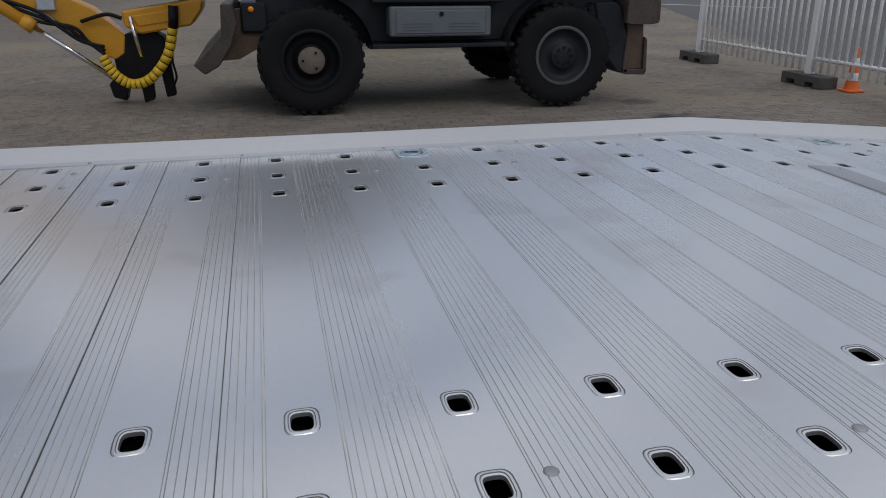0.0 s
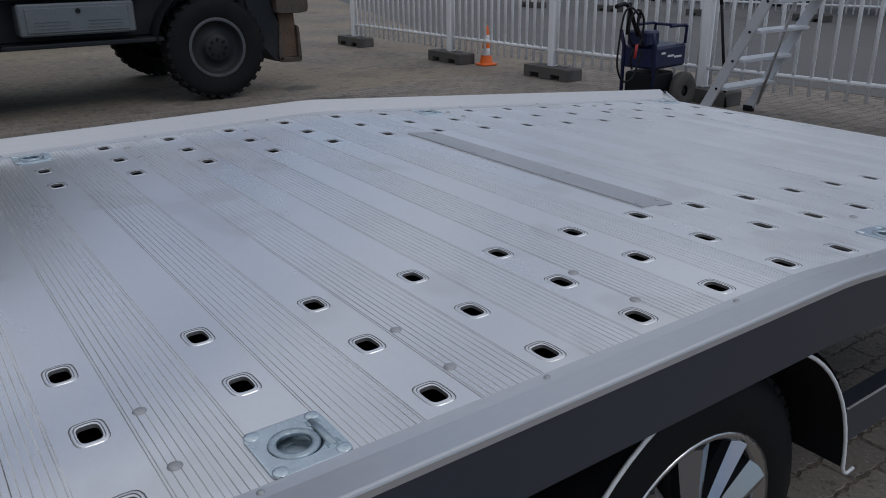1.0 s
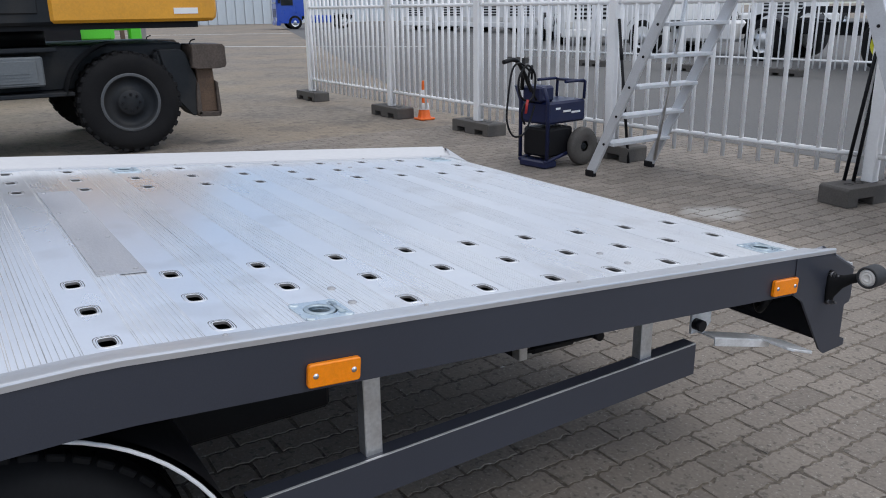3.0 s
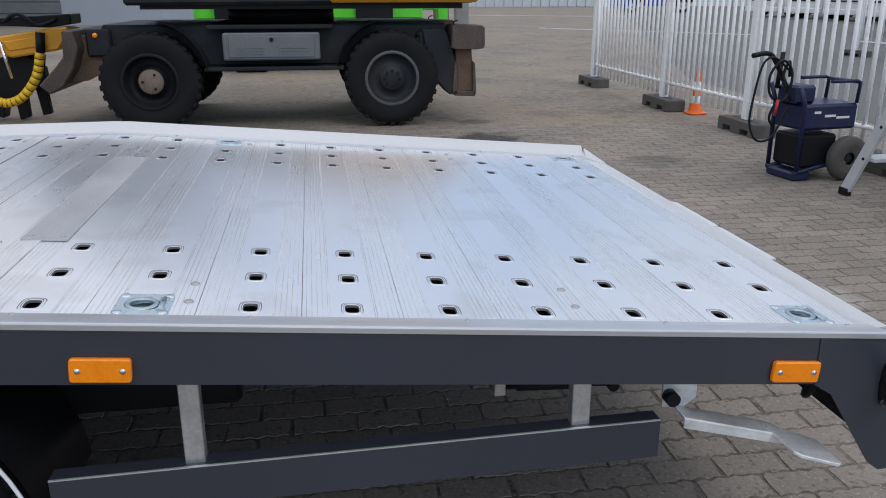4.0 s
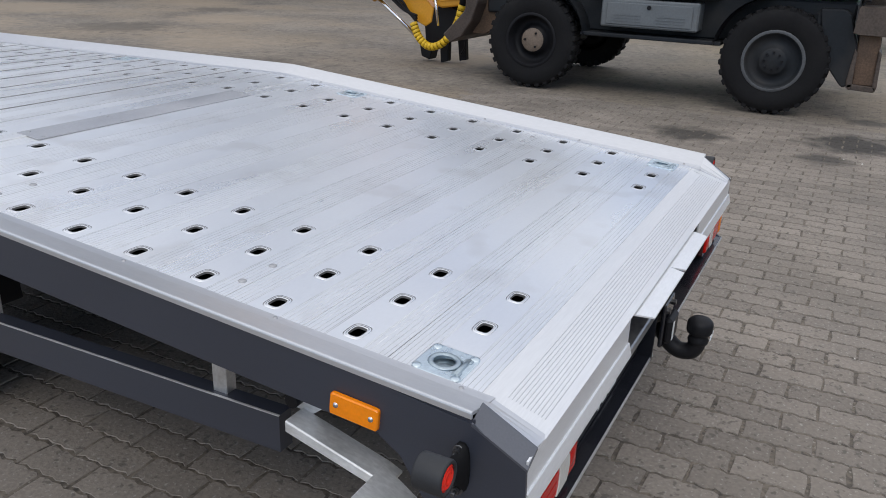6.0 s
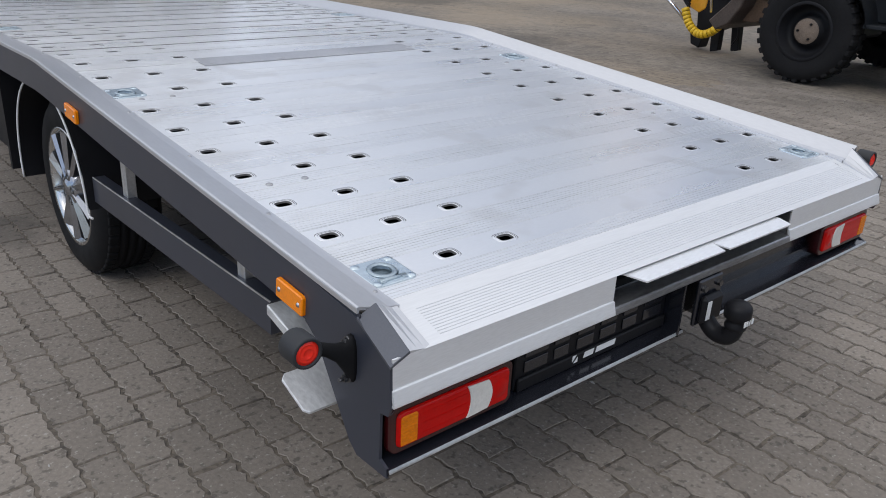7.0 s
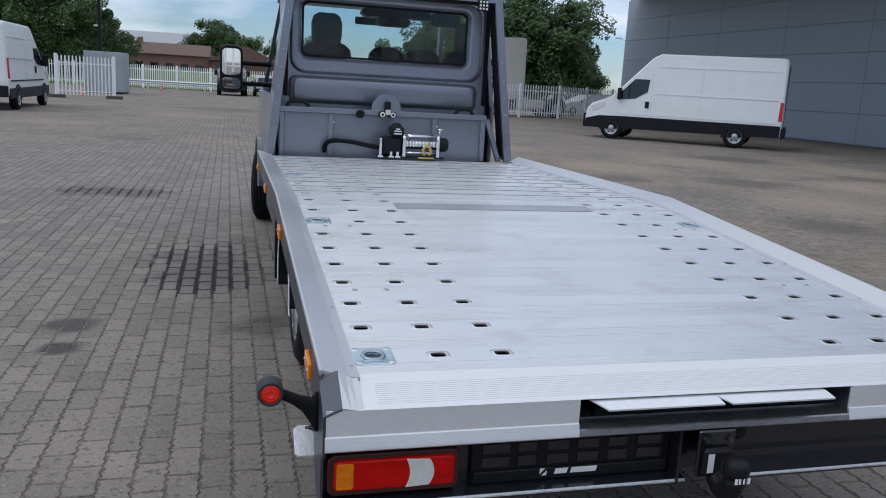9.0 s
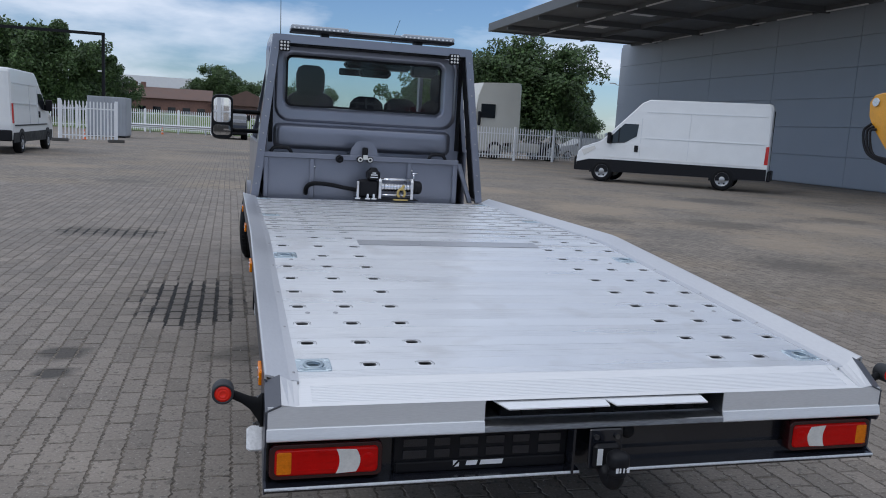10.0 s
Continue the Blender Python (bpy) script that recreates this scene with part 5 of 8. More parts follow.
cyl(bm, (0.335, YH - 0.12, 1.04), (0.335, YH - 0.12, 1.105), 0.005)
cyl(bm, (0.318, YH - 0.12, 1.105), (0.365, YH - 0.12, 1.11), 0.006)
part("clutch_lever", bm, CHROME, winch)
bm = bmesh.new()
for w, z in ((0.03, 1.098), (0.055, 1.082), (0.06, 1.062)):
    box(bm, -0.0125 - w / 2, YH - 0.1925, z, -0.0125 + w / 2, YH - 0.1898, z + 0.008)
part("winch_print", bm, LETTER, winch)

# cab
cab = thing("cab", "", "")
cab.parent = truck
cab["label"] = "metallic grey two-door cab with a rear window"
YC = 4.84
WX, WZ = -0.036, 1.822


def yl(pts, y):
    return [(p[0], y, p[1]) for p in pts]


bm = bmesh.new()
outer = rrect(-0.015, 1.48, 1.72, 1.40, 0.12, 5)
loops = [yl(outer, YC + 0.08), yl(rrect(-0.015, 1.48, 1.68, 1.37, 0.11, 5), YC + 0.01), yl(rrect(-0.01, 1.80, 1.58, 0.64, 0.12, 5), YC + 0.01),
         yl(rrect(-0.012, 1.80, 1.565, 0.625, 0.12, 5), YC - 0.004), yl(rrect(-0.02, 1.80, 1.535, 0.595, 0.11, 5), YC - 0.022), yl(rrect(-0.02, 1.80, 1.52, 0.58, 0.11, 5), YC - 0.024), yl(rrect(WX, WZ, 1.41, 0.49, 0.08, 5), YC - 0.022), yl(rrect(WX, WZ, 1.385, 0.465, 0.07, 5), YC - 0.014), yl(rrect(WX, WZ, 1.355, 0.43, 0.055, 5), YC + 0.012), yl(rrect(WX, WZ, 1.345, 0.42, 0.05, 5), YC + 0.05)]
loft(bm, loops, cap=(False, False), smooth=False)
part("rear_wall", bm, CABGREY, cab)
bm = bmesh.new()
PX = -0.03
loft(bm, [yl(rrect(PX, 1.358, w, h, r, 5), YC + d) for w, h, r, d in ((1.56, 0.22, 0.06, 0.012), (1.535, 0.205, 0.055, 0.006), (1.515, 0.192, 0.05, -0.010), (1.50, 0.18, 0.046, -0.026), (1.48, 0.165, 0.042, -0.036), (1.45, 0.14, 0.036, -0.040), (1.30, 0.05, 0.02, -0.041))], cap=(False, True), smooth=True)
part("pressed_panel", bm, CABGREY, cab)
for z, w in ((2.10, 1.50),):
    bm = bmesh.new()
    loft(bm, [[(-w / 2 + dx, YC + dy, z + dz) for dy, dz in ((0.012, -0.016), (-0.010, -0.008), (-0.010, 0.008), (0.012, 0.016))] for dx in (0.0, w)])
    part("pressed_ridge", bm, CABGREY, cab)
# Black strips imitate the shade in the gap beside each post.
for x in (-0.845, 0.79):
    bm = bmesh.new()
    box(bm, x, YC - 0.004, 1.30, x + 0.035, YC + 0.02, 2.10, 0.003)
    part("gutter_shade", bm, CHASSIS, cab, "black strip standing in for the shaded gutter gap")
bm = bmesh.new()
loft(bm, [yl(rrect(WX, WZ, 1.35, 0.425, 0.05, 5), YC + 0.018), yl(rrect(WX, WZ, 1.315, 0.39, 0.045, 5), YC + 0.016)], cap=(False, False))
part("window_seal", bm, BLACK, cab, "black rubber window seal")
bm = bmesh.new()
f = bm.faces.new([bm.verts.new(p) for p in yl(rrect(WX, WZ, 1.325, 0.40, 0.045, 5), YC + 0.02)])
f.normal_update()
if f.normal.y > 0:
    f.normal_flip()
pane = part("window_pane", bm, GLASS, cab, "clear rear window pane")
pane.visible_shadow = False
# body shell: sides, roof, nose
bm = bmesh.new()
for s in (-1, 1):
    box(bm, min(s * 0.90, s * 0.935), YC + 0.08, 0.55, max(s * 0.90, s * 0.935), 7.4, 1.30, 0.012)
    loft(bm, [[(s * 0.89, y, 1.29), (s * 0.925, y, 1.29), (s * 0.82, y, 2.14), (s * 0.785, y, 2.14)] for y in (YC + 0.08, 5.25)])
    loft(bm, [[(s * 0.89, y, 1.29), (s * 0.925, y, 1.29), (s * 0.80, y - 0.55, 2.12), (s * 0.765, y - 0.55, 2.12)] for y in (6.80, 6.90)])
prism(bm, [(YC + 0.05, 2.14), (YC + 0.12, 2.20), (5.4, 2.245), (6.1, 2.23), (6.35, 2.15), (6.3, 2.12), (6.0, 2.17), (YC + 0.1, 2.13)], "x", -0.82, 0.82)
box(bm, -0.93, YC + 0.09, 0.55, 0.93, 7.4, 0.62)
prism(bm, [(6.75, 1.05), (6.75, 1.42), (7.2, 1.30), (7.5, 1.10), (7.6, 0.6), (7.4, 0.55), (7.0, 0.9)], "x", -0.92, 0.92)
part("body_shell", bm, CABGREY, cab)
bm = bmesh.new()
f = bm.faces.new([bm.verts.new(p) for p in ((-0.80, 6.335, 2.13), (0.80, 6.335, 2.13), (0.88, 7.0, 1.415), (-0.88, 7.0, 1.415))])
f.normal_update()
if f.normal.y > 0:
    f.normal_flip()
ws = part("windscreen", bm, GLASS, cab, "raked windscreen")
ws.visible_shadow = False
for x, w, zs, rest in ((-0.46, 0.26, 1.75, True), (0.06, 0.19, 1.735, False), (0.38, 0.19, 1.735, False), (0.78, 0.24, 1.75, True)):
    bm = bmesh.new()
    t = bmesh.new()
    loft(t, [[(p[0], 5.35 + p[1], z) for p in rrect(x, 0, w * k * 1.7, 0.16 * k, 0.06 * k, 4)] for z, k in ((1.0, 1.0), (zs - 0.14, 1.0), (zs - 0.05, 0.92), (zs - 0.01, 0.7), (zs + 0.01, 0.45))], smooth=True)
    add(bm, t)
    if rest:
        t = bmesh.new()
        loft(t, [[(p[0], 5.34 + p[1], z) for p in rrect(x, 0, w * k, 0.11 * k, 0.05 * k, 4)] for z, k in ((zs - 0.06, 0.95), (1.76, 0.92), (1.80, 0.98), (1.91, 1.0), (1.965, 0.86), (1.99, 0.55))], smooth=True)
        add(bm, t)
    box(bm, x - w * 0.7, 5.30, 0.80, x + w * 0.7, 5.85, 1.02, 0.04)
    part("seat", bm, SEATFABRIC, cab, "dark fabric seat with headrest" if rest else "dark fabric seat back")
bm = bmesh.new()
box(bm, -0.05, 6.02, 2.05, 0.62, 6.24, 2.125, 0.03)
box(bm, 0.10, 6.05, 1.97, 0.42, 6.20, 2.06, 0.03)
box(bm, 0.62, 6.00, 2.0, 0.9, 6.10, 2.12, 0.02)
part("roof_console", bm, BLACK, cab, "dark overhead shelf")
bm = bmesh.new()
prism(bm, [(6.35, 0.95), (6.30, 1.28), (6.45, 1.38), (6.98, 1.40), (7.0, 0.95)], "x", -0.88, 0.88)
part("dashboard", bm, BLACK, cab)
bm = bmesh.new()
tube(bm, [(-0.48 + 0.19 * math.cos(a), 6.18 + 0.06 * math.sin(a), 1.30 + 0.18 * math.sin(a)) for a in [2 * math.pi * i / 24 for i in range(25)]], 0.015, 8, cap=False)
box(bm, 0.03 - 0.12, 6.22, 1.98, 0.03 + 0.12, 6.25, 2.05, 0.01)
cyl(bm, (0.03, 6.23, 2.04), (0.03, 6.30, 2.13), 0.012)
part("steering_wheel", bm, BLACK, cab)
# light bar and aerials on the headboard
bm = bmesh.new()
box(bm, -0.70, YH + 0.02, 2.195, 0.66, YH + 0.20, 2.215, 0.004)
for x in (-0.42, 0.36):
    box(bm, x - 0.03, YH + 0.05, 2.165, x + 0.03, YH + 0.17, 2.2)
bar_ = part("light_bar", bm, BLACK, truck, "low LED warning light bar")
for x0, x1 in ((-0.70, -0.235), (0.215, 0.66)):
    bm = bmesh.new()
    box(bm, x0, YH + 0.02, 2.212, x1, YH + 0.20, 2.250, 0.010)
    part("lens_cover", bm, BARLENS, bar_, "clear ribbed lens cover")
    k = 0
    while x0 + 0.03 + k * 0.035 < x1 - 0.02:
        bm = bmesh.new()
        box(bm, x0 + 0.02 + k * 0.035, YH + 0.017, 2.218, x0 + 0.036 + k * 0.035, YH + 0.021, 2.232, 0.002)
        part("led_cell", bm, WHITE, bar_)
        k += 1
bm = bmesh.new()
box(bm, -0.225, YH + 0.03, 2.206, 0.205, YH + 0.19, 2.236, 0.006)
part("light_bar_middle", bm, CONTAINER, bar_)
bm = bmesh.new()
cyl(bm, (-0.73, YH + 0.9, 2.24), (-0.74, YH + 0.86, 2.66), 0.004, 0.002, 6)
cyl(bm, (0.36, YH + 1.4, 2.24), (0.40, YH + 1.1, 2.50), 0.003, 0.002, 6)
part("aerial", bm, BLACK, truck)
# door mirrors
for s in (-1, 1):
    bm = bmesh.new()
    for z in (1.36, 1.55):
        cyl(bm, (s * 0.87, 6.38, z), (s * 1.22, 6.28, z), 0.022)
    t = bmesh.new()
    loft(t, [[(p[0], y, p[1]) for p in rrect(s * 1.235, 1.49, 0.20 * k, 0.42 * k, 0.06 * k, 4)] for y, k in ((6.20, 1.0), (6.24, 1.04), (6.32, 0.9), (6.35, 0.5))], smooth=True)
    add(bm, t)
    mir = part("door_mirror", bm, BLACK, cab, "tall black door mirror")
    bm = bmesh.new()
    bm.faces.new([bm.verts.new((p[0], 6.189 - 0.008 * (p[1] - 1.555), p[1])) for p in rrect(s * 1.235, 1.555, 0.165, 0.24, 0.04, 4)])
    bm.faces.new([bm.verts.new((p[0], 6.189 - 0.06 * (p[1] - 1.36), p[1])) for p in rrect(s * 1.235, 1.36, 0.165, 0.10, 0.03, 4)])
    part("mirror_glass", bm, MIRROR, mir)
# wheel arches over the front tyres
for s in (-1, 1):
    bm = bmesh.new()
    arc = [(WY_F + 0.44 * math.cos(radians(a)), WR + 0.03 + 0.44 * math.sin(radians(a))) for a in range(0, 181, 12)]
    loft(bm, [[(s * 0.80, y, z) for y, z in arc], [(s * 0.985, y, z) for y, z in arc]], closed=False, smooth=True)
    loft(bm, [[(s * 0.985, y, z) for y, z in arc], [(s * 0.975, WY_F + (y - WY_F) * 1.12, WR + (z - WR) * 1.12) for y, z in arc]], closed=False)
    part("wheel_arch", bm, CABGREY, cab)


# ---- wheeled excavator ----
exc = thing("wheeled_excavator", "yellow wheeled excavator with dark chassis and dozer blade", "excavator")
XE = 6.52
def exc_wheel(x, y, s):
    h = thing("wheel", "", "", Matrix.Translation((x, y, 0.525)))
    h.parent = exc
    bm = bmesh.new()
    lathe(bm, [(0.27, -0.03 * s), (0.30, 0.0), (0.42, 0.012 * s), (0.485, -0.005 * s), (0.505, -0.04 * s), (0.505, -0.24 * s), (0.48, -0.27 * s), (0.30, -0.28 * s)], (0, 0, 0), (1, 0, 0), 40)
    part("tyre", bm, RUBBER_DUST, h, "dusty lugged tyre")
    for off, a, b in ((0.0, -0.005, -0.135), (0.5, -0.145, -0.275)):
        bm = bmesh.new()
        box(bm, min(a * s, b * s), -0.029, 0.44, max(a * s, b * s), 0.029, 0.518, 0.008)
        lug = part("tread_lug", bm, RUBBER_DUST, h)
        for k in range(30):
            m = Matrix.Rotation(2 * math.pi * (k + off) / 30, 4, "X")
            if k:
                share("tread_lug", lug.data, h, m)
            else:
                lug.matrix_basis = m
    return h


def exc_rim(h, s, deep, hub):
    bm = bmesh.new()
    if deep:
        lathe(bm, [(0.285, 0.0), (0.272, -0.01 * s), (0.262, -0.14 * s), (0.16, -0.16 * s), (0.14, -0.06 * s), (0, -0.06 * s)], (0, 0, 0), (1, 0, 0), 30)
    else:
        lathe(bm, [(0.285, 0.0), (0.265, 0.004 * s), (0.255, -0.04 * s), (0.20, -0.055 * s), (0.12, -0.05 * s), (0.11, 0.0), (0, 0.002 * s)], (0, 0, 0), (1, 0, 0), 30)
    part("rim", bm, BLACK if deep else DARKGREY, h, "dark steel rim")
    bm = bmesh.new()
    o = -0.06 * s if deep else 0.004 * s
    lathe(bm, [(0, o + 0.012 * s), (0.115, o + 0.010 * s), (0.13, o)], (0, 0, 0), (1, 0, 0), 20)
    part("hub", bm, hub, h)
    for k in range(3 if deep else 8):
        a = 2 * math.pi * k / (3 if deep else 8)
        bm = bmesh.new()
        cyl(bm, (o, 0.085 * math.cos(a), 0.085 * math.sin(a)), (o + 0.03 * s, 0.085 * math.cos(a), 0.085 * math.sin(a)), 0.013, n=6, smooth=False)
        part("wheel_nut", bm, BLACK, h)
    bm = bmesh.new()
    lathe(bm, [(0.27, 0.006 * s), (0.29, 0.01 * s), (0.30, 0.004 * s)], (0, 0, 0), (1, 0, 0), 32)
    part("rim_flange", bm, BLACK if deep else RIMGREY, h)


HUBBROWN = mat("dusty_hub_steel", (0.20, 0.155, 0.12), 0.7, 0.2, var=0.3, scale=10, fine=80, bump=0.3)
for s, x in ((-1, XE), (1, XE + 2.4)):
    for y, deep in ((3.06, True), (0.50, False)):
        exc_rim(exc_wheel(x, y, s), s, deep, HUBBROWN if deep else DARKGREY)
bm = bmesh.new()
box(bm, XE + 0.28, -0.15, 0.66, XE + 2.1, 3.55, 1.10, 0.02)
box(bm, XE + 0.06, 1.12, 1.055, XE + 2.3, 2.45, 1.10, 0.01)
box(bm, XE + 0.02, 1.02, 0.625, XE + 0.30, 2.50, 0.665, 0.008)
for y in (3.06, 0.50):
    cyl(bm, (XE + 0.2, y, 0.525), (XE + 2.2, y, 0.525), 0.11)
    box(bm, XE + 0.9, y - 0.2, 0.42, XE + 1.5, y + 0.2, 0.72, 0.04)
part("chassis", bm, DARKGREY, exc, "dark grey chassis")
for y, yc in ((2.48, 3.06), (1.08, 0.50)):
    bm = bmesh.new()
    d = 1 if yc > y else -1
    arc = [(yc - d * 0.60 * math.cos(radians(a)), 0.55 + 0.58 * math.sin(radians(a))) for a in range(8, 86, 8)]
    loft(bm, [[(XE - 0.01, p[0], p[1]) for p in arc], [(XE + 0.32, p[0], p[1]) for p in arc], [(XE + 0.32, p[0] , p[1] + 0.02) for p in arc], [(XE - 0.01, p[0], p[1] + 0.02) for p in arc]], closed=False)
    part("fender", bm, DARKGREY, exc)
bm = bmesh.new()
box(bm, XE + 0.03, 1.27, 0.735, XE + 0.30, 2.29, 1.02, 0.015)
tool = part("tool_box", bm, MIDGREY, exc, "grey steel tool box")
bm = bmesh.new()
box(bm, XE + 0.018, 1.33, 0.765, XE + 0.032, 2.23, 0.985, 0.006)
part("tool_box_door", bm, MIDGREY, tool)
for k in range(3):
    for y in (1.40, 1.86):
        bm = bmesh.new()
        box(bm, XE + 0.012, y, 0.80 + k * 0.03, XE + 0.02, y + 0.30, 0.808 + k * 0.03)
        part("louvre", bm, MIDGREY, tool)
bm = bmesh.new()
cyl(bm, (XE + 0.02, 1.78, 0.95), (XE + 0.005, 1.78, 0.95), 0.022)
part("latch", bm, BLACK, tool)
# slewing ring and upper body
bm = bmesh.new()
cyl(bm, (XE + 1.2, 1.7, 1.10), (XE + 1.2, 1.7, 1.28), 0.62, n=32)
part("slewing_ring", bm, BLACK, exc)
bm = bmesh.new()
prism(bm, [(-0.42, 1.32), (-0.45, 1.40), (-0.42, 2.10), (-0.20, 2.25), (1.4, 2.30), (1.7, 2.3), (3.2, 2.2), (3.25, 1.30)], "x", XE + 0.02, XE + 2.38, bev=0.03)
upper = part("upper_body", bm, DARKGREY, exc, "dark grey engine hood")
bm = bmesh.new()
prism(bm, [(-0.46, 1.325), (-0.49, 1.40), (-0.47, 1.95), (1.15, 1.95), (1.15, 1.325)], "x", XE - 0.01, XE + 2.41, bev=0.03)
part("counterweight", bm, YELLOW, upper, "yellow counterweight")
bm = bmesh.new()
box(bm, XE + 0.0, 1.25, 1.42, XE + 0.03, 1.65, 2.3, 0.008)
part("engine_door", bm, DARKGREY, upper)
bm = bmesh.new()
box(bm, XE - 0.016, -0.28, 1.40, XE - 0.010, -0.03, 1.46)
part("decal", bm, LETTER, upper)
bm = bmesh.new()
box(bm, XE + 0.10, -0.3, 1.26, XE + 2.3, 3.1, 1.325)
part("belly_plate", bm, BLACK, upper)
bm = bmesh.new()
prism(bm, [(2.30, 1.9), (2.30, 3.15), (2.55, 3.30), (4.0, 3.30), (4.35, 2.4), (4.2, 1.5)], "x", XE + 0.1, XE + 1.05, bev=0.03)
part("operator_cab", bm, DARKGLASS, upper, "dark glazed operator cab")
# outriggers at the rear: a tapering arm, a channel-shaped leg and a flat pad folded over its top
for xx in (XE + 0.02, XE + 1.95):
    bm = bmesh.new()
    box(bm, xx + 0.06, -0.05, 0.62, xx + 0.38, 0.2, 1.02, 0.03)
    prism(bm, [(0.16, 1.04), (-0.06, 1.045), (-0.12, 1.00), (-0.215, 0.72), (-0.205, 0.36), (-0.165, 0.325), (-0.13, 0.345), (0.07, 0.58)], "x", xx + 0.03, xx + 0.36, bev=0.012)
    leg = part("outrigger", bm, DARKGREY, exc, "folded outrigger leg")
    bm = bmesh.new()
    loft(bm, [[(x, -0.345 + (y + 0.345) * k, 0.955 + (z - 0.955) * k) for y, z in ((-0.160, 0.845), (-0.168, 1.065), (-0.185, 1.085), (-0.50, 1.082), (-0.528, 1.055), (-0.532, 0.87), (-0.515, 0.838), (-0.43, 0.826), (-0.20, 0.830))] for x, k in ((xx - 0.055, 0.96), (xx - 0.045, 1.0), (xx + 0.40, 1.0), (xx + 0.41, 0.96))])
    part("outrigger_pad", bm, PADSTEEL, leg, "worn scraped steel pad")
    bm = bmesh.new()
    prism(bm, [(-0.215, 0.832), (-0.400, 0.832), (-0.418, 0.55), (-0.425, 0.36), (-0.235, 0.36), (-0.225, 0.55)], "x", xx + 0.045, xx + 0.30, bev=0.01)
    part("outrigger_shoe", bm, RUST, leg, "rusty brown leg plate")
    for poly in ([(-0.205, 0.70), (-0.232, 0.66), (-0.238, 0.345), (-0.190, 0.325), (-0.180, 0.40)], [(-0.405, 0.70), (-0.435, 0.675), (-0.452, 0.36), (-0.440, 0.315), (-0.412, 0.345)], [(-0.190, 0.345), (-0.205, 0.318), (-0.430, 0.308), (-0.448, 0.33), (-0.44, 0.36), (-0.20, 0.372)]):
        bm = bmesh.new()
        prism(bm, poly, "x", xx + 0.005, xx + 0.34, bev=0.006)
        part("outrigger_cheek", bm, PADSTEEL, leg)
    bm = bmesh.new()
    tube(bm, curve_pts([(xx + 0.1, -0.19, 1.08), (xx + 0.1, -0.21, 1.12), (xx + 0.08, -0.25, 1.135)], 4), 0.008, 6)
    part("bent_hook", bm, BLACK, leg)
# dozer blade at the front
bm = bmesh.new()
sec = [(3.87, 1.06), (3.885, 0.80), (3.97, 0.70), (4.16, 0.51), (4.06, 0.42), (3.92, 0.50), (3.80, 0.68), (3.73, 0.88), (3.77, 1.06)]
prism(bm, sec, "x", XE - 0.02, XE + 2.42, bev=0.012)
part("dozer_blade", bm, BLADE, exc, "worn brown dozer blade")
bm = bmesh.new()
box(bm, XE + 0.2, 3.45, 0.78, XE + 2.2, 3.70, 1.06, 0.02)
part("blade_carrier", bm, DARKGREY, exc)
for xx in (XE + 0.25, XE + 1.9):
    bm = bmesh.new()
    prism(bm, [(3.50, 0.66), (3.50, 1.0), (3.78, 1.0), (3.86, 0.62), (3.90, 0.52), (3.74, 0.53)], "x", xx, xx + 0.14)
    part("blade_arm", bm, RUST, exc)
bm = bmesh.new()
lathe(bm, [(0, 0.012), (0.024, 0.01), (0.028, 0)], (XE + 0.19, 3.60, 1.0), (-1, 0, 0), 14)
part("amber_lamp", bm, ORANGE, exc)
# folded boom, stick and tool hanging ahead of the blade
XB = XE + 1.28
bm = bmesh.new()
prism(bm, [(7.46, 2.32), (7.54, 2.22), (7.52, 2.02), (7.42, 1.86), (7.08, 1.50), (5.62, 0.92), (5.14, 0.51), (5.02, 0.46), (4.93, 0.52), (4.90, 0.70), (5.20, 0.98), (5.53, 1.14), (6.60, 1.82), (7.10, 2.30), (7.30, 2.35)],
      "x", XB - 0.15, XB + 0.15, bev=0.012)
boom = part("stick", bm, YELLOW, exc, "yellow excavator stick")
bm = bmesh.new()
def spar(pts, w):
    for (p, hp), (q, hq) in zip(pts, pts[1:]):
        d = Vector((0, q[0] - p[0], q[1] - p[1])).normalized()
        nrm = Vector((0, -d.z, d.y))
        def lp(c, h):
            c = Vector((XB, c[0], c[1]))
            return [c + nrm * h + Vector((w, 0, 0)), c + nrm * h - Vector((w, 0, 0)), c - nrm * h - Vector((w, 0, 0)), c - nrm * h + Vector((w, 0, 0))]
        loft(bm, [lp(p, hp), lp(q, hq)])
spar([((7.16, 2.12), 0.13), ((5.3, 3.5), 0.26), ((2.9, 2.2), 0.24)], 0.13)
part("boom", bm, YELLOW, exc, "yellow folded boom")
bm = bmesh.new()
cyl(bm, (XB - 0.175, 7.40, 2.22), (XB - 0.14, 7.40, 2.22), 0.06, n=18)
part("pivot_pin", bm, STEEL, boom)
for k in range(3):
    bm = bmesh.new()
    tube(bm, curve_pts([(XB - 0.17, 7.42 - 0.05 * k, 1.92 - 0.04 * k), (XB - 0.22, 7.50 - 0.06 * k, 1.80), (XB - 0.22, 7.38 - 0.05 * k, 1.50), (XB - 0.2, 7.0, 1.36 + 0.03 * k), (XB - 0.2, 6.4, 1.18 + 0.03 * k)], 6)[:-1] + curve_pts([(XB - 0.2, 6.4, 1.18 + 0.03 * k), (XB - 0.22, 5.75, 0.98 - 0.05 * k), (XB - 0.24, 5.5 - 0.06 * k, 0.80), (XB - 0.22, 5.32 - 0.03 * k, 0.66), (XB - 0.25, 5.10, 0.60 - 0.04 * k)], 6), 0.019, 8)
    part("hydraulic_hose", bm, BLACK, boom, "black hydraulic hose")
bm = bmesh.new()
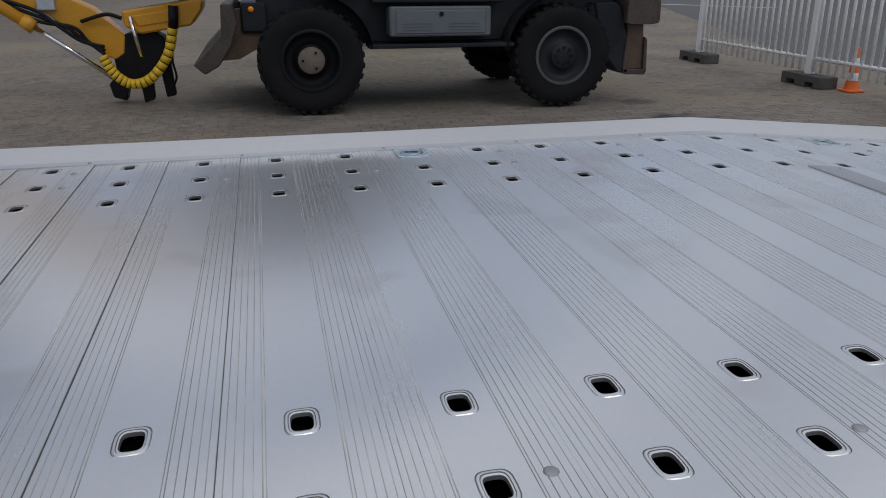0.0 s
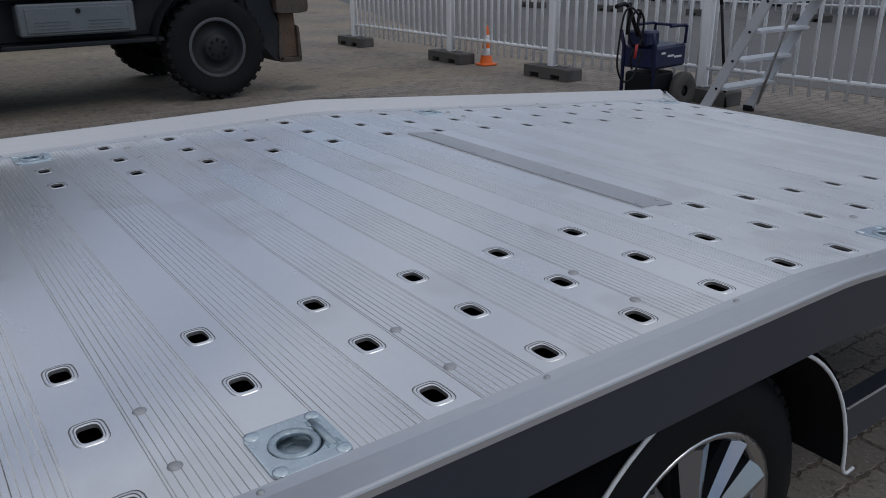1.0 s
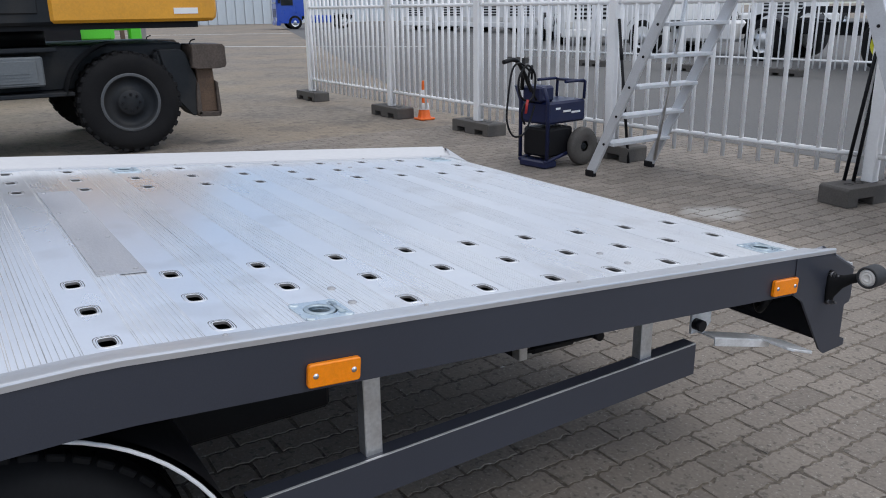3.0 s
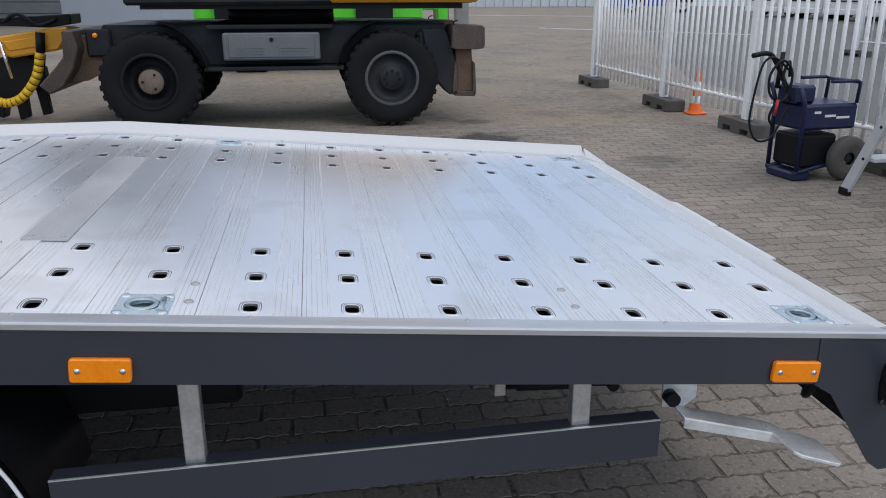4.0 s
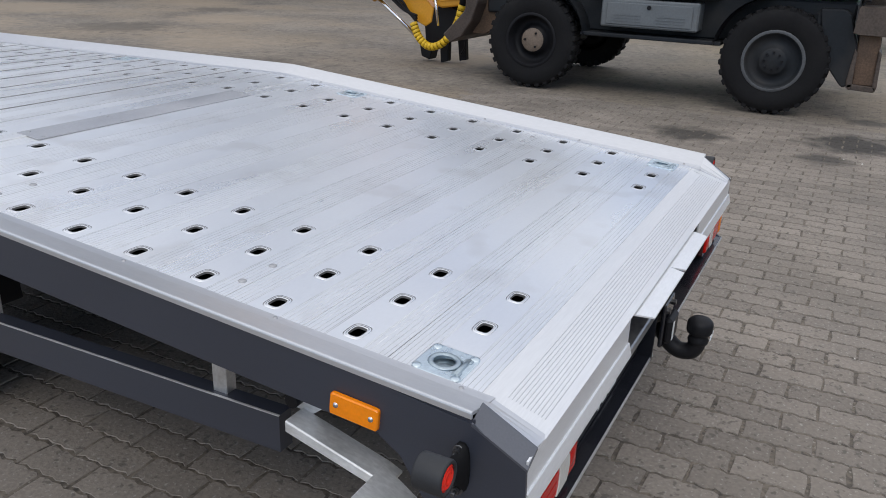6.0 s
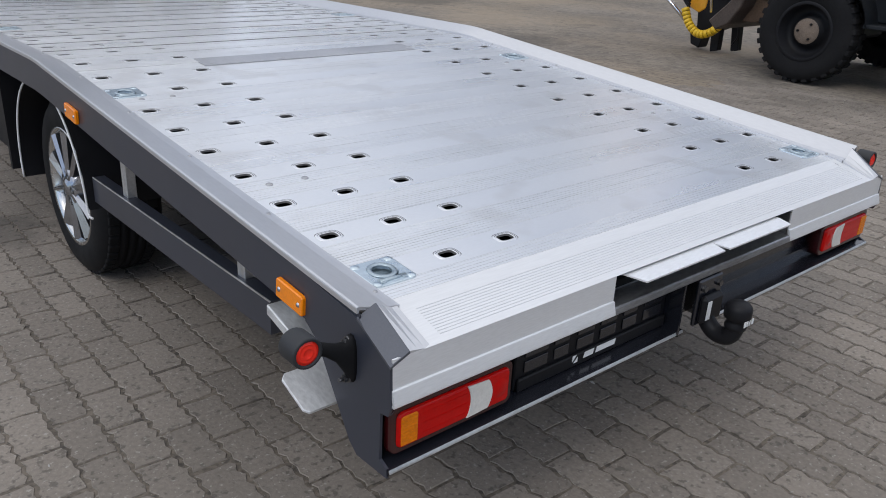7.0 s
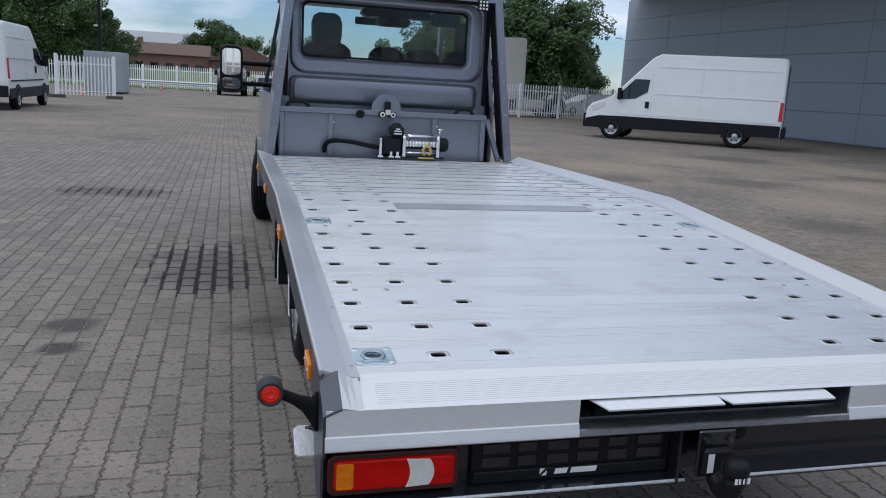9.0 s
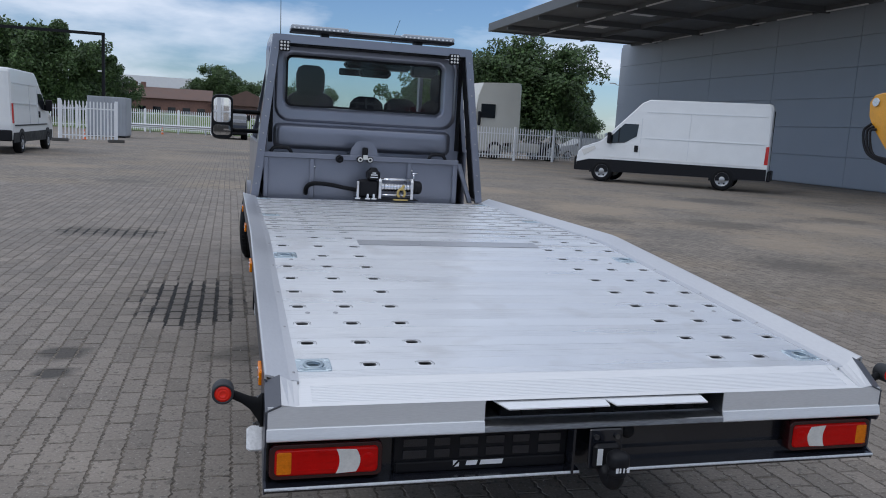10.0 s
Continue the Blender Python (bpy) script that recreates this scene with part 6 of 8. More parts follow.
box(bm, XB - 0.2, 5.52, 0.96, XB - 0.13, 5.70, 1.08, 0.01)
part("valve_block", bm, GALV, boom)
bm = bmesh.new()
prism(bm, [(5.02, 0.60), (4.90, 0.72), (4.68, 0.76), (4.52, 0.68), (4.52, 0.50), (4.66, 0.32), (4.92, 0.20), (5.02, 0.28), (5.04, 0.46)], "x", XB - 0.14, XB + 0.2, bev=0.012)
part("linkage", bm, BLACK, boom, "black quick coupler")
bm = bmesh.new()
prism(bm, [(4.90, 0.95), (4.25, 1.05), (4.08, 1.06), (4.10, 0.96), (4.22, 0.80), (4.74, 0.72), (4.88, 0.80)], "x", XB - 0.26, XB + 0.26, bev=0.02)
prism(bm, [(4.80, 0.90), (4.32, 0.975), (4.33, 0.86), (4.74, 0.80)], "x", XB - 0.275, XB - 0.255, bev=0.006)
part("rotator", bm, YELLOW, boom, "yellow rotator housing")
bm = bmesh.new()
prism(bm, [(4.93, 1.08), (4.93, 1.15), (4.05, 1.20), (4.05, 1.09), (4.30, 1.05)], "x", XB - 0.22, XB + 0.22, bev=0.01)
tube(bm, curve_pts([(XB - 0.2, 4.8, 1.1), (XB - 0.26, 4.6, 1.2), (XB - 0.26, 4.4, 1.08), (XB - 0.22, 4.2, 1.14)], 6), 0.022, 8)
tube(bm, curve_pts([(XB - 0.2, 5.3, 0.85), (XB - 0.24, 5.05, 0.92), (XB - 0.24, 4.9, 0.88)], 6), 0.02, 8)
part("tool_head", bm, BLACK, boom, "black tool head with hoses")
bm = bmesh.new()
cyl(bm, (XB - 0.22, 5.78, 0.83), (XB - 0.20, 5.06, 0.28), 0.026)
part("piston_rod", bm, CHROME, boom, "chrome piston rod")
bm = bmesh.new()
cyl(bm, (XB - 0.3, 4.81, 0.90), (XB - 0.3, 4.745, 0.50), 0.02)
part("piston_rod", bm, CHROME, boom)
bm = bmesh.new()
cyl(bm, (XB - 0.22, 6.6, 1.42), (XB - 0.22, 5.76, 0.815), 0.062)
cyl(bm, (XB - 0.22, 5.84, 0.872), (XB - 0.22, 5.74, 0.80), 0.075)
part("ram_barrel", bm, YELLOW, boom)
bm = bmesh.new()
prism(bm, [(5.13, 0.20), (5.10, 0.06), (4.97, 0.02), (4.93, 0.20), (5.0, 0.34)], "x", XB - 0.1, XB + 0.1, bev=0.01)
prism(bm, [(4.82, 0.32), (4.68, 0.32), (4.68, 0.03), (4.79, 0.0)], "x", XB - 0.12, XB - 0.02, bev=0.01)
prism(bm, [(4.62, 0.42), (4.50, 0.42), (4.47, 0.05), (4.57, 0.03)], "x", XB + 0.0, XB + 0.1, bev=0.01)
prism(bm, [(4.95, 0.28), (4.95, 0.50), (4.50, 0.60), (4.48, 0.38)], "x", XB - 0.1, XB + 0.2, bev=0.01)
tube(bm, curve_pts([(XB - 0.1, 4.42, 0.75), (XB - 0.12, 4.46, 0.45), (XB - 0.1, 4.44, 0.25), (XB - 0.06, 4.52, 0.12)], 6), 0.012, 6)
part("grab", bm, BLACK, boom, "black hydraulic grab")
hose = curve_pts([(XB - 0.30, 5.12, 0.50), (XB - 0.32, 5.02, 0.33), (XB - 0.32, 4.86, 0.225), (XB - 0.32, 4.66, 0.29), (XB - 0.31, 4.48, 0.52), (XB - 0.30, 4.40, 0.80)], 8)
bm = bmesh.new()
tube(bm, hose, 0.042, 10)
part("hose", bm, BLACK, boom)
for a, b in zip(hose[::2], hose[1::2]):
    bm = bmesh.new()
    d = (b - a) * 0.36
    cyl(bm, a - d, b + d, 0.052, n=12)
    part("hose_coil", bm, HOSEYELLOW, boom, "yellow spiral hose guard")
bm = bmesh.new()
cyl(bm, (XB - 0.30, 4.40, 0.78), (XB - 0.28, 4.38, 1.0), 0.05)
part("hose_elbow", bm, BLACK, boom)


# ---- fence, cone and equipment ----
def foot_block(fence, x, y, rot=0.0):
    bm = bmesh.new()
    prism(bm, [(-0.37, 0.0), (-0.26, 0.0), (-0.26, 0.06), (-0.10, 0.06), (-0.10, 0.0), (0.10, 0.0), (0.10, 0.06), (0.26, 0.06), (0.26, 0.0), (0.37, 0.0), (0.37, 0.125), (0.355, 0.14), (-0.355, 0.14), (-0.37, 0.125)],
          "y", -0.13, 0.13, bev=0.004)
    b = part("foot_block", bm, FOOTBLOCK, fence, "dark grey-brown plastic foot block")
    b.matrix_basis = pose(x, y, 0, 0, 0, rot)
    for d in (-0.22, -0.11, 0.11, 0.22):
        bm = bmesh.new()
        lathe(bm, [(0.028, 0.0), (0.03, 0.002), (0.034, 0.002), (0.036, 0.0)], (d, 0, 0.1405), (0, 0, 1), 12)
        part("socket_hole", bm, BLACK, b)
    return b


def fence_panel(f, x0, x1, y0, y1, n, h=2.0, bar=0.0185):
    L = math.hypot(x1 - x0, y1 - y0)
    m = Matrix.Translation((x0, y0, 0)) @ Matrix.Rotation(math.atan2(y1 - y0, x1 - x0), 4, "Z")
    for z in (0.33, 1.45, h - 0.1):
        bm = bmesh.new()
        cyl(bm, (0.0, 0.0, z), (L, 0.0, z), 0.021, n=10)
        part("fence_rail", bm, WHITEFENCE, f).matrix_basis = m
    bm = bmesh.new()
    cyl(bm, (0, 0, 0.17), (0, 0, h), bar, n=8)
    ob = part("bar", bm, WHITEFENCE, f)
    for k in range(n):
        p = m @ Matrix.Translation((L * (k + 0.5) / n, 0, 0))
        if k == 0:
            ob.matrix_basis = p
        else:
            share("bar", ob.data, f, p)


POSTS = [(10.1, -3.09), (7.44, -3.10), (5.46, -3.16), (3.40, -3.28), (0.92, -3.52), (-1.4, -3.75), (-3.8, -4.0)]


def bar_fence(label, posts, counts, turned=()):
    """A run of bar panels between posts, each post standing in a foot block."""
    f = thing("bar_fence", label, "fence", pose(0, 0, 0))
    for i, (a, b) in enumerate(zip(posts, posts[1:])):
        fence_panel(f, a[0], b[0], a[1], b[1], counts[min(i, len(counts) - 1)])
    for i, p in enumerate(posts):
        bm = bmesh.new()
        box(bm, p[0] - 0.045, p[1] - 0.045, 0.14, p[0] + 0.045, p[1] + 0.045, 2.05, 0.006)
        part("fence_post", bm, WHITEFENCE, f)
        foot_block(f, p[0], p[1], 82 if i in turned else 0)
    return f


bar_fence("white painted steel bar fence on plastic foot blocks", POSTS, (19, 15), (4,))

cone = thing("traffic_cone", "orange and white plastic traffic cone", "traffic cone", pose(6.87, -3.27, 0))
bm = bmesh.new()
prism(bm, rrect(0, 0, 0.23, 0.23, 0.04, 3), "z", 0, 0.025, bev=0.006)
part("cone_base", bm, CONEORANGE, cone)
bm = bmesh.new()
lathe(bm, [(0.092, 0.025), (0.082, 0.05), (0.066, 0.16), (0.042, 0.34), (0.025, 0.50), (0.024, 0.505), (0, 0.505)], (0, 0, 0), (0, 0, 1), 24)
body = part("cone_body", bm, CONEORANGE, cone)
for z0, z1, r0, r1 in ((0.13, 0.22, 0.0722, 0.0590), (0.31, 0.39, 0.0470, 0.0378)):
    bm = bmesh.new()
    lathe(bm, [(r0, z0), (r0 + 0.001, z0 + 0.002), (r1 + 0.001, z1 - 0.002), (r1, z1)], (0, 0, 0), (0, 0, 1), 24)
    part("reflective_band", bm, LETTER, body)

# step ladders with wide treads
def step_ladder(x, y, lean, label, rot=0.0):
    """Two raked stiles with flat treads, leaning along -x and rising past eye height."""
    l = thing("step_ladder", label, "ladder", pose(x, y, 0, 0, 0, rot), "step ladders")
    H = 2.75
    for s in (0, 1):
        bm = bmesh.new()
        yy = -0.36 + 0.72 * s
        w = 0.012 if lean > 0 else 0.0
        prism(bm, [(-0.012 - w, 0.03), (0.092 + w, 0.03), (0.092 + w + lean * H, H), (-0.012 - w + lean * H, H)], "y", yy - 0.014, yy + 0.014, bev=0.003)
        st = part("stile", bm, LADDER, l, "aluminium stile")
        bm = bmesh.new()
        box(bm, -0.012, yy - 0.022, 0.0, 0.09, yy + 0.022, 0.055, 0.006)
        part("rubber_foot", bm, BLACK, st)
        for k in range(10):
            z = 0.30 + 0.245 * k
            bm = bmesh.new()
            cyl(bm, (0.037 + lean * z, yy - 0.02, z), (0.037 + lean * z, yy + 0.02, z), 0.011, n=8)
            part("bolt", bm, BLACK, st)
    for k in range(10):
        z = 0.30 + 0.245 * k
        bm = bmesh.new()
        box(bm, -0.045 + lean * z, -0.345, z - 0.014, 0.115 + lean * z, 0.345, z + 0.014, 0.004)
        part("tread", bm, LADDER, l, "flat aluminium tread")
    d = math.copysign(1, lean)
    if lean < 0:
        bm = bmesh.new()
        tube(bm, [(lean * 1.5, 0.25, 1.5), (-0.12, -0.25, 0.1)], 0.014, 8)
        part("diagonal_brace", bm, GALV, l)
    else:
        for yy in (-0.36, 0.36):
            bm = bmesh.new()
            cyl(bm, (0.15, yy - 0.012, 0.04), (0.15, yy + 0.012, 0.04), 0.04, n=14)
            box(bm, 0.06, yy - 0.016, 0.05, 0.17, yy + 0.016, 0.10, 0.004)
            part("castor", bm, BLACK, l)
    return l


step_ladder(2.75, -2.83, -0.53, "aluminium step ladder leaning beside the fence")
step_ladder(-0.03, -3.02, 0.40, "aluminium step ladder with castors beside the fence")

# pressure washer on two wheels
wash = thing("pressure_washer", "navy blue wheeled pressure washer with black hoses", "pressure washer", pose(3.44, -2.57, 0, 0, 0, 97))
bm = bmesh.new()
box(bm, -0.26, -0.18, 0.40, 0.24, 0.18, 0.60, 0.02)
body = part("upper_housing", bm, NAVY, wash, "navy blue housing")
bm = bmesh.new()
box(bm, -0.12, -0.16, 0.10, 0.22, 0.16, 0.36, 0.02)
part("lower_housing", bm, BLACK, wash, "black lower housing")
bm = bmesh.new()
box(bm, 0.10, -0.12, 0.60, 0.28, 0.12, 0.74, 0.02)
part("control_box", bm, NAVY, wash)
bm = bmesh.new()
for w, z, c in ((0.10, 0.50, 0), (0.06, 0.53, 0.12), (0.12, 0.485, -0.12)):
    box(bm, c - w / 2, 0.181, z, c + w / 2, 0.183, z + 0.018)
part("printed_label", bm, LETTER, body)
bm = bmesh.new()
for s in (-1, 1):
    tube(bm, [(0.24, s * 0.17, 0.08), (0.24, s * 0.17, 0.60), (0.30, s * 0.17, 0.74)], 0.018, 8)
    tube(bm, [(-0.24, s * 0.17, 0.60), (-0.25, s * 0.17, 0.76), (-0.22, s * 0.17, 0.77), (0.02, s * 0.17, 0.77)], 0.014, 8)
    tube(bm, [(-0.26, s * 0.16, 0.16), (0.26, s * 0.16, 0.06)], 0.018, 8)
tube(bm, [(-0.24, -0.17, 0.76), (-0.24, 0.17, 0.76)], 0.014, 8)
box(bm, 0.10, -0.17, 0.0, 0.26, 0.17, 0.07, 0.015)
part("carrying_frame", bm, NAVY, wash)
bm = bmesh.new()
tube(bm, curve_pts([(0.28, 0.0, 0.70), (0.42, 0.0, 0.92), (0.50, 0.0, 0.98), (0.63, 0.0, 0.965)], 5), 0.019, 10)
tube(bm, [(0.30, -0.1, 0.7), (0.28, -0.1, 0.98)], 0.018, 8)
part("push_handle", bm, BLACK, wash, "black push handle")
for s in (-1, 1):
    bm = bmesh.new()
    lathe(bm, [(0.05, -0.03), (0.10, -0.045), (0.16, -0.045), (0.175, -0.025), (0.175, 0.025), (0.16, 0.045), (0.10, 0.045), (0.05, 0.03)], (-0.18, s * 0.22, 0.175), (0, 1, 0), 24)
    part("wheel", bm, FOOTBLOCK, wash, "dusty rubber wheel")
bm = bmesh.new()
cyl(bm, (-0.18, -0.24, 0.175), (-0.18, 0.24, 0.175), 0.03)
part("axle", bm, DARKGREY, wash)
bm = bmesh.new()
tube(bm, curve_pts([(0.34, 0.06, 0.86), (0.47, 0.05, 0.95), (0.56, 0.04, 0.90), (0.61, 0.04, 0.66), (0.63, 0.05, 0.46), (0.57, 0.07, 0.33), (0.46, 0.09, 0.34), (0.39, 0.10, 0.46), (0.34, 0.10, 0.58)], 6), 0.009, 8)
tube(bm, curve_pts([(0.30, 0.05, 0.60), (0.47, 0.06, 0.66), (0.50, 0.06, 0.82), (0.41, 0.07, 0.93), (0.32, 0.08, 0.84), (0.34, 0.08, 0.66), (0.45, 0.09, 0.60), (0.48, 0.08, 0.50), (0.42, 0.06, 0.42)], 6), 0.010, 8)
tube(bm, curve_pts([(0.26, -0.02, 0.80), (0.33, 0.05, 0.92), (0.38, 0.06, 0.80), (0.30, 0.08, 0.62)], 6), 0.011, 8)
part("hose", bm, BLACK, wash, "black coiled hose")
bm = bmesh.new()
cyl(bm, (0.46, 0.11, 0.52), (0.44, 0.11, 0.64), 0.012)
part("lance_grip", bm, mat("red_plastic", (0.45, 0.03, 0.03), 0.45), wash, "red lance grip")

# long brooms leaning on the fence
for x0, y0, x1, y1, h, lab in ((1.045, -3.40, 0.97, -3.56, 1.55, "black broom pole leaning on a fence post"), (0.985, -3.42, 0.955, -3.585, 1.50, "black broom pole leaning on a fence post"),
                               (3.02, -3.16, 3.31, -3.24, 1.30, "thin black pole leaning on the fence")):
    b = thing("broom", lab, "broom", pose(0, 0, 0), "brooms")
    z0 = 0.142 if x0 < 2 else 0.0
    bm = bmesh.new()
    cyl(bm, (x0, y0, z0), (x1, y1, h), 0.014, n=8)
    part("pole", bm, BLACK, b)
    bm = bmesh.new()
    p, q = Vector((x0, y0, z0)), Vector((x1, y1, h))
    cyl(bm, p.lerp(q, 0.72), p.lerp(q, 0.80), 0.016, n=8)
    part("grip_band", bm, mat("red_tape", (0.35, 0.03, 0.03), 0.5) if x0 < 2 else BLACK, b)

# tall wheeled case by the fence
SLATE = mat("slate_plastic", (0.075, 0.10, 0.125), 0.5, 0.0, var=0.12, scale=4, fine=100, bump=0.1)
case = thing("wheeled_bin", "slate grey plastic bin on rubber wheels", "bin", pose(-0.82, -3.25, 0, 0, 0, -6))
bm = bmesh.new()
loft(bm, [[(p[0], p[1], z) for p in rrect(dx, 0, w, d, 0.05, 3)] for z, w, d, dx in ((0.08, 0.66, 0.46, 0.0), (0.10, 0.70, 0.50, 0), (1.0, 0.74, 0.54, 0), (1.25, 0.66, 0.50, -0.04), (1.33, 0.55, 0.44, -0.06))])
part("bin_body", bm, SLATE, case)
bm = bmesh.new()
for z in (0.46, 0.92):
    prism(bm, rrect(0, 0, 0.755, 0.555, 0.05, 3), "z", z, z + 0.025)
part("bin_band", bm, SLATE, case)
for s in (-1, 1):
    bm = bmesh.new()
    lathe(bm, [(0.02, -0.03), (0.10, -0.035), (0.115, -0.02), (0.115, 0.02), (0.10, 0.035), (0.02, 0.03)], (0.40, s * 0.2, 0.115), (0, 1, 0), 20)
    part("wheel", bm, RUBBER_DUST, case)
bm = bmesh.new()
tube(bm, [(0.36, -0.2, 0.95), (0.44, -0.2, 1.12), (0.44, 0.2, 1.12), (0.36, 0.2, 0.95)], 0.018, 8)
part("bin_handle", bm, BLACK, case)


# ---- vans ----
# Grey for raised strips that draw the shade of panel gaps and creases.
PANELGAP = mat("panel_gap_shadow", (0.70, 0.71, 0.72), 0.6, var=0.1)
VANRIM = mat("dull_grey_rim", (0.42, 0.425, 0.43), 0.45, 0.4, var=0.12, scale=10, fine=80, bump=0.05)
def road_wheel(parent, x, y, s, r, w, rim_mat):
    bm = bmesh.new()
    lathe(bm, [(r * 0.6, 0), (r * 0.75, 0.012 * s), (r * 0.93, 0), (r, -0.03 * s), (r, -(w - 0.03) * s), (r * 0.9, -w * s)], (x, y, r), (1, 0, 0), 28)
    t = part("tyre", bm, RUBBER, parent)
    bm = bmesh.new()
    lathe(bm, [(r * 0.62, 0.004 * s), (r * 0.58, -0.01 * s), (r * 0.52, -0.03 * s), (r * 0.28, -0.02 * s), (r * 0.22, 0.012 * s), (0, 0.014 * s)], (x, y, r), (1, 0, 0), 20)
    part("rim", bm, rim_mat, t)
    for k in range(6):
        a = 2 * math.pi * k / 6
        bm = bmesh.new()
        cyl(bm, (x - 0.024 * s, y + r * 0.42 * math.cos(a), r + r * 0.42 * math.sin(a)), (x - 0.016 * s, y + r * 0.42 * math.cos(a), r + r * 0.42 * math.sin(a)), r * 0.075, n=8)
        part("rim_hole", bm, BLACK, t)


def panel_van(label, m, L, wb, front, H, paint, black_low, group="parked vans"):
    """A tall panel van, rear at y = 0, nose towards +y."""
    v = thing("panel_van", label, "van", m, group)
    W = 1.0

    def zc(z):
        return z if z < 1.36 else 1.36 + (z - 1.36) * (H - 1.36) / 1.59

    bm = bmesh.new()
    prof = [(0.02, 0.45), (0.0, 0.9), (0.02, H - 0.12), (0.06, H - 0.035), (0.16, H), (L - 2.45, H), (L - 2.2, H - 0.12), (L - 1.62, zc(2.23)), (L - 0.92, zc(1.50)), (L - 0.8, zc(1.42)), (L - 0.22, 1.20), (L - 0.06, 1.02), (L, 0.72), (L - 0.02, 0.42), (L - 0.1, 0.40), (0.1, 0.46)]
    loops = []
    for x, k in ((-W, 0.972), (-W + 0.05, 0.993), (-W + 0.16, 1.0), (W - 0.16, 1.0), (W - 0.05, 0.993), (W, 0.972)):
        loops.append([(x * (1.0 if z < 1.3 else 1.0 - 0.09 * (z - 1.3) / (H - 1.3)), L / 2 + (y - L / 2) * (k if z > 1.5 else 0.5 + k / 2), 0.36 + (z - 0.36) * (k * 0.5 + 0.5)) for y, z in prof])
    loft(bm, loops)
    body = part("van_body", bm, paint, v)
    ry, fy = L - front - wb, L - front
    for s in (-1, 1):
        def slab(poly, mt, nm, t=0.012):
            b = bmesh.new()
            def xs(z):
                return s * W * (1.0 if z < 1.3 else 1.0 - 0.09 * (z - 1.3) / (H - 1.3))
            loft(b, [[(xs(z) - s * 0.02, y, z) for y, z in poly], [(xs(z) + s * t, y, z) for y, z in poly]])
            return part(nm, b, mt, body)
        slab([(L - 2.12, zc(1.66)), (L - 2.16, zc(2.08)), (L - 1.66, zc(2.08)), (L - 1.22, zc(1.62)), (L - 1.12, 1.36), (L - 1.72, zc(1.42))], DARKGLASS, "side_window")
        slab([(L - 1.52, zc(1.40)), (L - 1.52, zc(1.94)), (L - 1.48, zc(1.90)), (L - 1.48, zc(1.40))], BLACK, "window_bar", 0.016)
        slab([(L - 2.28, 0.9), (L - 2.28, zc(2.3)), (L - 2.255, zc(2.3)), (L - 2.255, 0.9)], PANELGAP, "door_gap", 0.008)
        slab([(0.2, zc(1.60)), (0.2, zc(1.618)), (L - 2.4, zc(1.618)), (L - 2.4, zc(1.60))], PANELGAP, "body_crease", 0.008)
        slab([(0.2, H - 0.45), (0.2, H - 0.425), (L - 2.4, H - 0.425), (L - 2.4, H - 0.45)], PANELGAP, "body_crease", 0.008)
        slab([(L * 0.40, 0.92), (L * 0.40, H - 0.45), (L * 0.40 + 0.02, H - 0.45), (L * 0.40 + 0.02, 0.92)], PANELGAP, "door_gap", 0.008)
        slab([(0.05, 0.42), (0.05, 0.80), (L - 1.3, 0.80), (L - 0.5, 0.78), (L - 0.05, 0.66), (L - 0.05, 0.36)] if black_low else [(0.05, 0.36), (0.05, 0.66), (L - 0.2, 0.70), (L - 0.2, 0.36)], BLACK, "sill_cladding", 0.014)
        slab([(0.25, 0.86), (0.25, 0.90), (L - 1.0, 0.92), (L - 1.0, 0.88)], paint if black_low else BLACK, "rub_strip", 0.016)
        slab([(L - 2.20, 1.12), (L - 2.20, 1.34), (L - 2.07, 1.34), (L - 2.07, 1.12)], BLACK, "door_handle", 0.02)
        slab([(0.03, 0.95), (0.03, 1.55), (0.13, 1.55), (0.15, 0.95)], RED, "tail_light", 0.012)
        slab([(L - 0.30, 0.90), (L - 0.72, 1.16), (L - 0.66, 1.26), (L - 0.20, 1.08)], CLEAR, "head_light", 0.012)
        for y in (ry, fy):
            b = bmesh.new()
            arc = [(y + 0.44 * math.cos(radians(a)), 0.34 + 0.44 * math.sin(radians(a))) for a in range(-4, 185, 12)]
            loft(b, [[(s * (W - 0.03), p[0], p[1]) for p in arc], [(s * (W + 0.018), p[0], p[1]) for p in arc]])
            part("wheel_arch", b, BLACK, body)
            road_wheel(v, s * (W + 0.021), y, s, 0.38 if black_low else 0.35, 0.22, VANRIM)
        b = bmesh.new()
        box(b, min(s * 1.0, s * 1.22), L - 1.25, 1.36, max(s * 1.0, s * 1.22), L - 1.13, 1.76, 0.03)
        part("door_mirror", b, BLACK, v)
    b = bmesh.new()
    box(b, -0.98, -0.10, 0.40, 0.98, 0.03, 0.74, 0.03)
    part("rear_bumper", b, BLACK, v)
    b = bmesh.new()
    loft(b, [[(-0.86, L - 1.02, zc(1.52)), (0.86, L - 1.02, zc(1.52)), (0.86, L - 0.93, zc(1.51)), (-0.86, L - 0.93, zc(1.51))], [(-0.80, L - 1.66, zc(2.16)), (0.80, L - 1.66, zc(2.16)), (0.80, L - 1.575, zc(2.19)), (-0.80, L - 1.575, zc(2.19))]])
    part("windscreen", b, DARKGLASS, v)
    b = bmesh.new()
    box(b, -0.98, L - 0.12, 0.36, 0.98, L + 0.05, 0.84, 0.03)
    part("front_bumper", b, BLACK, v)
    b = bmesh.new()
    for x in (-0.004,):
        box(b, x, -0.012, 0.7, x + 0.008, 0.03, H - 0.2)
    part("door_gap", b, BLACK, v)
    return v


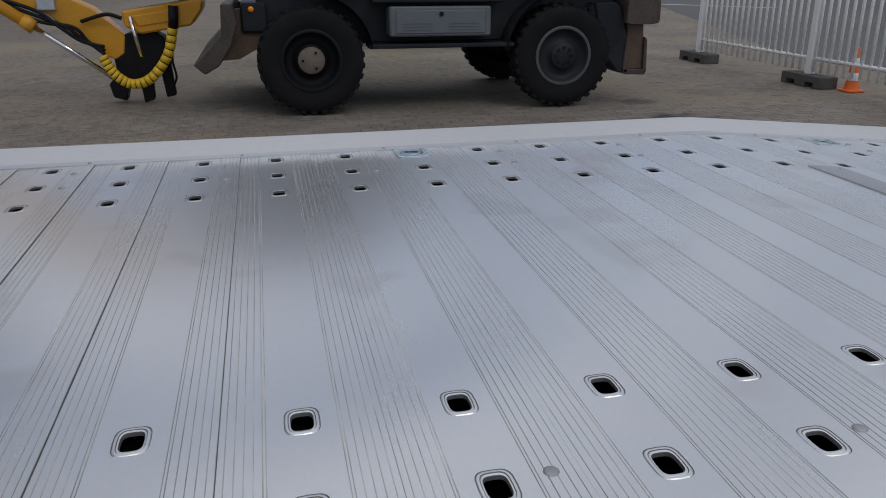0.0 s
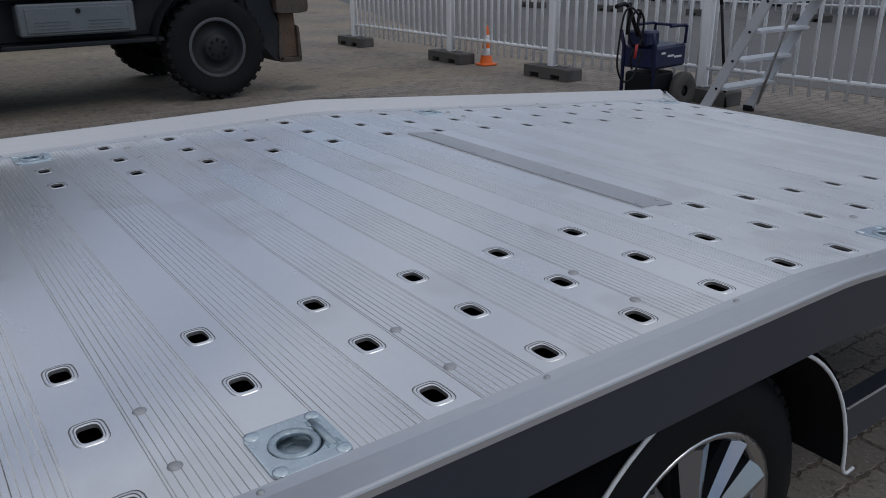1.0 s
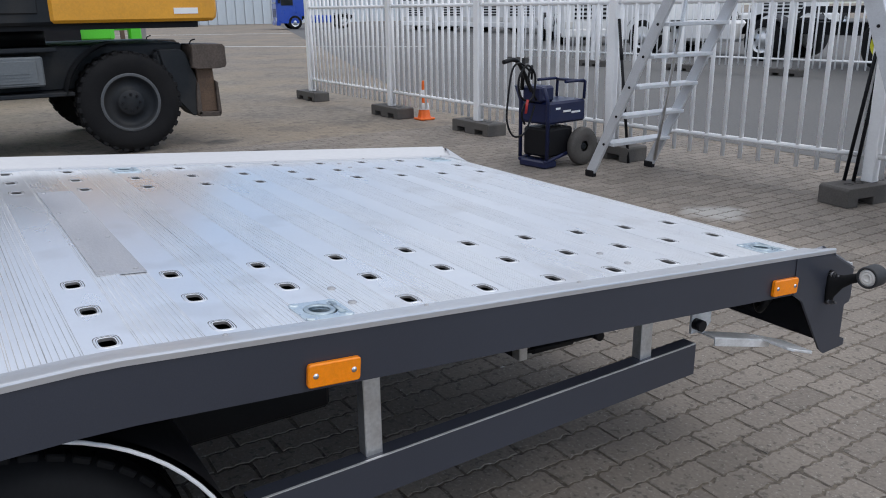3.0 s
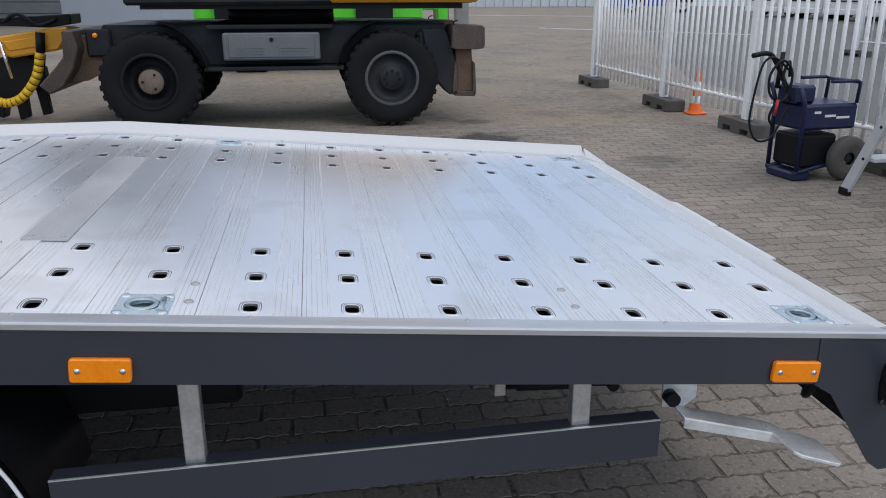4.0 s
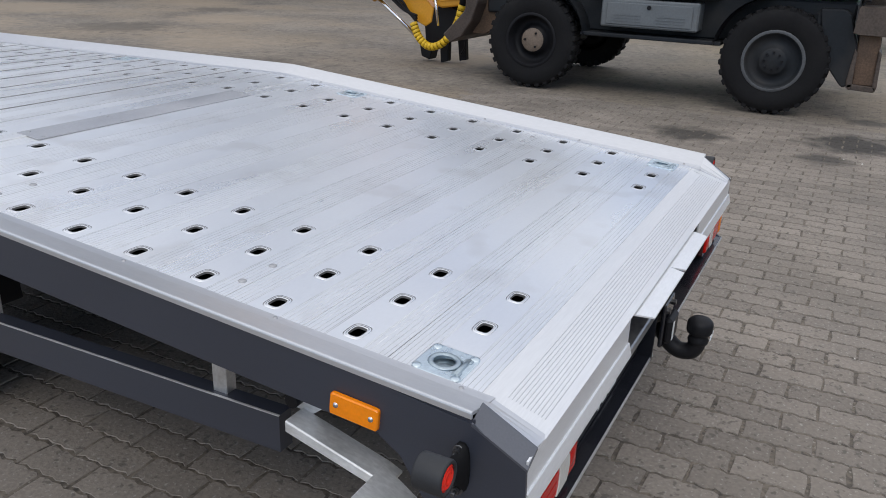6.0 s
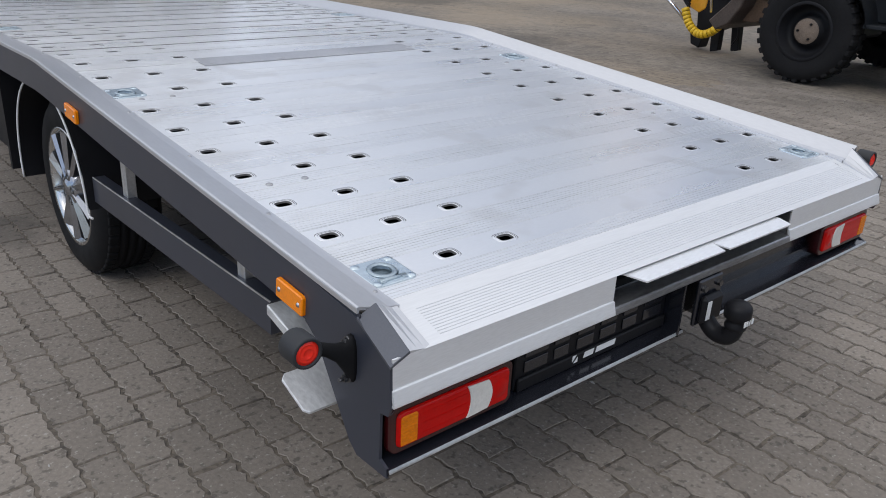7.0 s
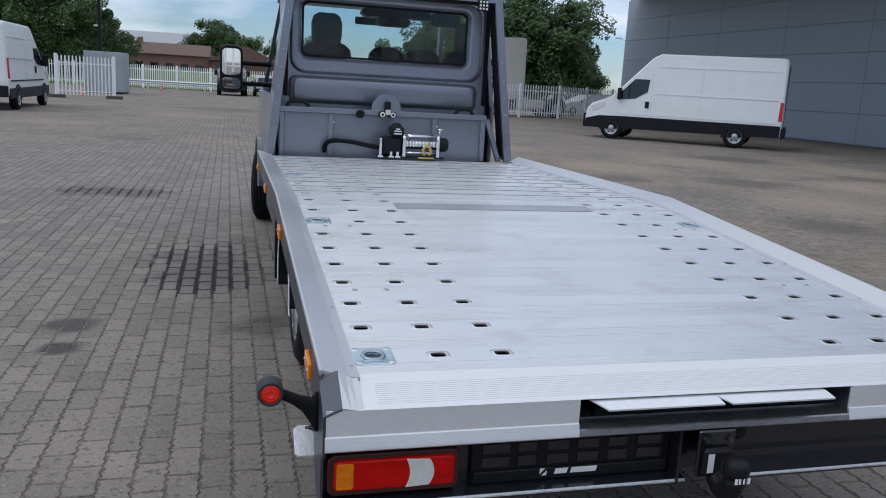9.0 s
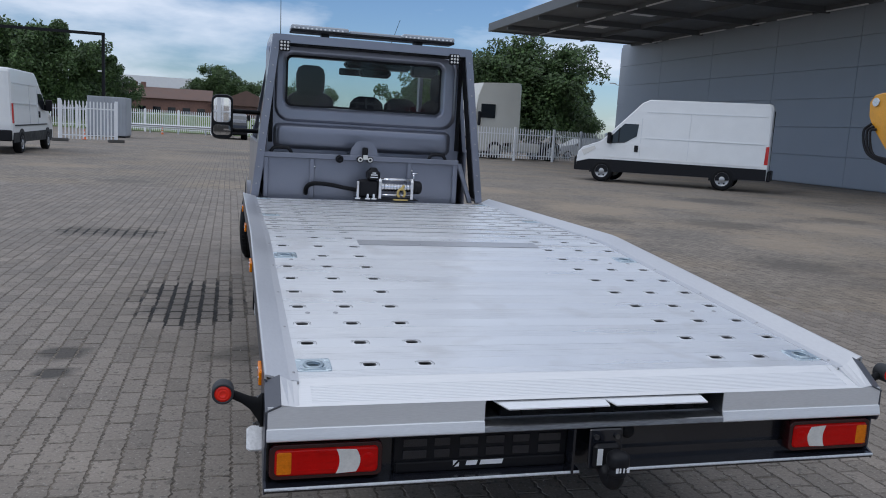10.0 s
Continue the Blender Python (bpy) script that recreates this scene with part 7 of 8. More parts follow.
fw, rw = Vector((11.73, 24.20, 0)), Vector((14.93, 21.62, 0))
d = (fw - rw).normalized()
side = Vector((d.y, -d.x, 0))
L_, wb_, fr_ = 6.5, (fw - rw).length, 0.98
org = rw - d * (L_ - wb_ - fr_) + side * 0.97
panel_van("white panel van with black lower cladding", Matrix.Translation(org) @ Matrix.Rotation(math.atan2(-d.x, d.y), 4, "Z"), L_, wb_, fr_, 2.95, WHITE, True)
panel_van("white high-roof panel van with body-coloured sides", pose(-8.55, 25.0, 0), 5.7, 3.75, 0.9, 2.62, WHITE, False)
panel_van("black panel van parked nose towards the yard", pose(-1.0, 62.0, 0, 0, 0, 180), 5.2, 3.4, 0.9, 1.95, BLACKGLOSS, False)

# ---- hall with a canopy ----
hall = thing("warehouse", "grey panelled warehouse with a dark flat canopy", "building", pose(0, 0, 0))
XW, YW0, YW1, HW_ = 24.5, 16.0, 48.8, 7.7
bm = bmesh.new()
box(bm, XW + 0.06, YW0, 0.0, XW + 14, YW1 - 0.05, 7.9)
core = part("wall", bm, GREYWALL, hall)
rows, cols = 6, 6
ph, pl = HW_ / rows, (YW1 - YW0) / cols
me = None
for i in range(rows):
    for j in range(cols):
        if me is None:
            bm = bmesh.new()
            box(bm, 0, 0.008, 0.010, 0.062, pl - 0.008, ph - 0.010, 0.006)
            o = part("wall_panel", bm, GREYWALL, core)
            me = o.data
        else:
            o = share("wall_panel", me, core)
        o.matrix_basis = Matrix.Translation((XW, YW0 + j * pl, i * ph + 0.02))
bm = bmesh.new()
box(bm, 14.6, YW0 - 4, 7.86, XW + 0.5, 47.0, 8.1)
box(bm, 14.4, YW0 - 4, 7.78, 14.6, 47.2, 8.28, 0.02)
box(bm, 14.6, 47.0, 7.78, XW + 0.5, 47.2, 8.28, 0.02)
canopy = part("canopy", bm, CANOPY, hall, "dark flat canopy")
for y in range(14, 47, 5):
    bm = bmesh.new()
    box(bm, 14.6, y, 7.60, XW, y + 0.12, 7.86)
    part("canopy_beam", bm, CANOPY, canopy)
for x in (17.2, 20.6, 24.2):
    bm = bmesh.new()
    box(bm, x, YW0 - 4, 7.66, x + 0.12, 47.0, 7.86)
    part("canopy_beam", bm, CANOPY, canopy)
    if x != 20.6:
        for k in range(9):
            bm = bmesh.new()
            box(bm, x - 0.10, 16.5 + k * 3.3, 7.60, x - 0.02, 18.9 + k * 3.3, 7.655)
            part("lamp_strip", bm, LAMPWHITE, canopy)
for k in range(5):
    bm = bmesh.new()
    box(bm, 18.4, 18.5 + k * 5.6, 7.84, 19.6, 19.3 + k * 5.6, 7.858)
    part("skylight", bm, LAMPWHITE, canopy)
bm = bmesh.new()
box(bm, XW - 0.05, 34.0, 0.02, XW - 0.006, 35.0, 2.1, 0.01)
part("service_door", bm, GREYWALL, hall)

# ---- parked cars before the far fence ----
def small_car(label, m, paint):
    """A parked hatchback, tail at y = 0, nose towards +y."""
    v = thing("car", label, "car", m, "parked cars")
    prof = [(0.05, 0.32), (0.0, 0.55), (0.02, 0.92), (0.30, 1.36), (0.75, 1.47), (2.0, 1.45), (2.9, 1.02), (3.9, 0.86), (4.12, 0.62), (4.1, 0.34)]
    bm = bmesh.new()
    loft(bm, [[(x * (1.0 if z < 0.95 else 1.0 - 0.3 * (z - 0.95)), 2.05 + (y - 2.05) * k, z) for y, z in prof] for x, k in ((-0.88, 0.95), (-0.78, 1.0), (0.78, 1.0), (0.88, 0.95))])
    body = part("car_body", bm, paint, v)
    bm = bmesh.new()
    loft(bm, [[(-0.66, 0.02, 0.98), (0.66, 0.02, 0.98), (0.66, 0.06, 0.98), (-0.66, 0.06, 0.98)], [(-0.58, 0.255, 1.34), (0.58, 0.255, 1.34), (0.58, 0.30, 1.34), (-0.58, 0.30, 1.34)]])
    part("rear_window", bm, DARKGLASS, body)
    bm = bmesh.new()
    box(bm, -0.84, -0.06, 0.30, 0.84, 0.06, 0.56, 0.03)
    part("rear_bumper", bm, BLACK, v)
    bm = bmesh.new()
    box(bm, -0.6, -0.075, 0.40, 0.6, -0.055, 0.46)
    part("bumper_trim", bm, GALV, v)
    for s in (-1, 1):
        bm = bmesh.new()
        box(bm, min(s * 0.55, s * 0.80), -0.012, 0.74, max(s * 0.55, s * 0.80), 0.03, 0.90, 0.01)
        part("tail_light", bm, DARKRED, v)
        bm = bmesh.new()
        box(bm, min(s * 0.88, s * 1.02), 2.65, 0.95, max(s * 0.88, s * 1.02), 2.75, 1.08, 0.02)
        part("door_mirror", bm, BLACK, v)
        for y in (0.75, 3.3):
            road_wheel(v, s * 0.885, y, s, 0.31, 0.2, WHEELSILVER)


small_car("black hatchback parked before the guard rail", pose(-1.07, 57.4, 0), BLACKGLOSS)
small_car("light grey hatchback parked before the guard rail", pose(1.45, 59.4, 0), WHEELSILVER)

# ---- fences and gate at the far end ----
def palisade(x0, y0, x1, y1, h, n, label, posts=3, foot=False):
    f = thing("palisade_fence", label, "fence", Matrix.Translation((x0, y0, 0)) @ Matrix.Rotation(math.atan2(y1 - y0, x1 - x0), 4, "Z"), "far fences")
    L = math.hypot(x1 - x0, y1 - y0)
    for z in (0.3, h - 0.35):
        bm = bmesh.new()
        box(bm, 0, -0.02, z - 0.025, L, 0.02, z + 0.025)
        part("fence_rail", bm, WHITEFENCE, f)
    me = None
    for k in range(n):
        if me is None:
            bm = bmesh.new()
            prism(bm, [(-0.03, 0.12), (0.03, 0.12), (0.03, h - 0.06), (0.0, h), (-0.03, h - 0.06)], "y", -0.035, -0.022)
            ob = part("pale", bm, WHITEFENCE, f)
            me = ob.data
            ob.matrix_basis = Matrix.Translation((L * (k + 0.5) / n, 0, 0))
        else:
            share("pale", me, f, Matrix.Translation((L * (k + 0.5) / n, 0, 0)))
    for k in range(posts):
        bm = bmesh.new()
        x = L * k / max(1, posts - 1)
        box(bm, x - 0.06, -0.05, 0, x + 0.06, 0.05, h + 0.05)
        part("fence_post", bm, WHITEFENCE, f)
        if foot:
            bm = bmesh.new()
            box(bm, x - 0.35, -0.15, 0, x + 0.35, 0.15, 0.14, 0.01)
            part("foot", bm, FOOTBLOCK, f)
    return f


palisade(-8.75, 38.3, -6.45, 39.35, 1.9, 16, "white mobile palisade gate on feet", 2, True)
palisade(-10.6, 69.0, -0.0, 67.0, 1.85, 64, "white palisade fence along a grass verge", 5)
palisade(0.0, 67.0, 9.0, 66.0, 1.85, 50, "white palisade fence along a grass verge", 5)
palisade(-24.0, 71.0, -10.6, 69.0, 1.85, 70, "white palisade fence along a grass verge", 6)
palisade(9.5, 40.6, 17.2, 42.0, 1.85, 46, "white palisade fence before parked trucks", 4)
palisade(17.2, 42.0, 24.2, 46.0, 1.85, 48, "white palisade fence before parked trucks", 4)

guard = thing("guard_rail", "galvanised guard rail before the far fence", "guard rail", pose(0, 0, 0))
bm = bmesh.new()
prism(bm, [(65.0, 0.42), (64.94, 0.46), (65.0, 0.53), (64.94, 0.62), (65.0, 0.70), (65.03, 0.70), (65.03, 0.42)], "x", -9.5, 8.0)
part("beam", bm, GALV, guard)
for k in range(9):
    bm = bmesh.new()
    box(bm, -9.4 + 2.1 * k, 65.03, 0, -9.3 + 2.1 * k, 65.12, 0.68)
    part("post", bm, GALV, guard)

bm = bmesh.new()
bmesh.ops.create_grid(bm, x_segments=40, y_segments=10, size=1)
for v in bm.verts:
    v.co = Vector((-10 + v.co.x * 24, 77.5 + v.co.y * 8, 0.02 + (v.co.y + 1) * 0.8 + 0.12 * noise.noise(v.co * 5)))
tagged(part("grass_verge", bm, GRASS), "rough green grass verge behind the far fence", "grass", kind="stuff")

hut = thing("site_container", "grey corrugated site container", "container", pose(-8.0, 47.6, 0))
bm = bmesh.new()
box(bm, -1.05, 0, 0.1, 1.05, 2.4, 2.3, 0.02)
part("container_body", bm, CONTAINER, hut)
me = None
for k in range(13):
    m = Matrix.Translation((-0.98 + 0.163 * k, -0.02, 0))
    if me is None:
        bm = bmesh.new()
        box(bm, -0.03, 0, 0.15, 0.03, 0.022, 2.25, 0.008)
        o = part("corrugation", bm, CONTAINER, hut)
        o.matrix_basis, me = m, o.data
    else:
        share("corrugation", me, hut, m)
bm = bmesh.new()
box(bm, -1.0, 0.05, 0.0, 1.0, 2.3, 0.1)
part("skid", bm, BLACK, hut)

for x, y in ((-8.3, 42.0), (-6.1, 62.0)):
    copy_thing(cone, pose(x, y, 0))

brick = thing("low_brick_building", "low brown brick building with tiled roof", "building", pose(0, 0, 0))
bm = bmesh.new()
box(bm, -13.2, 92, 0, 4.0, 100, 3.3)
part("wall", bm, BRICKRED, brick)
bm = bmesh.new()
prism(bm, [(91.7, 3.2), (96, 4.5), (100.3, 3.2)], "x", -13.4, -3.2)
part("roof", bm, ROOFTILE, brick)
bm = bmesh.new()
prism(bm, [(-3.4, 2.9), (0.5, 4.6), (4.4, 2.9)], "y", 90.5, 100)
box(bm, -3.0, 90.8, 0, 4.0, 92, 3.0)
part("gable", bm, ROOFTILE, brick)
for k in range(6):
    bm = bmesh.new()
    box(bm, -12.5 + k * 1.55, 91.93, 1.2, -11.7 + k * 1.55, 92.0, 2.3)
    part("window", bm, DARKGLASS, brick)
for x in (-11.9, -11.0):
    bm = bmesh.new()
    box(bm, x, 95.5, 4.2, x + 0.5, 96.2, 5.0)
    part("chimney", bm, BRICKRED, brick)
shed = thing("white_shed", "long white industrial shed in the distance", "building", pose(0, 0, 0))
bm = bmesh.new()
box(bm, -26, 150, 0, -8.0, 165, 8.0)
part("wall", bm, WHITE, shed)

gate = thing("height_barrier", "black steel portal over the yard entrance", "barrier", pose(0, 0, 0))
bm = bmesh.new()
box(bm, -10.02, 59.9, 0, -9.82, 60.1, 6.85)
part("upright", bm, BLACK, gate)
bm = bmesh.new()
box(bm, -20.2, 59.9, 0, -20.0, 60.1, 6.85)
part("upright", bm, BLACK, gate)
bm = bmesh.new()
box(bm, -20.2, 59.88, 6.72, -9.82, 60.08, 6.92)
part("crossbar", bm, BLACK, gate)
bm = bmesh.new()
box(bm, -10.25, 59.7, 4.2, -10.0, 59.85, 4.3)
part("camera_box", bm, WHITE, gate)
post = thing("street_lamp", "slim grey street lamp", "lamp", pose(34.0, 66.0, 0))
bm = bmesh.new()
cyl(bm, (0, 0, 0), (0, 0, 6.2), 0.07, 0.04)
part("pole", bm, GALV, post)
bm = bmesh.new()
cyl(bm, (0, 0, 6.2), (-1.2, 0, 6.6), 0.04, 0.03)
box(bm, -1.7, -0.1, 6.58, -1.1, 0.1, 6.68, 0.02)
part("lamp_head", bm, GALV, post)

# ---- trees ----
def tree(label, x, y, h, spread, seed, n=2600, low=0.16):
    rnd = random.Random(seed)
    t = thing("tree", label, "tree", pose(x, y, 0), "trees")
    bm = bmesh.new()
    top = Vector((rnd.uniform(-0.3, 0.3), 0, h * 0.62))
    cyl(bm, (0, 0, 0), top, 0.035 * h, 0.014 * h, 9)
    limbs = []
    for k in range(9):
        a = rnd.uniform(0, 6.28)
        p = top * rnd.uniform(0.35, 1.0)
        q = p + Vector((math.cos(a) * spread * rnd.uniform(0.4, 0.8), math.sin(a) * spread * rnd.uniform(0.4, 0.8), h * rnd.uniform(0.10, 0.30)))
        cyl(bm, p, q, 0.012 * h, 0.004 * h, 6)
        limbs.append(q)
    part("trunk", bm, BARK, t)
    clumps = []
    for q in limbs + [top * 1.35]:
        for k in range(9):
            c = q + Vector((rnd.gauss(0, spread * 0.26), rnd.gauss(0, spread * 0.26), rnd.gauss(0, h * 0.10)))
            c.z = max(c.z, h * low)
            c.z = min(c.z, h * 0.97)
            clumps.append((c, rnd.uniform(0.06, 0.13) * h))
    for k in range(14):
        a = rnd.uniform(0, 6.28)
        r = spread * rnd.uniform(0.3, 0.95)
        clumps.append((Vector((r * math.cos(a), r * math.sin(a), h * rnd.uniform(low, 0.5))), rnd.uniform(0.10, 0.17) * h))
    verts, faces = [], []
    for i in range(n):
        c, r = rnd.choice(clumps)
        dv = Vector((rnd.gauss(0, 1), rnd.gauss(0, 1), rnd.gauss(0, 0.8))).normalized() * r * rnd.random() ** 0.3
        p = c + dv
        s = h * rnd.uniform(0.009, 0.017)
        u = Vector((rnd.gauss(0, 1), rnd.gauss(0, 1), rnd.gauss(0, 1))).normalized()
        w = u.orthogonal().normalized()
        b = len(verts)
        verts += [p - u * s * 1.4, p + w * s * 0.8 + u.cross(w) * s * 0.3, p + u * s * 1.4, p - w * s * 0.8 + u.cross(w) * s * 0.3]
        faces += [(b, b + 1, b + 2), (b, b + 2, b + 3)]
    me = bpy.data.meshes.new("crown")
    me.from_pydata([tuple(v) for v in verts], [], faces)
    me.materials.append(LEAF)
    ob = new("crown", me)
    ob.parent = t
    return t


G_ = "leafy green deciduous tree in full summer crown"
for i, (x, y, h, sp) in enumerate(((-24, 78, 9.4, 3.4), (-20.0, 76, 8.8, 2.8), (-16.4, 77, 8.8, 2.8), (-13.2, 76, 7.2, 2.4), (-11.6, 79, 6.0, 2.0), (-29, 76, 9.8, 4),
                                   (-5.6, 112, 6.2, 2.2), (-2.6, 113, 8.0, 2.8), (1.4, 112, 6.4, 2.4), (5.5, 114, 6.4, 3.0), (10, 112, 7.0, 3.2),
                                   (19.2, 63, 7.6, 3.0), (22.2, 64, 9.7, 3.6), (25.8, 63, 9.2, 3.2), (28.2, 64, 5.6, 1.8), (16, 66, 8.0, 3.0))):
    tree(G_, x, y, h, sp, 10 + i, 22000 if h > 7 else 14000, 0.14)

# ---- trucks ----
def tractor(label, m, paint, group="parked trucks", hubs=None, H=3.75, D=2.25):
    """A tractor unit, nose towards +y, front at y = 0."""
    v = thing("truck_tractor", label, "truck", m, group)
    bm = bmesh.new()
    prof = [(0.0, 0.45), (0.02, H - 1.75), (-0.14, H - 0.75), (-0.42, H), (0.22 - D, H + 0.12), (0.05 - D, H + 0.06), (-D, H - 0.12), (-D, 1.0), (-1.9, 0.95), (-1.85, 0.45)]
    loft(bm, [[(x * (1 if z < 2.6 else 0.95), y * k - (1 - k) * 1.1, z) for y, z in prof] for x, k in ((-1.24, 0.96), (-1.16, 1.0), (1.16, 1.0), (1.24, 0.96))])
    body = part("truck_cab", bm, paint, v)
    bm = bmesh.new()
    loft(bm, [[(-1.08, 0.035, H - 1.85), (1.08, 0.035, H - 1.85), (1.08, -0.02, H - 1.85), (-1.08, -0.02, H - 1.85)], [(-1.0, -0.13, H - 0.85), (1.0, -0.13, H - 0.85), (1.0, -0.20, H - 0.85), (-1.0, -0.20, H - 0.85)]])
    part("windscreen", bm, DARKGLASS, body)
    for s in (-1, 1):
        bm = bmesh.new()
        box(bm, min(s * 1.22, s * 1.255), -1.25, H - 2.0, max(s * 1.22, s * 1.255), -0.35, H - 1.2, 0.01)
        part("side_window", bm, DARKGLASS, body)
        bm = bmesh.new()
        box(bm, min(s * 1.26, s * 1.46), -0.28, 1.9, max(s * 1.26, s * 1.46), -0.14, 2.7, 0.04)
        part("door_mirror", bm, BLACK, v)
        bm = bmesh.new()
        box(bm, min(s * 0.8, s * 1.15), 0.0, 0.62, max(s * 0.8, s * 1.15), 0.04, 0.86, 0.01)
        part("head_light", bm, CLEAR, v)
    bm = bmesh.new()
    for k in range(4):
        box(bm, -0.8, 0.01, 0.95 + 0.15 * k, 0.8, 0.035, 1.03 + 0.15 * k)
    part("grille", bm, BLACK, body)
    bm = bmesh.new()
    box(bm, -1.24, -0.25, 0.3, 1.24, 0.05, 0.6, 0.04)
    part("front_bumper", bm, paint, v)
    bm = bmesh.new()
    for x in (-0.45, 0.35):
        box(bm, x, -6.0, 0.75, x + 0.1, -0.5, 1.0)
    part("truck_chassis", bm, CHASSIS, v)
    for s in (-1, 1):
        bm = bmesh.new()
        box(bm, min(s * 0.6, s * 1.2), -4.3, 0.45, max(s * 0.6, s * 1.2), -2.5, 1.0, 0.08)
        part("fuel_tank", bm, GALV if hubs else paint, v)
        for y in (-1.35, -5.1):
            road_wheel(v, s * 1.24, y, s, 0.52, 0.32 if y > -3 else 0.6, hubs or GALV)
            bm = bmesh.new()
            arc = [(y + 0.62 * math.cos(radians(a)), 0.55 + 0.62 * math.sin(radians(a))) for a in range(10, 171, 16)]
            loft(bm, [[(s * 0.7, p[0], p[1]) for p in arc], [(s * 1.25, p[0], p[1]) for p in arc]], closed=False)
            part("fender", bm, BLACK, v)
    return v


CREAM = mat("cream_truck_paint", (0.66, 0.64, 0.57), 0.35, 0.0, var=0.05, scale=1, fine=30, bump=0.02, coat=0.3)
tractor("cream white truck tractor with a high roof cab", pose(12.4, 43.9, 0, 0, 0, 95), CREAM, H=4.35, D=2.9)
small_car("white car parked behind the palisade fence", pose(24.6, 50.6, 0, 0, 0, 96), WHITE)
small_car("silver car parked behind the palisade fence", pose(30.0, 52.0, 0, 0, 0, 96), WHEELSILVER)

# ---- yard beyond the bar fence ----
bar_fence("white painted steel bar fence further across the yard", [(15.0 - 2.38 * i, -11.22 - 0.43 * i) for i in range(5)], (17,))
tractor("bright blue truck tractor parked across the yard", pose(58.2, -21.3, 0, 0, 0, -14), BLUE)
tractor("bright blue truck tractor parked across the yard", pose(27.5, -24.0, 0, 0, 0, 20), BLUE)
for i, (x, y) in enumerate(((33.0, -25.5), (37.0, -26.0), (41.0, -26.2), (45.0, -26.0), (23.0, -27.5), (19.0, -28))):
    tractor("white truck tractor in a row of parked trucks", pose(x, y, 0, 0, 0, 18), WHITE)
LIME = mat("yellow_wheel_paint", (0.62, 0.60, 0.03), 0.45, 0.0, var=0.15, scale=8, fine=60, bump=0.1)
SILVER = mat("brushed_tank", (0.62, 0.63, 0.64), 0.35, 0.7, var=0.1, scale=4, fine=60, bump=0.05)


def tanker(label, m, tint):
    """A long special truck seen from its side: nose towards -x, wheels with bright rims, tanks and lockers between them."""
    v = thing("special_truck", label, "truck", m, "parked trucks")
    for y in (0.0, -2.1):
        for x in (0.0, 3.95):
            h = thing("wheel", "", "", Matrix.Translation((x, y, 0)))
            h.parent = v
            sg = 1 if y == 0 else -1
            bm = bmesh.new()
            lathe(bm, [(0.31, -0.02 * sg), (0.34, 0.02 * sg), (0.48, 0.03 * sg), (0.55, -0.01 * sg), (0.56, -0.06 * sg), (0.56, -0.28 * sg), (0.50, -0.32 * sg), (0.31, -0.32 * sg)], (0, 0, 0.56), (0, 1, 0), 36)
            part("tyre", bm, RUBBER, h)
            bm = bmesh.new()
            dish = -0.04 if x == 0 else -0.16
            lathe(bm, [(0.30, 0.015 * sg), (0.285, 0.0), (0.265, dish * sg), (0.15, dish * 1.3 * sg)], (0, 0, 0.56), (0, 1, 0), 30)
            rim = part("rim", bm, LIME, h, "bright yellow wheel rim")
            bm = bmesh.new()
            lathe(bm, [(0.152, (dish * 1.3 - 0.01) * sg), (0.13, (dish * 1.3 + 0.03) * sg), (0.09, (dish * 1.3 + 0.08) * sg), (0, (dish * 1.3 + 0.085) * sg)], (0, 0, 0.56), (0, 1, 0), 24)
            part("hub", bm, DARKGREY, h)
            for k in range(10):
                a = 2 * math.pi * k / 10
                bm = bmesh.new()
                cyl(bm, (0.212 * math.cos(a), (dish * 1.12 + 0.002) * sg, 0.56 + 0.212 * math.sin(a)), (0.212 * math.cos(a), (dish * 1.12 + 0.012) * sg, 0.56 + 0.212 * math.sin(a)), 0.034, n=8)
                part("rim_hole", bm, BLACK, rim)
        bm = bmesh.new()
        y0, y1 = (-0.55, 0.06) if y == 0 else (-2.16, -1.6)
        arc = [(0.78 * math.cos(radians(a)), 0.56 + 0.78 * math.sin(radians(a))) for a in range(0, 181, 15)]
        prism(bm, arc + [(p[0] * 0.80, 0.56 + (p[1] - 0.56) * 0.80) for p in arc[::-1]], "y", y0, y1)
        prism(bm, [(0.62, 0.40), (0.80, 0.40), (1.02, 1.10), (0.86, 1.34), (0.45, 1.38), (0.60, 1.0)], "y", y0, y1)
        part("front_fender", bm, BLACK, v, "black rounded front fender")
        bm = bmesh.new()
        prism(bm, [(3.25, 1.20), (3.4, 1.34), (6.0, 1.34), (6.1, 1.20)], "y", y0, y1)
        part("rear_fender", bm, BLACK, v)
    bm = bmesh.new()
    prism(bm, [(-1.55, 0.50), (-1.60, 1.15), (-1.45, 2.0), (-1.1, 2.95), (0.55, 3.0), (0.62, 1.36), (-0.62, 1.40), (-0.82, 0.95), (-0.85, 0.50)], "y", -2.2, 0.10, bev=0.04)
    cab_ = part("truck_cab", bm, tint, v)
    bm = bmesh.new()
    box(bm, -0.95, 0.095, 1.85, 0.15, 0.112, 2.55, 0.01)
    part("side_window", bm, DARKGLASS, cab_)
    bm = bmesh.new()
    box(bm, -1.68, -2.2, 0.42, -1.35, 0.10, 0.80, 0.05)
    part("front_bumper", bm, BLACK, v)
    bm = bmesh.new()
    box(bm, 0.4, -1.5, 0.70, 6.6, -0.6, 0.98)
    part("truck_chassis", bm, CHASSIS, v)
    bm = bmesh.new()
    lathe(bm, [(0, 0.0), (0.22, 0.02), (0.27, 0.07), (0.27, 1.15), (0.22, 1.20), (0, 1.22)], (1.02, -0.28, 1.13), (1, 0, 0), 24)
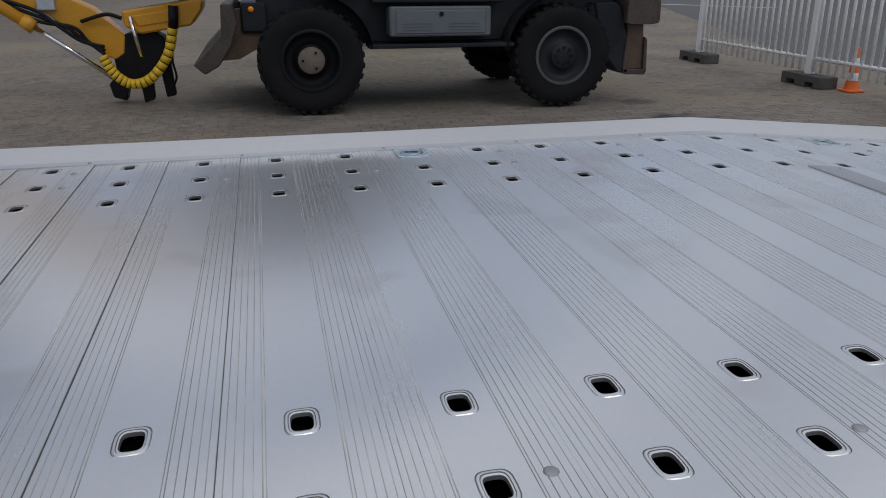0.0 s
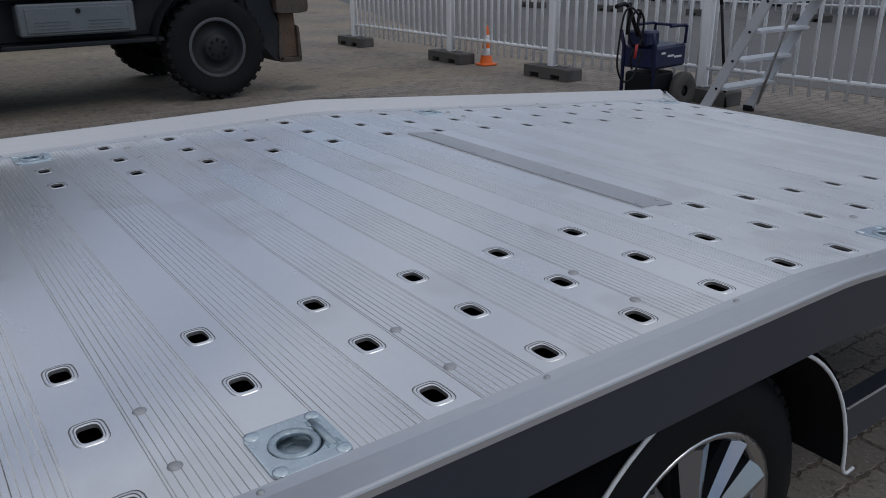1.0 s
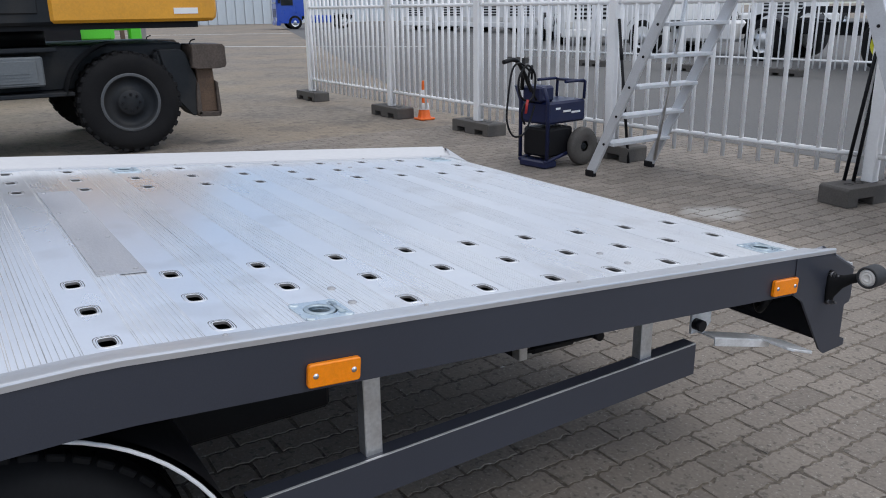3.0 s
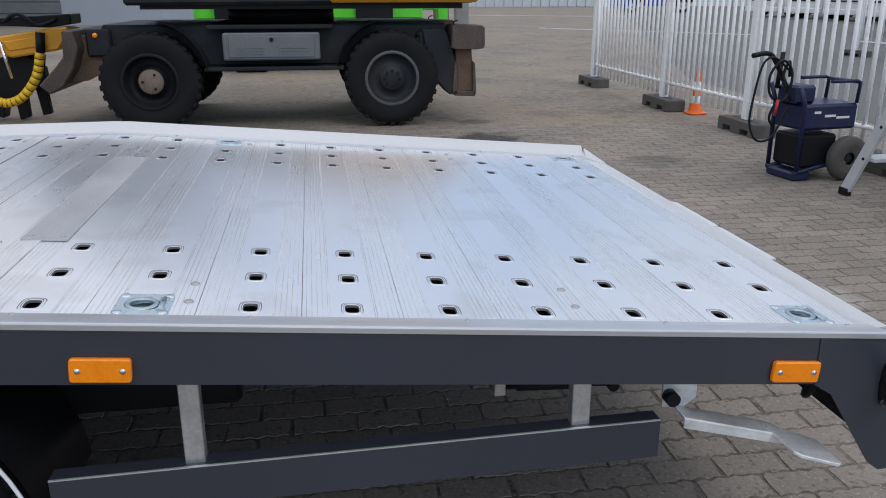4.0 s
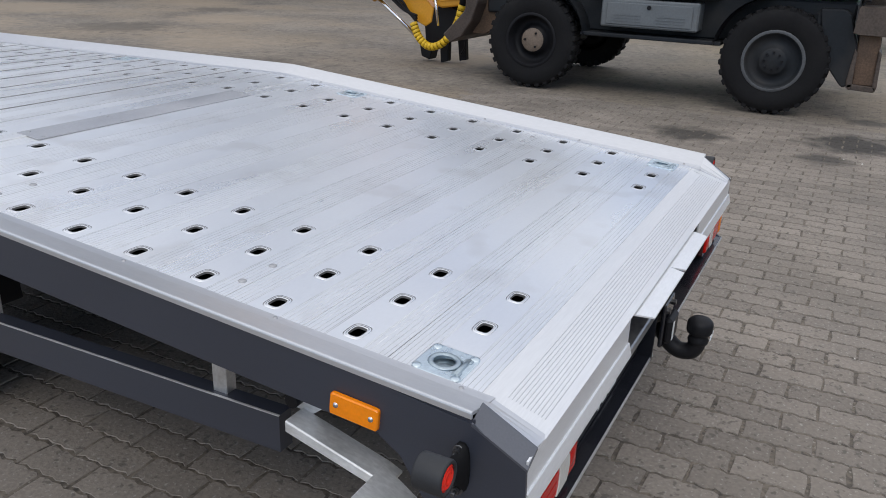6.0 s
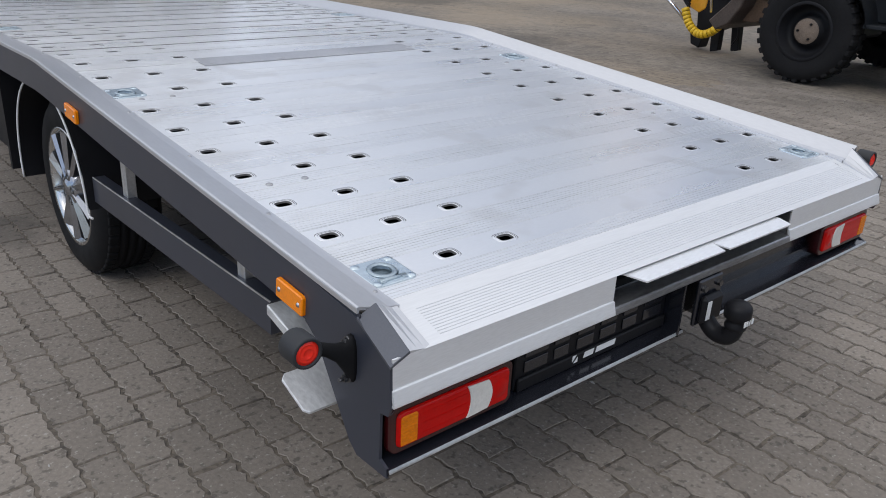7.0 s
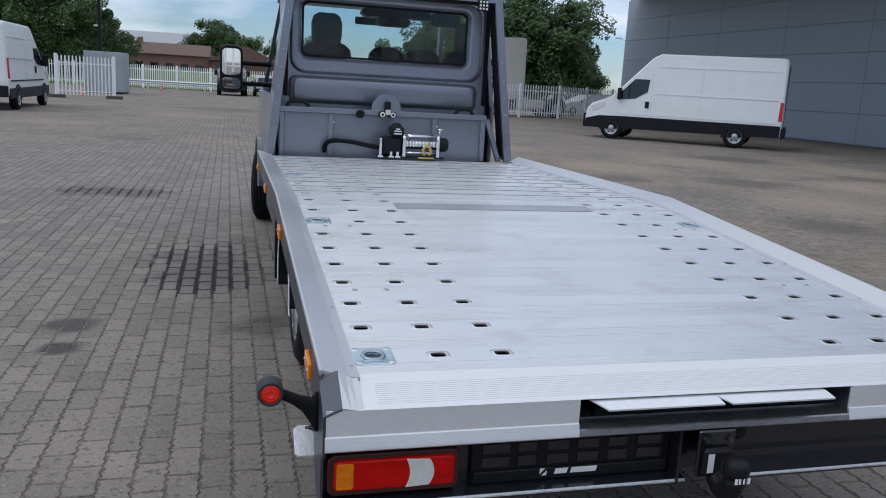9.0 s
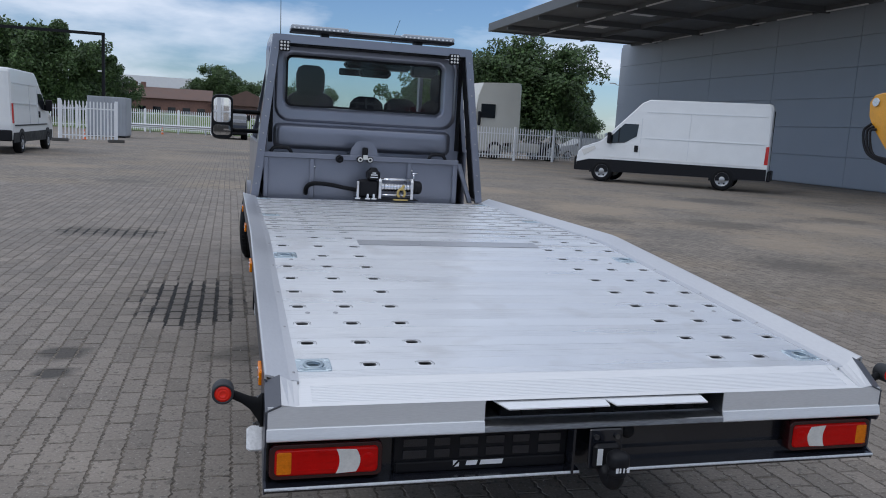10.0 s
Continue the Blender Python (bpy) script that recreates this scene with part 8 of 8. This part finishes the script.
    part("air_tank", bm, SILVER, v, "silver horizontal tank")
    for x0, x1, z1, mt in ((1.10, 1.62, 0.84, SILVER), (1.66, 2.55, 0.84, tint), (2.60, 3.15, 0.90, SILVER)):
        bm = bmesh.new()
        box(bm, x0, -0.55, 0.42, x1, 0.03, z1, 0.02)
        lk = part("locker", bm, mt, v, "side locker")
        bm = bmesh.new()
        box(bm, (x0 + x1) / 2 - 0.06, 0.03, z1 - 0.12, (x0 + x1) / 2 + 0.06, 0.05, z1 - 0.09, 0.004)
        part("handle", bm, BLACK, lk)
    bm = bmesh.new()
    box(bm, 1.0, -2.15, 1.46, 6.5, 0.05, 1.60, 0.02)
    part("bed", bm, BLACK, v)
    bm = bmesh.new()
    prism(bm, rrect(-1.05, 2.3, 2.2, 1.4, 0.5, 6), "x", 2.3, 6.4, bev=0.03)
    part("vessel", bm, SILVER, v, "long silver vessel")
    bm = bmesh.new()
    box(bm, 1.2, -1.9, 1.62, 1.9, -0.1, 2.2, 0.03)
    part("pump_box", bm, mat("red_machine_paint", (0.45, 0.03, 0.03), 0.4, var=0.15, bump=0.1), v, "red pump housing")
    return v


tanker("white special truck with yellow wheel rims and silver tanks", pose(3.25, -14.3, 0, 0, 0, -6), WHITE)
tractor("white truck tractor in a row of parked trucks", pose(16.2, -16.6, 0, 0, 0, -84), WHITE)
tractor("white truck tractor in a row of parked trucks", pose(20.4, -19.0, 0, 0, 0, 60), WHITE)
sheds = thing("corrugated_hall", "pale grey corrugated hall across the yard", "building", pose(0, 0, 0))
bm = bmesh.new()
box(bm, 84, -60, 0, 100, 0.0, 9)
part("wall", bm, GALV, sheds)
me = None
for k in range(60):
    m = Matrix.Translation((83.95, -59.5 + k, 0))
    if me is None:
        bm = bmesh.new()
        box(bm, -0.12, 0, 0, 0.06, 0.5, 9, 0.02)
        o = part("wall_rib", bm, GALV, sheds)
        o.matrix_basis, me = m, o.data
    else:
        share("wall_rib", me, sheds, m)
# workshop behind the excavator
shop = thing("workshop", "grey workshop with a roller door across the yard", "building", pose(0, 0, 0))
bm = bmesh.new()
box(bm, 38.0, 8.0, 0, 52, 40, 7)
part("wall", bm, GREYWALL, shop)
for y in (12.6, 19, 26):
    bm = bmesh.new()
    box(bm, 37.9, y, 0, 38.0, y + 4.0, 4.5)
    dr = part("roller_door", bm, CANOPY, shop)
    for k in range(9):
        bm = bmesh.new()
        box(bm, 37.86, y + 0.05, 0.06 + 0.5 * k, 37.9, y + 3.95, 0.5 + 0.5 * k, 0.01)
        part("door_slat", bm, MIDGREY, dr)
pillar = thing("concrete_pillar", "short concrete pillar in the yard", "pillar", pose(22.6, -3.2, 0))
bm = bmesh.new()
box(bm, -0.2, -0.2, 0, 0.2, 0.2, 2.4, 0.02)
part("shaft", bm, CONCRETE, pillar)

# green material handler standing behind the yellow one
green = thing("green_machine", "bright green tracked machine behind the excavator", "machine", pose(15.0, 1.2, 0))
bm = bmesh.new()
for y in (-1.6, 1.0):
    prism(bm, [(-1.7, 0.0), (1.7, 0.0), (2.0, 0.45), (1.7, 0.8), (-1.7, 0.8), (-2.0, 0.45)], "y", y, y + 0.6, bev=0.03)
part("tracks", bm, RUBBER_DUST, green)
bm = bmesh.new()
box(bm, -1.5, -2.0, 0.9, 1.6, 2.3, 1.75, 0.08)
part("machine_body", bm, GREEN, green)
bm = bmesh.new()
for y in (-1.4, 1.2):
    prism(bm, [(-1.62, 0.95), (-1.50, 0.95), (-1.50, 1.6), (-1.62, 1.6)], "y", y, y + 0.7)
box(bm, -1.2, -1.5, 0.75, 1.3, 1.8, 0.92)
part("machine_frame", bm, BLACK, green)
bm = bmesh.new()
box(bm, -1.56, -0.45, 1.45, -1.50, 0.75, 1.55)
part("lettering_bar", bm, LETTER, green)
bm = bmesh.new()
box(bm, -1.10, -2.55, 0.50, -0.90, -2.33, 1.6, 0.03)
box(bm, -1.08, -2.4, 1.1, -0.9, -1.9, 1.35, 0.02)
part("stabiliser_leg", bm, GREEN, green, "green stabiliser leg")
bm = bmesh.new()
box(bm, -1.08, -2.52, 0.42, -0.92, -2.36, 0.50, 0.01)
cyl(bm, (-1.0, -2.44, 0.36), (-1.0, -2.44, 0.43), 0.05)
part("stabiliser_foot", bm, RUST, green)
rust = thing("rusty_trestle", "rusty steel trestle beside a concrete pillar", "trestle", pose(22.0, -2.55, 0))
for y in (-0.12, 0.22):
    bm = bmesh.new()
    prism(bm, [(y - 0.06, 0), (y + 0.05, 0), (y + 0.09, 1.4), (y - 0.02, 1.4)], "x", -0.05, 0.05)
    part("leg", bm, RUST, rust)
bm = bmesh.new()
box(bm, -0.08, -0.2, 1.38, 0.08, 0.5, 1.5, 0.01)
part("beam", bm, RUST, rust)


# ---- pavers ----
PW, PL = 0.1147, 0.2207
WASHED = ((-1.46, 4.05, 0.42), (-1.46, 4.5, 0.46), (-1.47, 4.95, 0.42), (-2.3, 8.35, 0.40), (-2.8, 8.45, 0.40))
PX, PY = -1.470, 1.158
def paver_rows(xa, xb, ya, yb):
    for i in range(math.floor((xa - PX) / PW), math.ceil((xb - PX) / PW)):
        off = PY - 0.5 * (i % 2) * PL
        for j in range(math.floor((ya - off) / PL), math.ceil((yb - off) / PL)):
            yield PX + i * PW, j * PL + off


def paver_data(rnd, gap):
    """A worn block: crumbled, slightly wavy edges sloping into the joint."""
    lo, hi, n = [], [], 8
    pts = [(0, k / n) for k in range(n)] + [(k / 2, 1) for k in range(2)] + [(1, 1 - k / n) for k in range(n)] + [(1 - k / 2, 0) for k in range(2)]
    for u, v in pts:
        g, b = gap + rnd.uniform(-0.0014, 0.0030), rnd.uniform(0.002, 0.009)
        cx, cy = (1 if u < 0.1 else -1 if u > 0.9 else 0), (1 if v < 0.1 else -1 if v > 0.9 else 0)
        wob = rnd.uniform(-0.003, 0.003) if cy == 0 else 0
        zig = 0.0042 * (1 if round(v * n) % 2 else -1) if cx else 0
        lo.append((u * PW + cx * g + zig, v * PL + cy * g + wob, -0.011))
        hi.append((u * PW + cx * (g + b) + zig, v * PL + cy * (g + b) + wob, rnd.uniform(-0.0005, 0.0)))
    m = len(pts)
    return lo + hi, [(k, m + k, m + (k + 1) % m, (k + 1) % m) for k in range(m)] + [tuple(range(2 * m - 1, m - 1, -1))]


NEAR = (-2.964, -1.14, -1.2, 3.2)
ground = bpy.data.objects["ground"]
rnd = random.Random(5)
kinds, meshes = [paver_data(rnd, 0.0010) for k in range(24)], []
for pv, pf in kinds:
    me = bpy.data.meshes.new("paver")
    me.from_pydata(pv, [], pf)
    me.materials.append(PAVE)
    meshes.append(me)
wide = [paver_data(rnd, 0.011) for k in range(8)]
near_set = set()
for x, y in paver_rows(*NEAR):
    if len(near_set) < 300:
        near_set.add((x, y))
        share("paver", meshes[rnd.randrange(24)], ground, Matrix.Translation((x, y, rnd.uniform(-0.0015, 0.0005))) @ Matrix.Rotation(rnd.uniform(-0.006, 0.006), 4, "X"))
verts, faces = [], []
for x, y in paver_rows(-7.0, 6.2, -4.6, 15.0):
    if (x, y) in near_set:
        continue
    if x > 1.6 and y > 5.2 - 0.4 * (x - 1.6) + 0.8 * noise.noise((x * 1.3, y * 1.3, 0)):
        continue
    b = len(verts)
    dz, tx, ty = rnd.uniform(-0.0009, 0.0008), rnd.uniform(-0.008, 0.008), rnd.uniform(-0.005, 0.005)
    jx, jy = rnd.uniform(-0.0016, 0.0016), rnd.uniform(-0.0020, 0.0020)
    washed = any(math.hypot((x - px) * 0.9, y - py) < r * (1 + 0.8 * noise.noise((x * 3, y * 3, 4))) for px, py, r in WASHED)
    pv, pf = wide[rnd.randrange(8)] if washed else kinds[rnd.randrange(24)]
    for vx, vy, vz in pv:
        verts.append((x + vx + jx, y + vy + jy, vz + dz + tx * (vx - PW / 2) + ty * (vy - PL / 2)))
    for q in pf:
        faces.append(tuple(b + i for i in q))
me = bpy.data.meshes.new("paver_field")
me.from_pydata(verts, [], faces)
me.materials.append(PAVE)
ob = new("paver_field", me)
ob.parent = ground
ob["kind"] = "stuff"
bm = bmesh.new()
q = [bm.verts.new(p) for p in ((-7.0, -4.6, -0.0030), (6.0, -4.6, -0.0030), (6.0, 2.7, -0.0030), (1.6, 4.5, -0.0030), (1.6, 15.0, -0.0030), (-7.0, 15.0, -0.0030))]
bm.faces.new(q)
bed = part("joint_bed", bm, JOINT, ground)
bed["kind"] = "stuff"

# small stones and flecks lying on the yard
rnd = random.Random(21)
verts, faces = [], []
for k in range(420):
    x, y, r = rnd.uniform(-5.5, 6.0), rnd.uniform(-2.6, 9.0), rnd.uniform(0.002, 0.006)
    if k % 6 == 0:
        r *= 1.7
    b, a0, st = len(verts), rnd.uniform(0, 6.3), rnd.uniform(0.5, 1.5)
    for j in range(5):
        a = a0 + j * 1.257
        verts.append((x + r * st * math.cos(a), y + r / st * math.sin(a), -0.0012))
    verts.append((x + r * 0.2, y, r * 0.8))
    for j in range(5):
        faces.append((b + j, b + (j + 1) % 5, b + 5))
me = bpy.data.meshes.new("gravel")
me.from_pydata(verts, [], faces)
me.materials.append(mat("pale_gravel", (0.42, 0.40, 0.37), 0.85, 0.0, var=0.3, scale=3, fine=100, bump=0.3, rand=0.6))
tagged(new("gravel", me), "scattered pale grit and small stones on the paving", "gravel", kind="stuff")
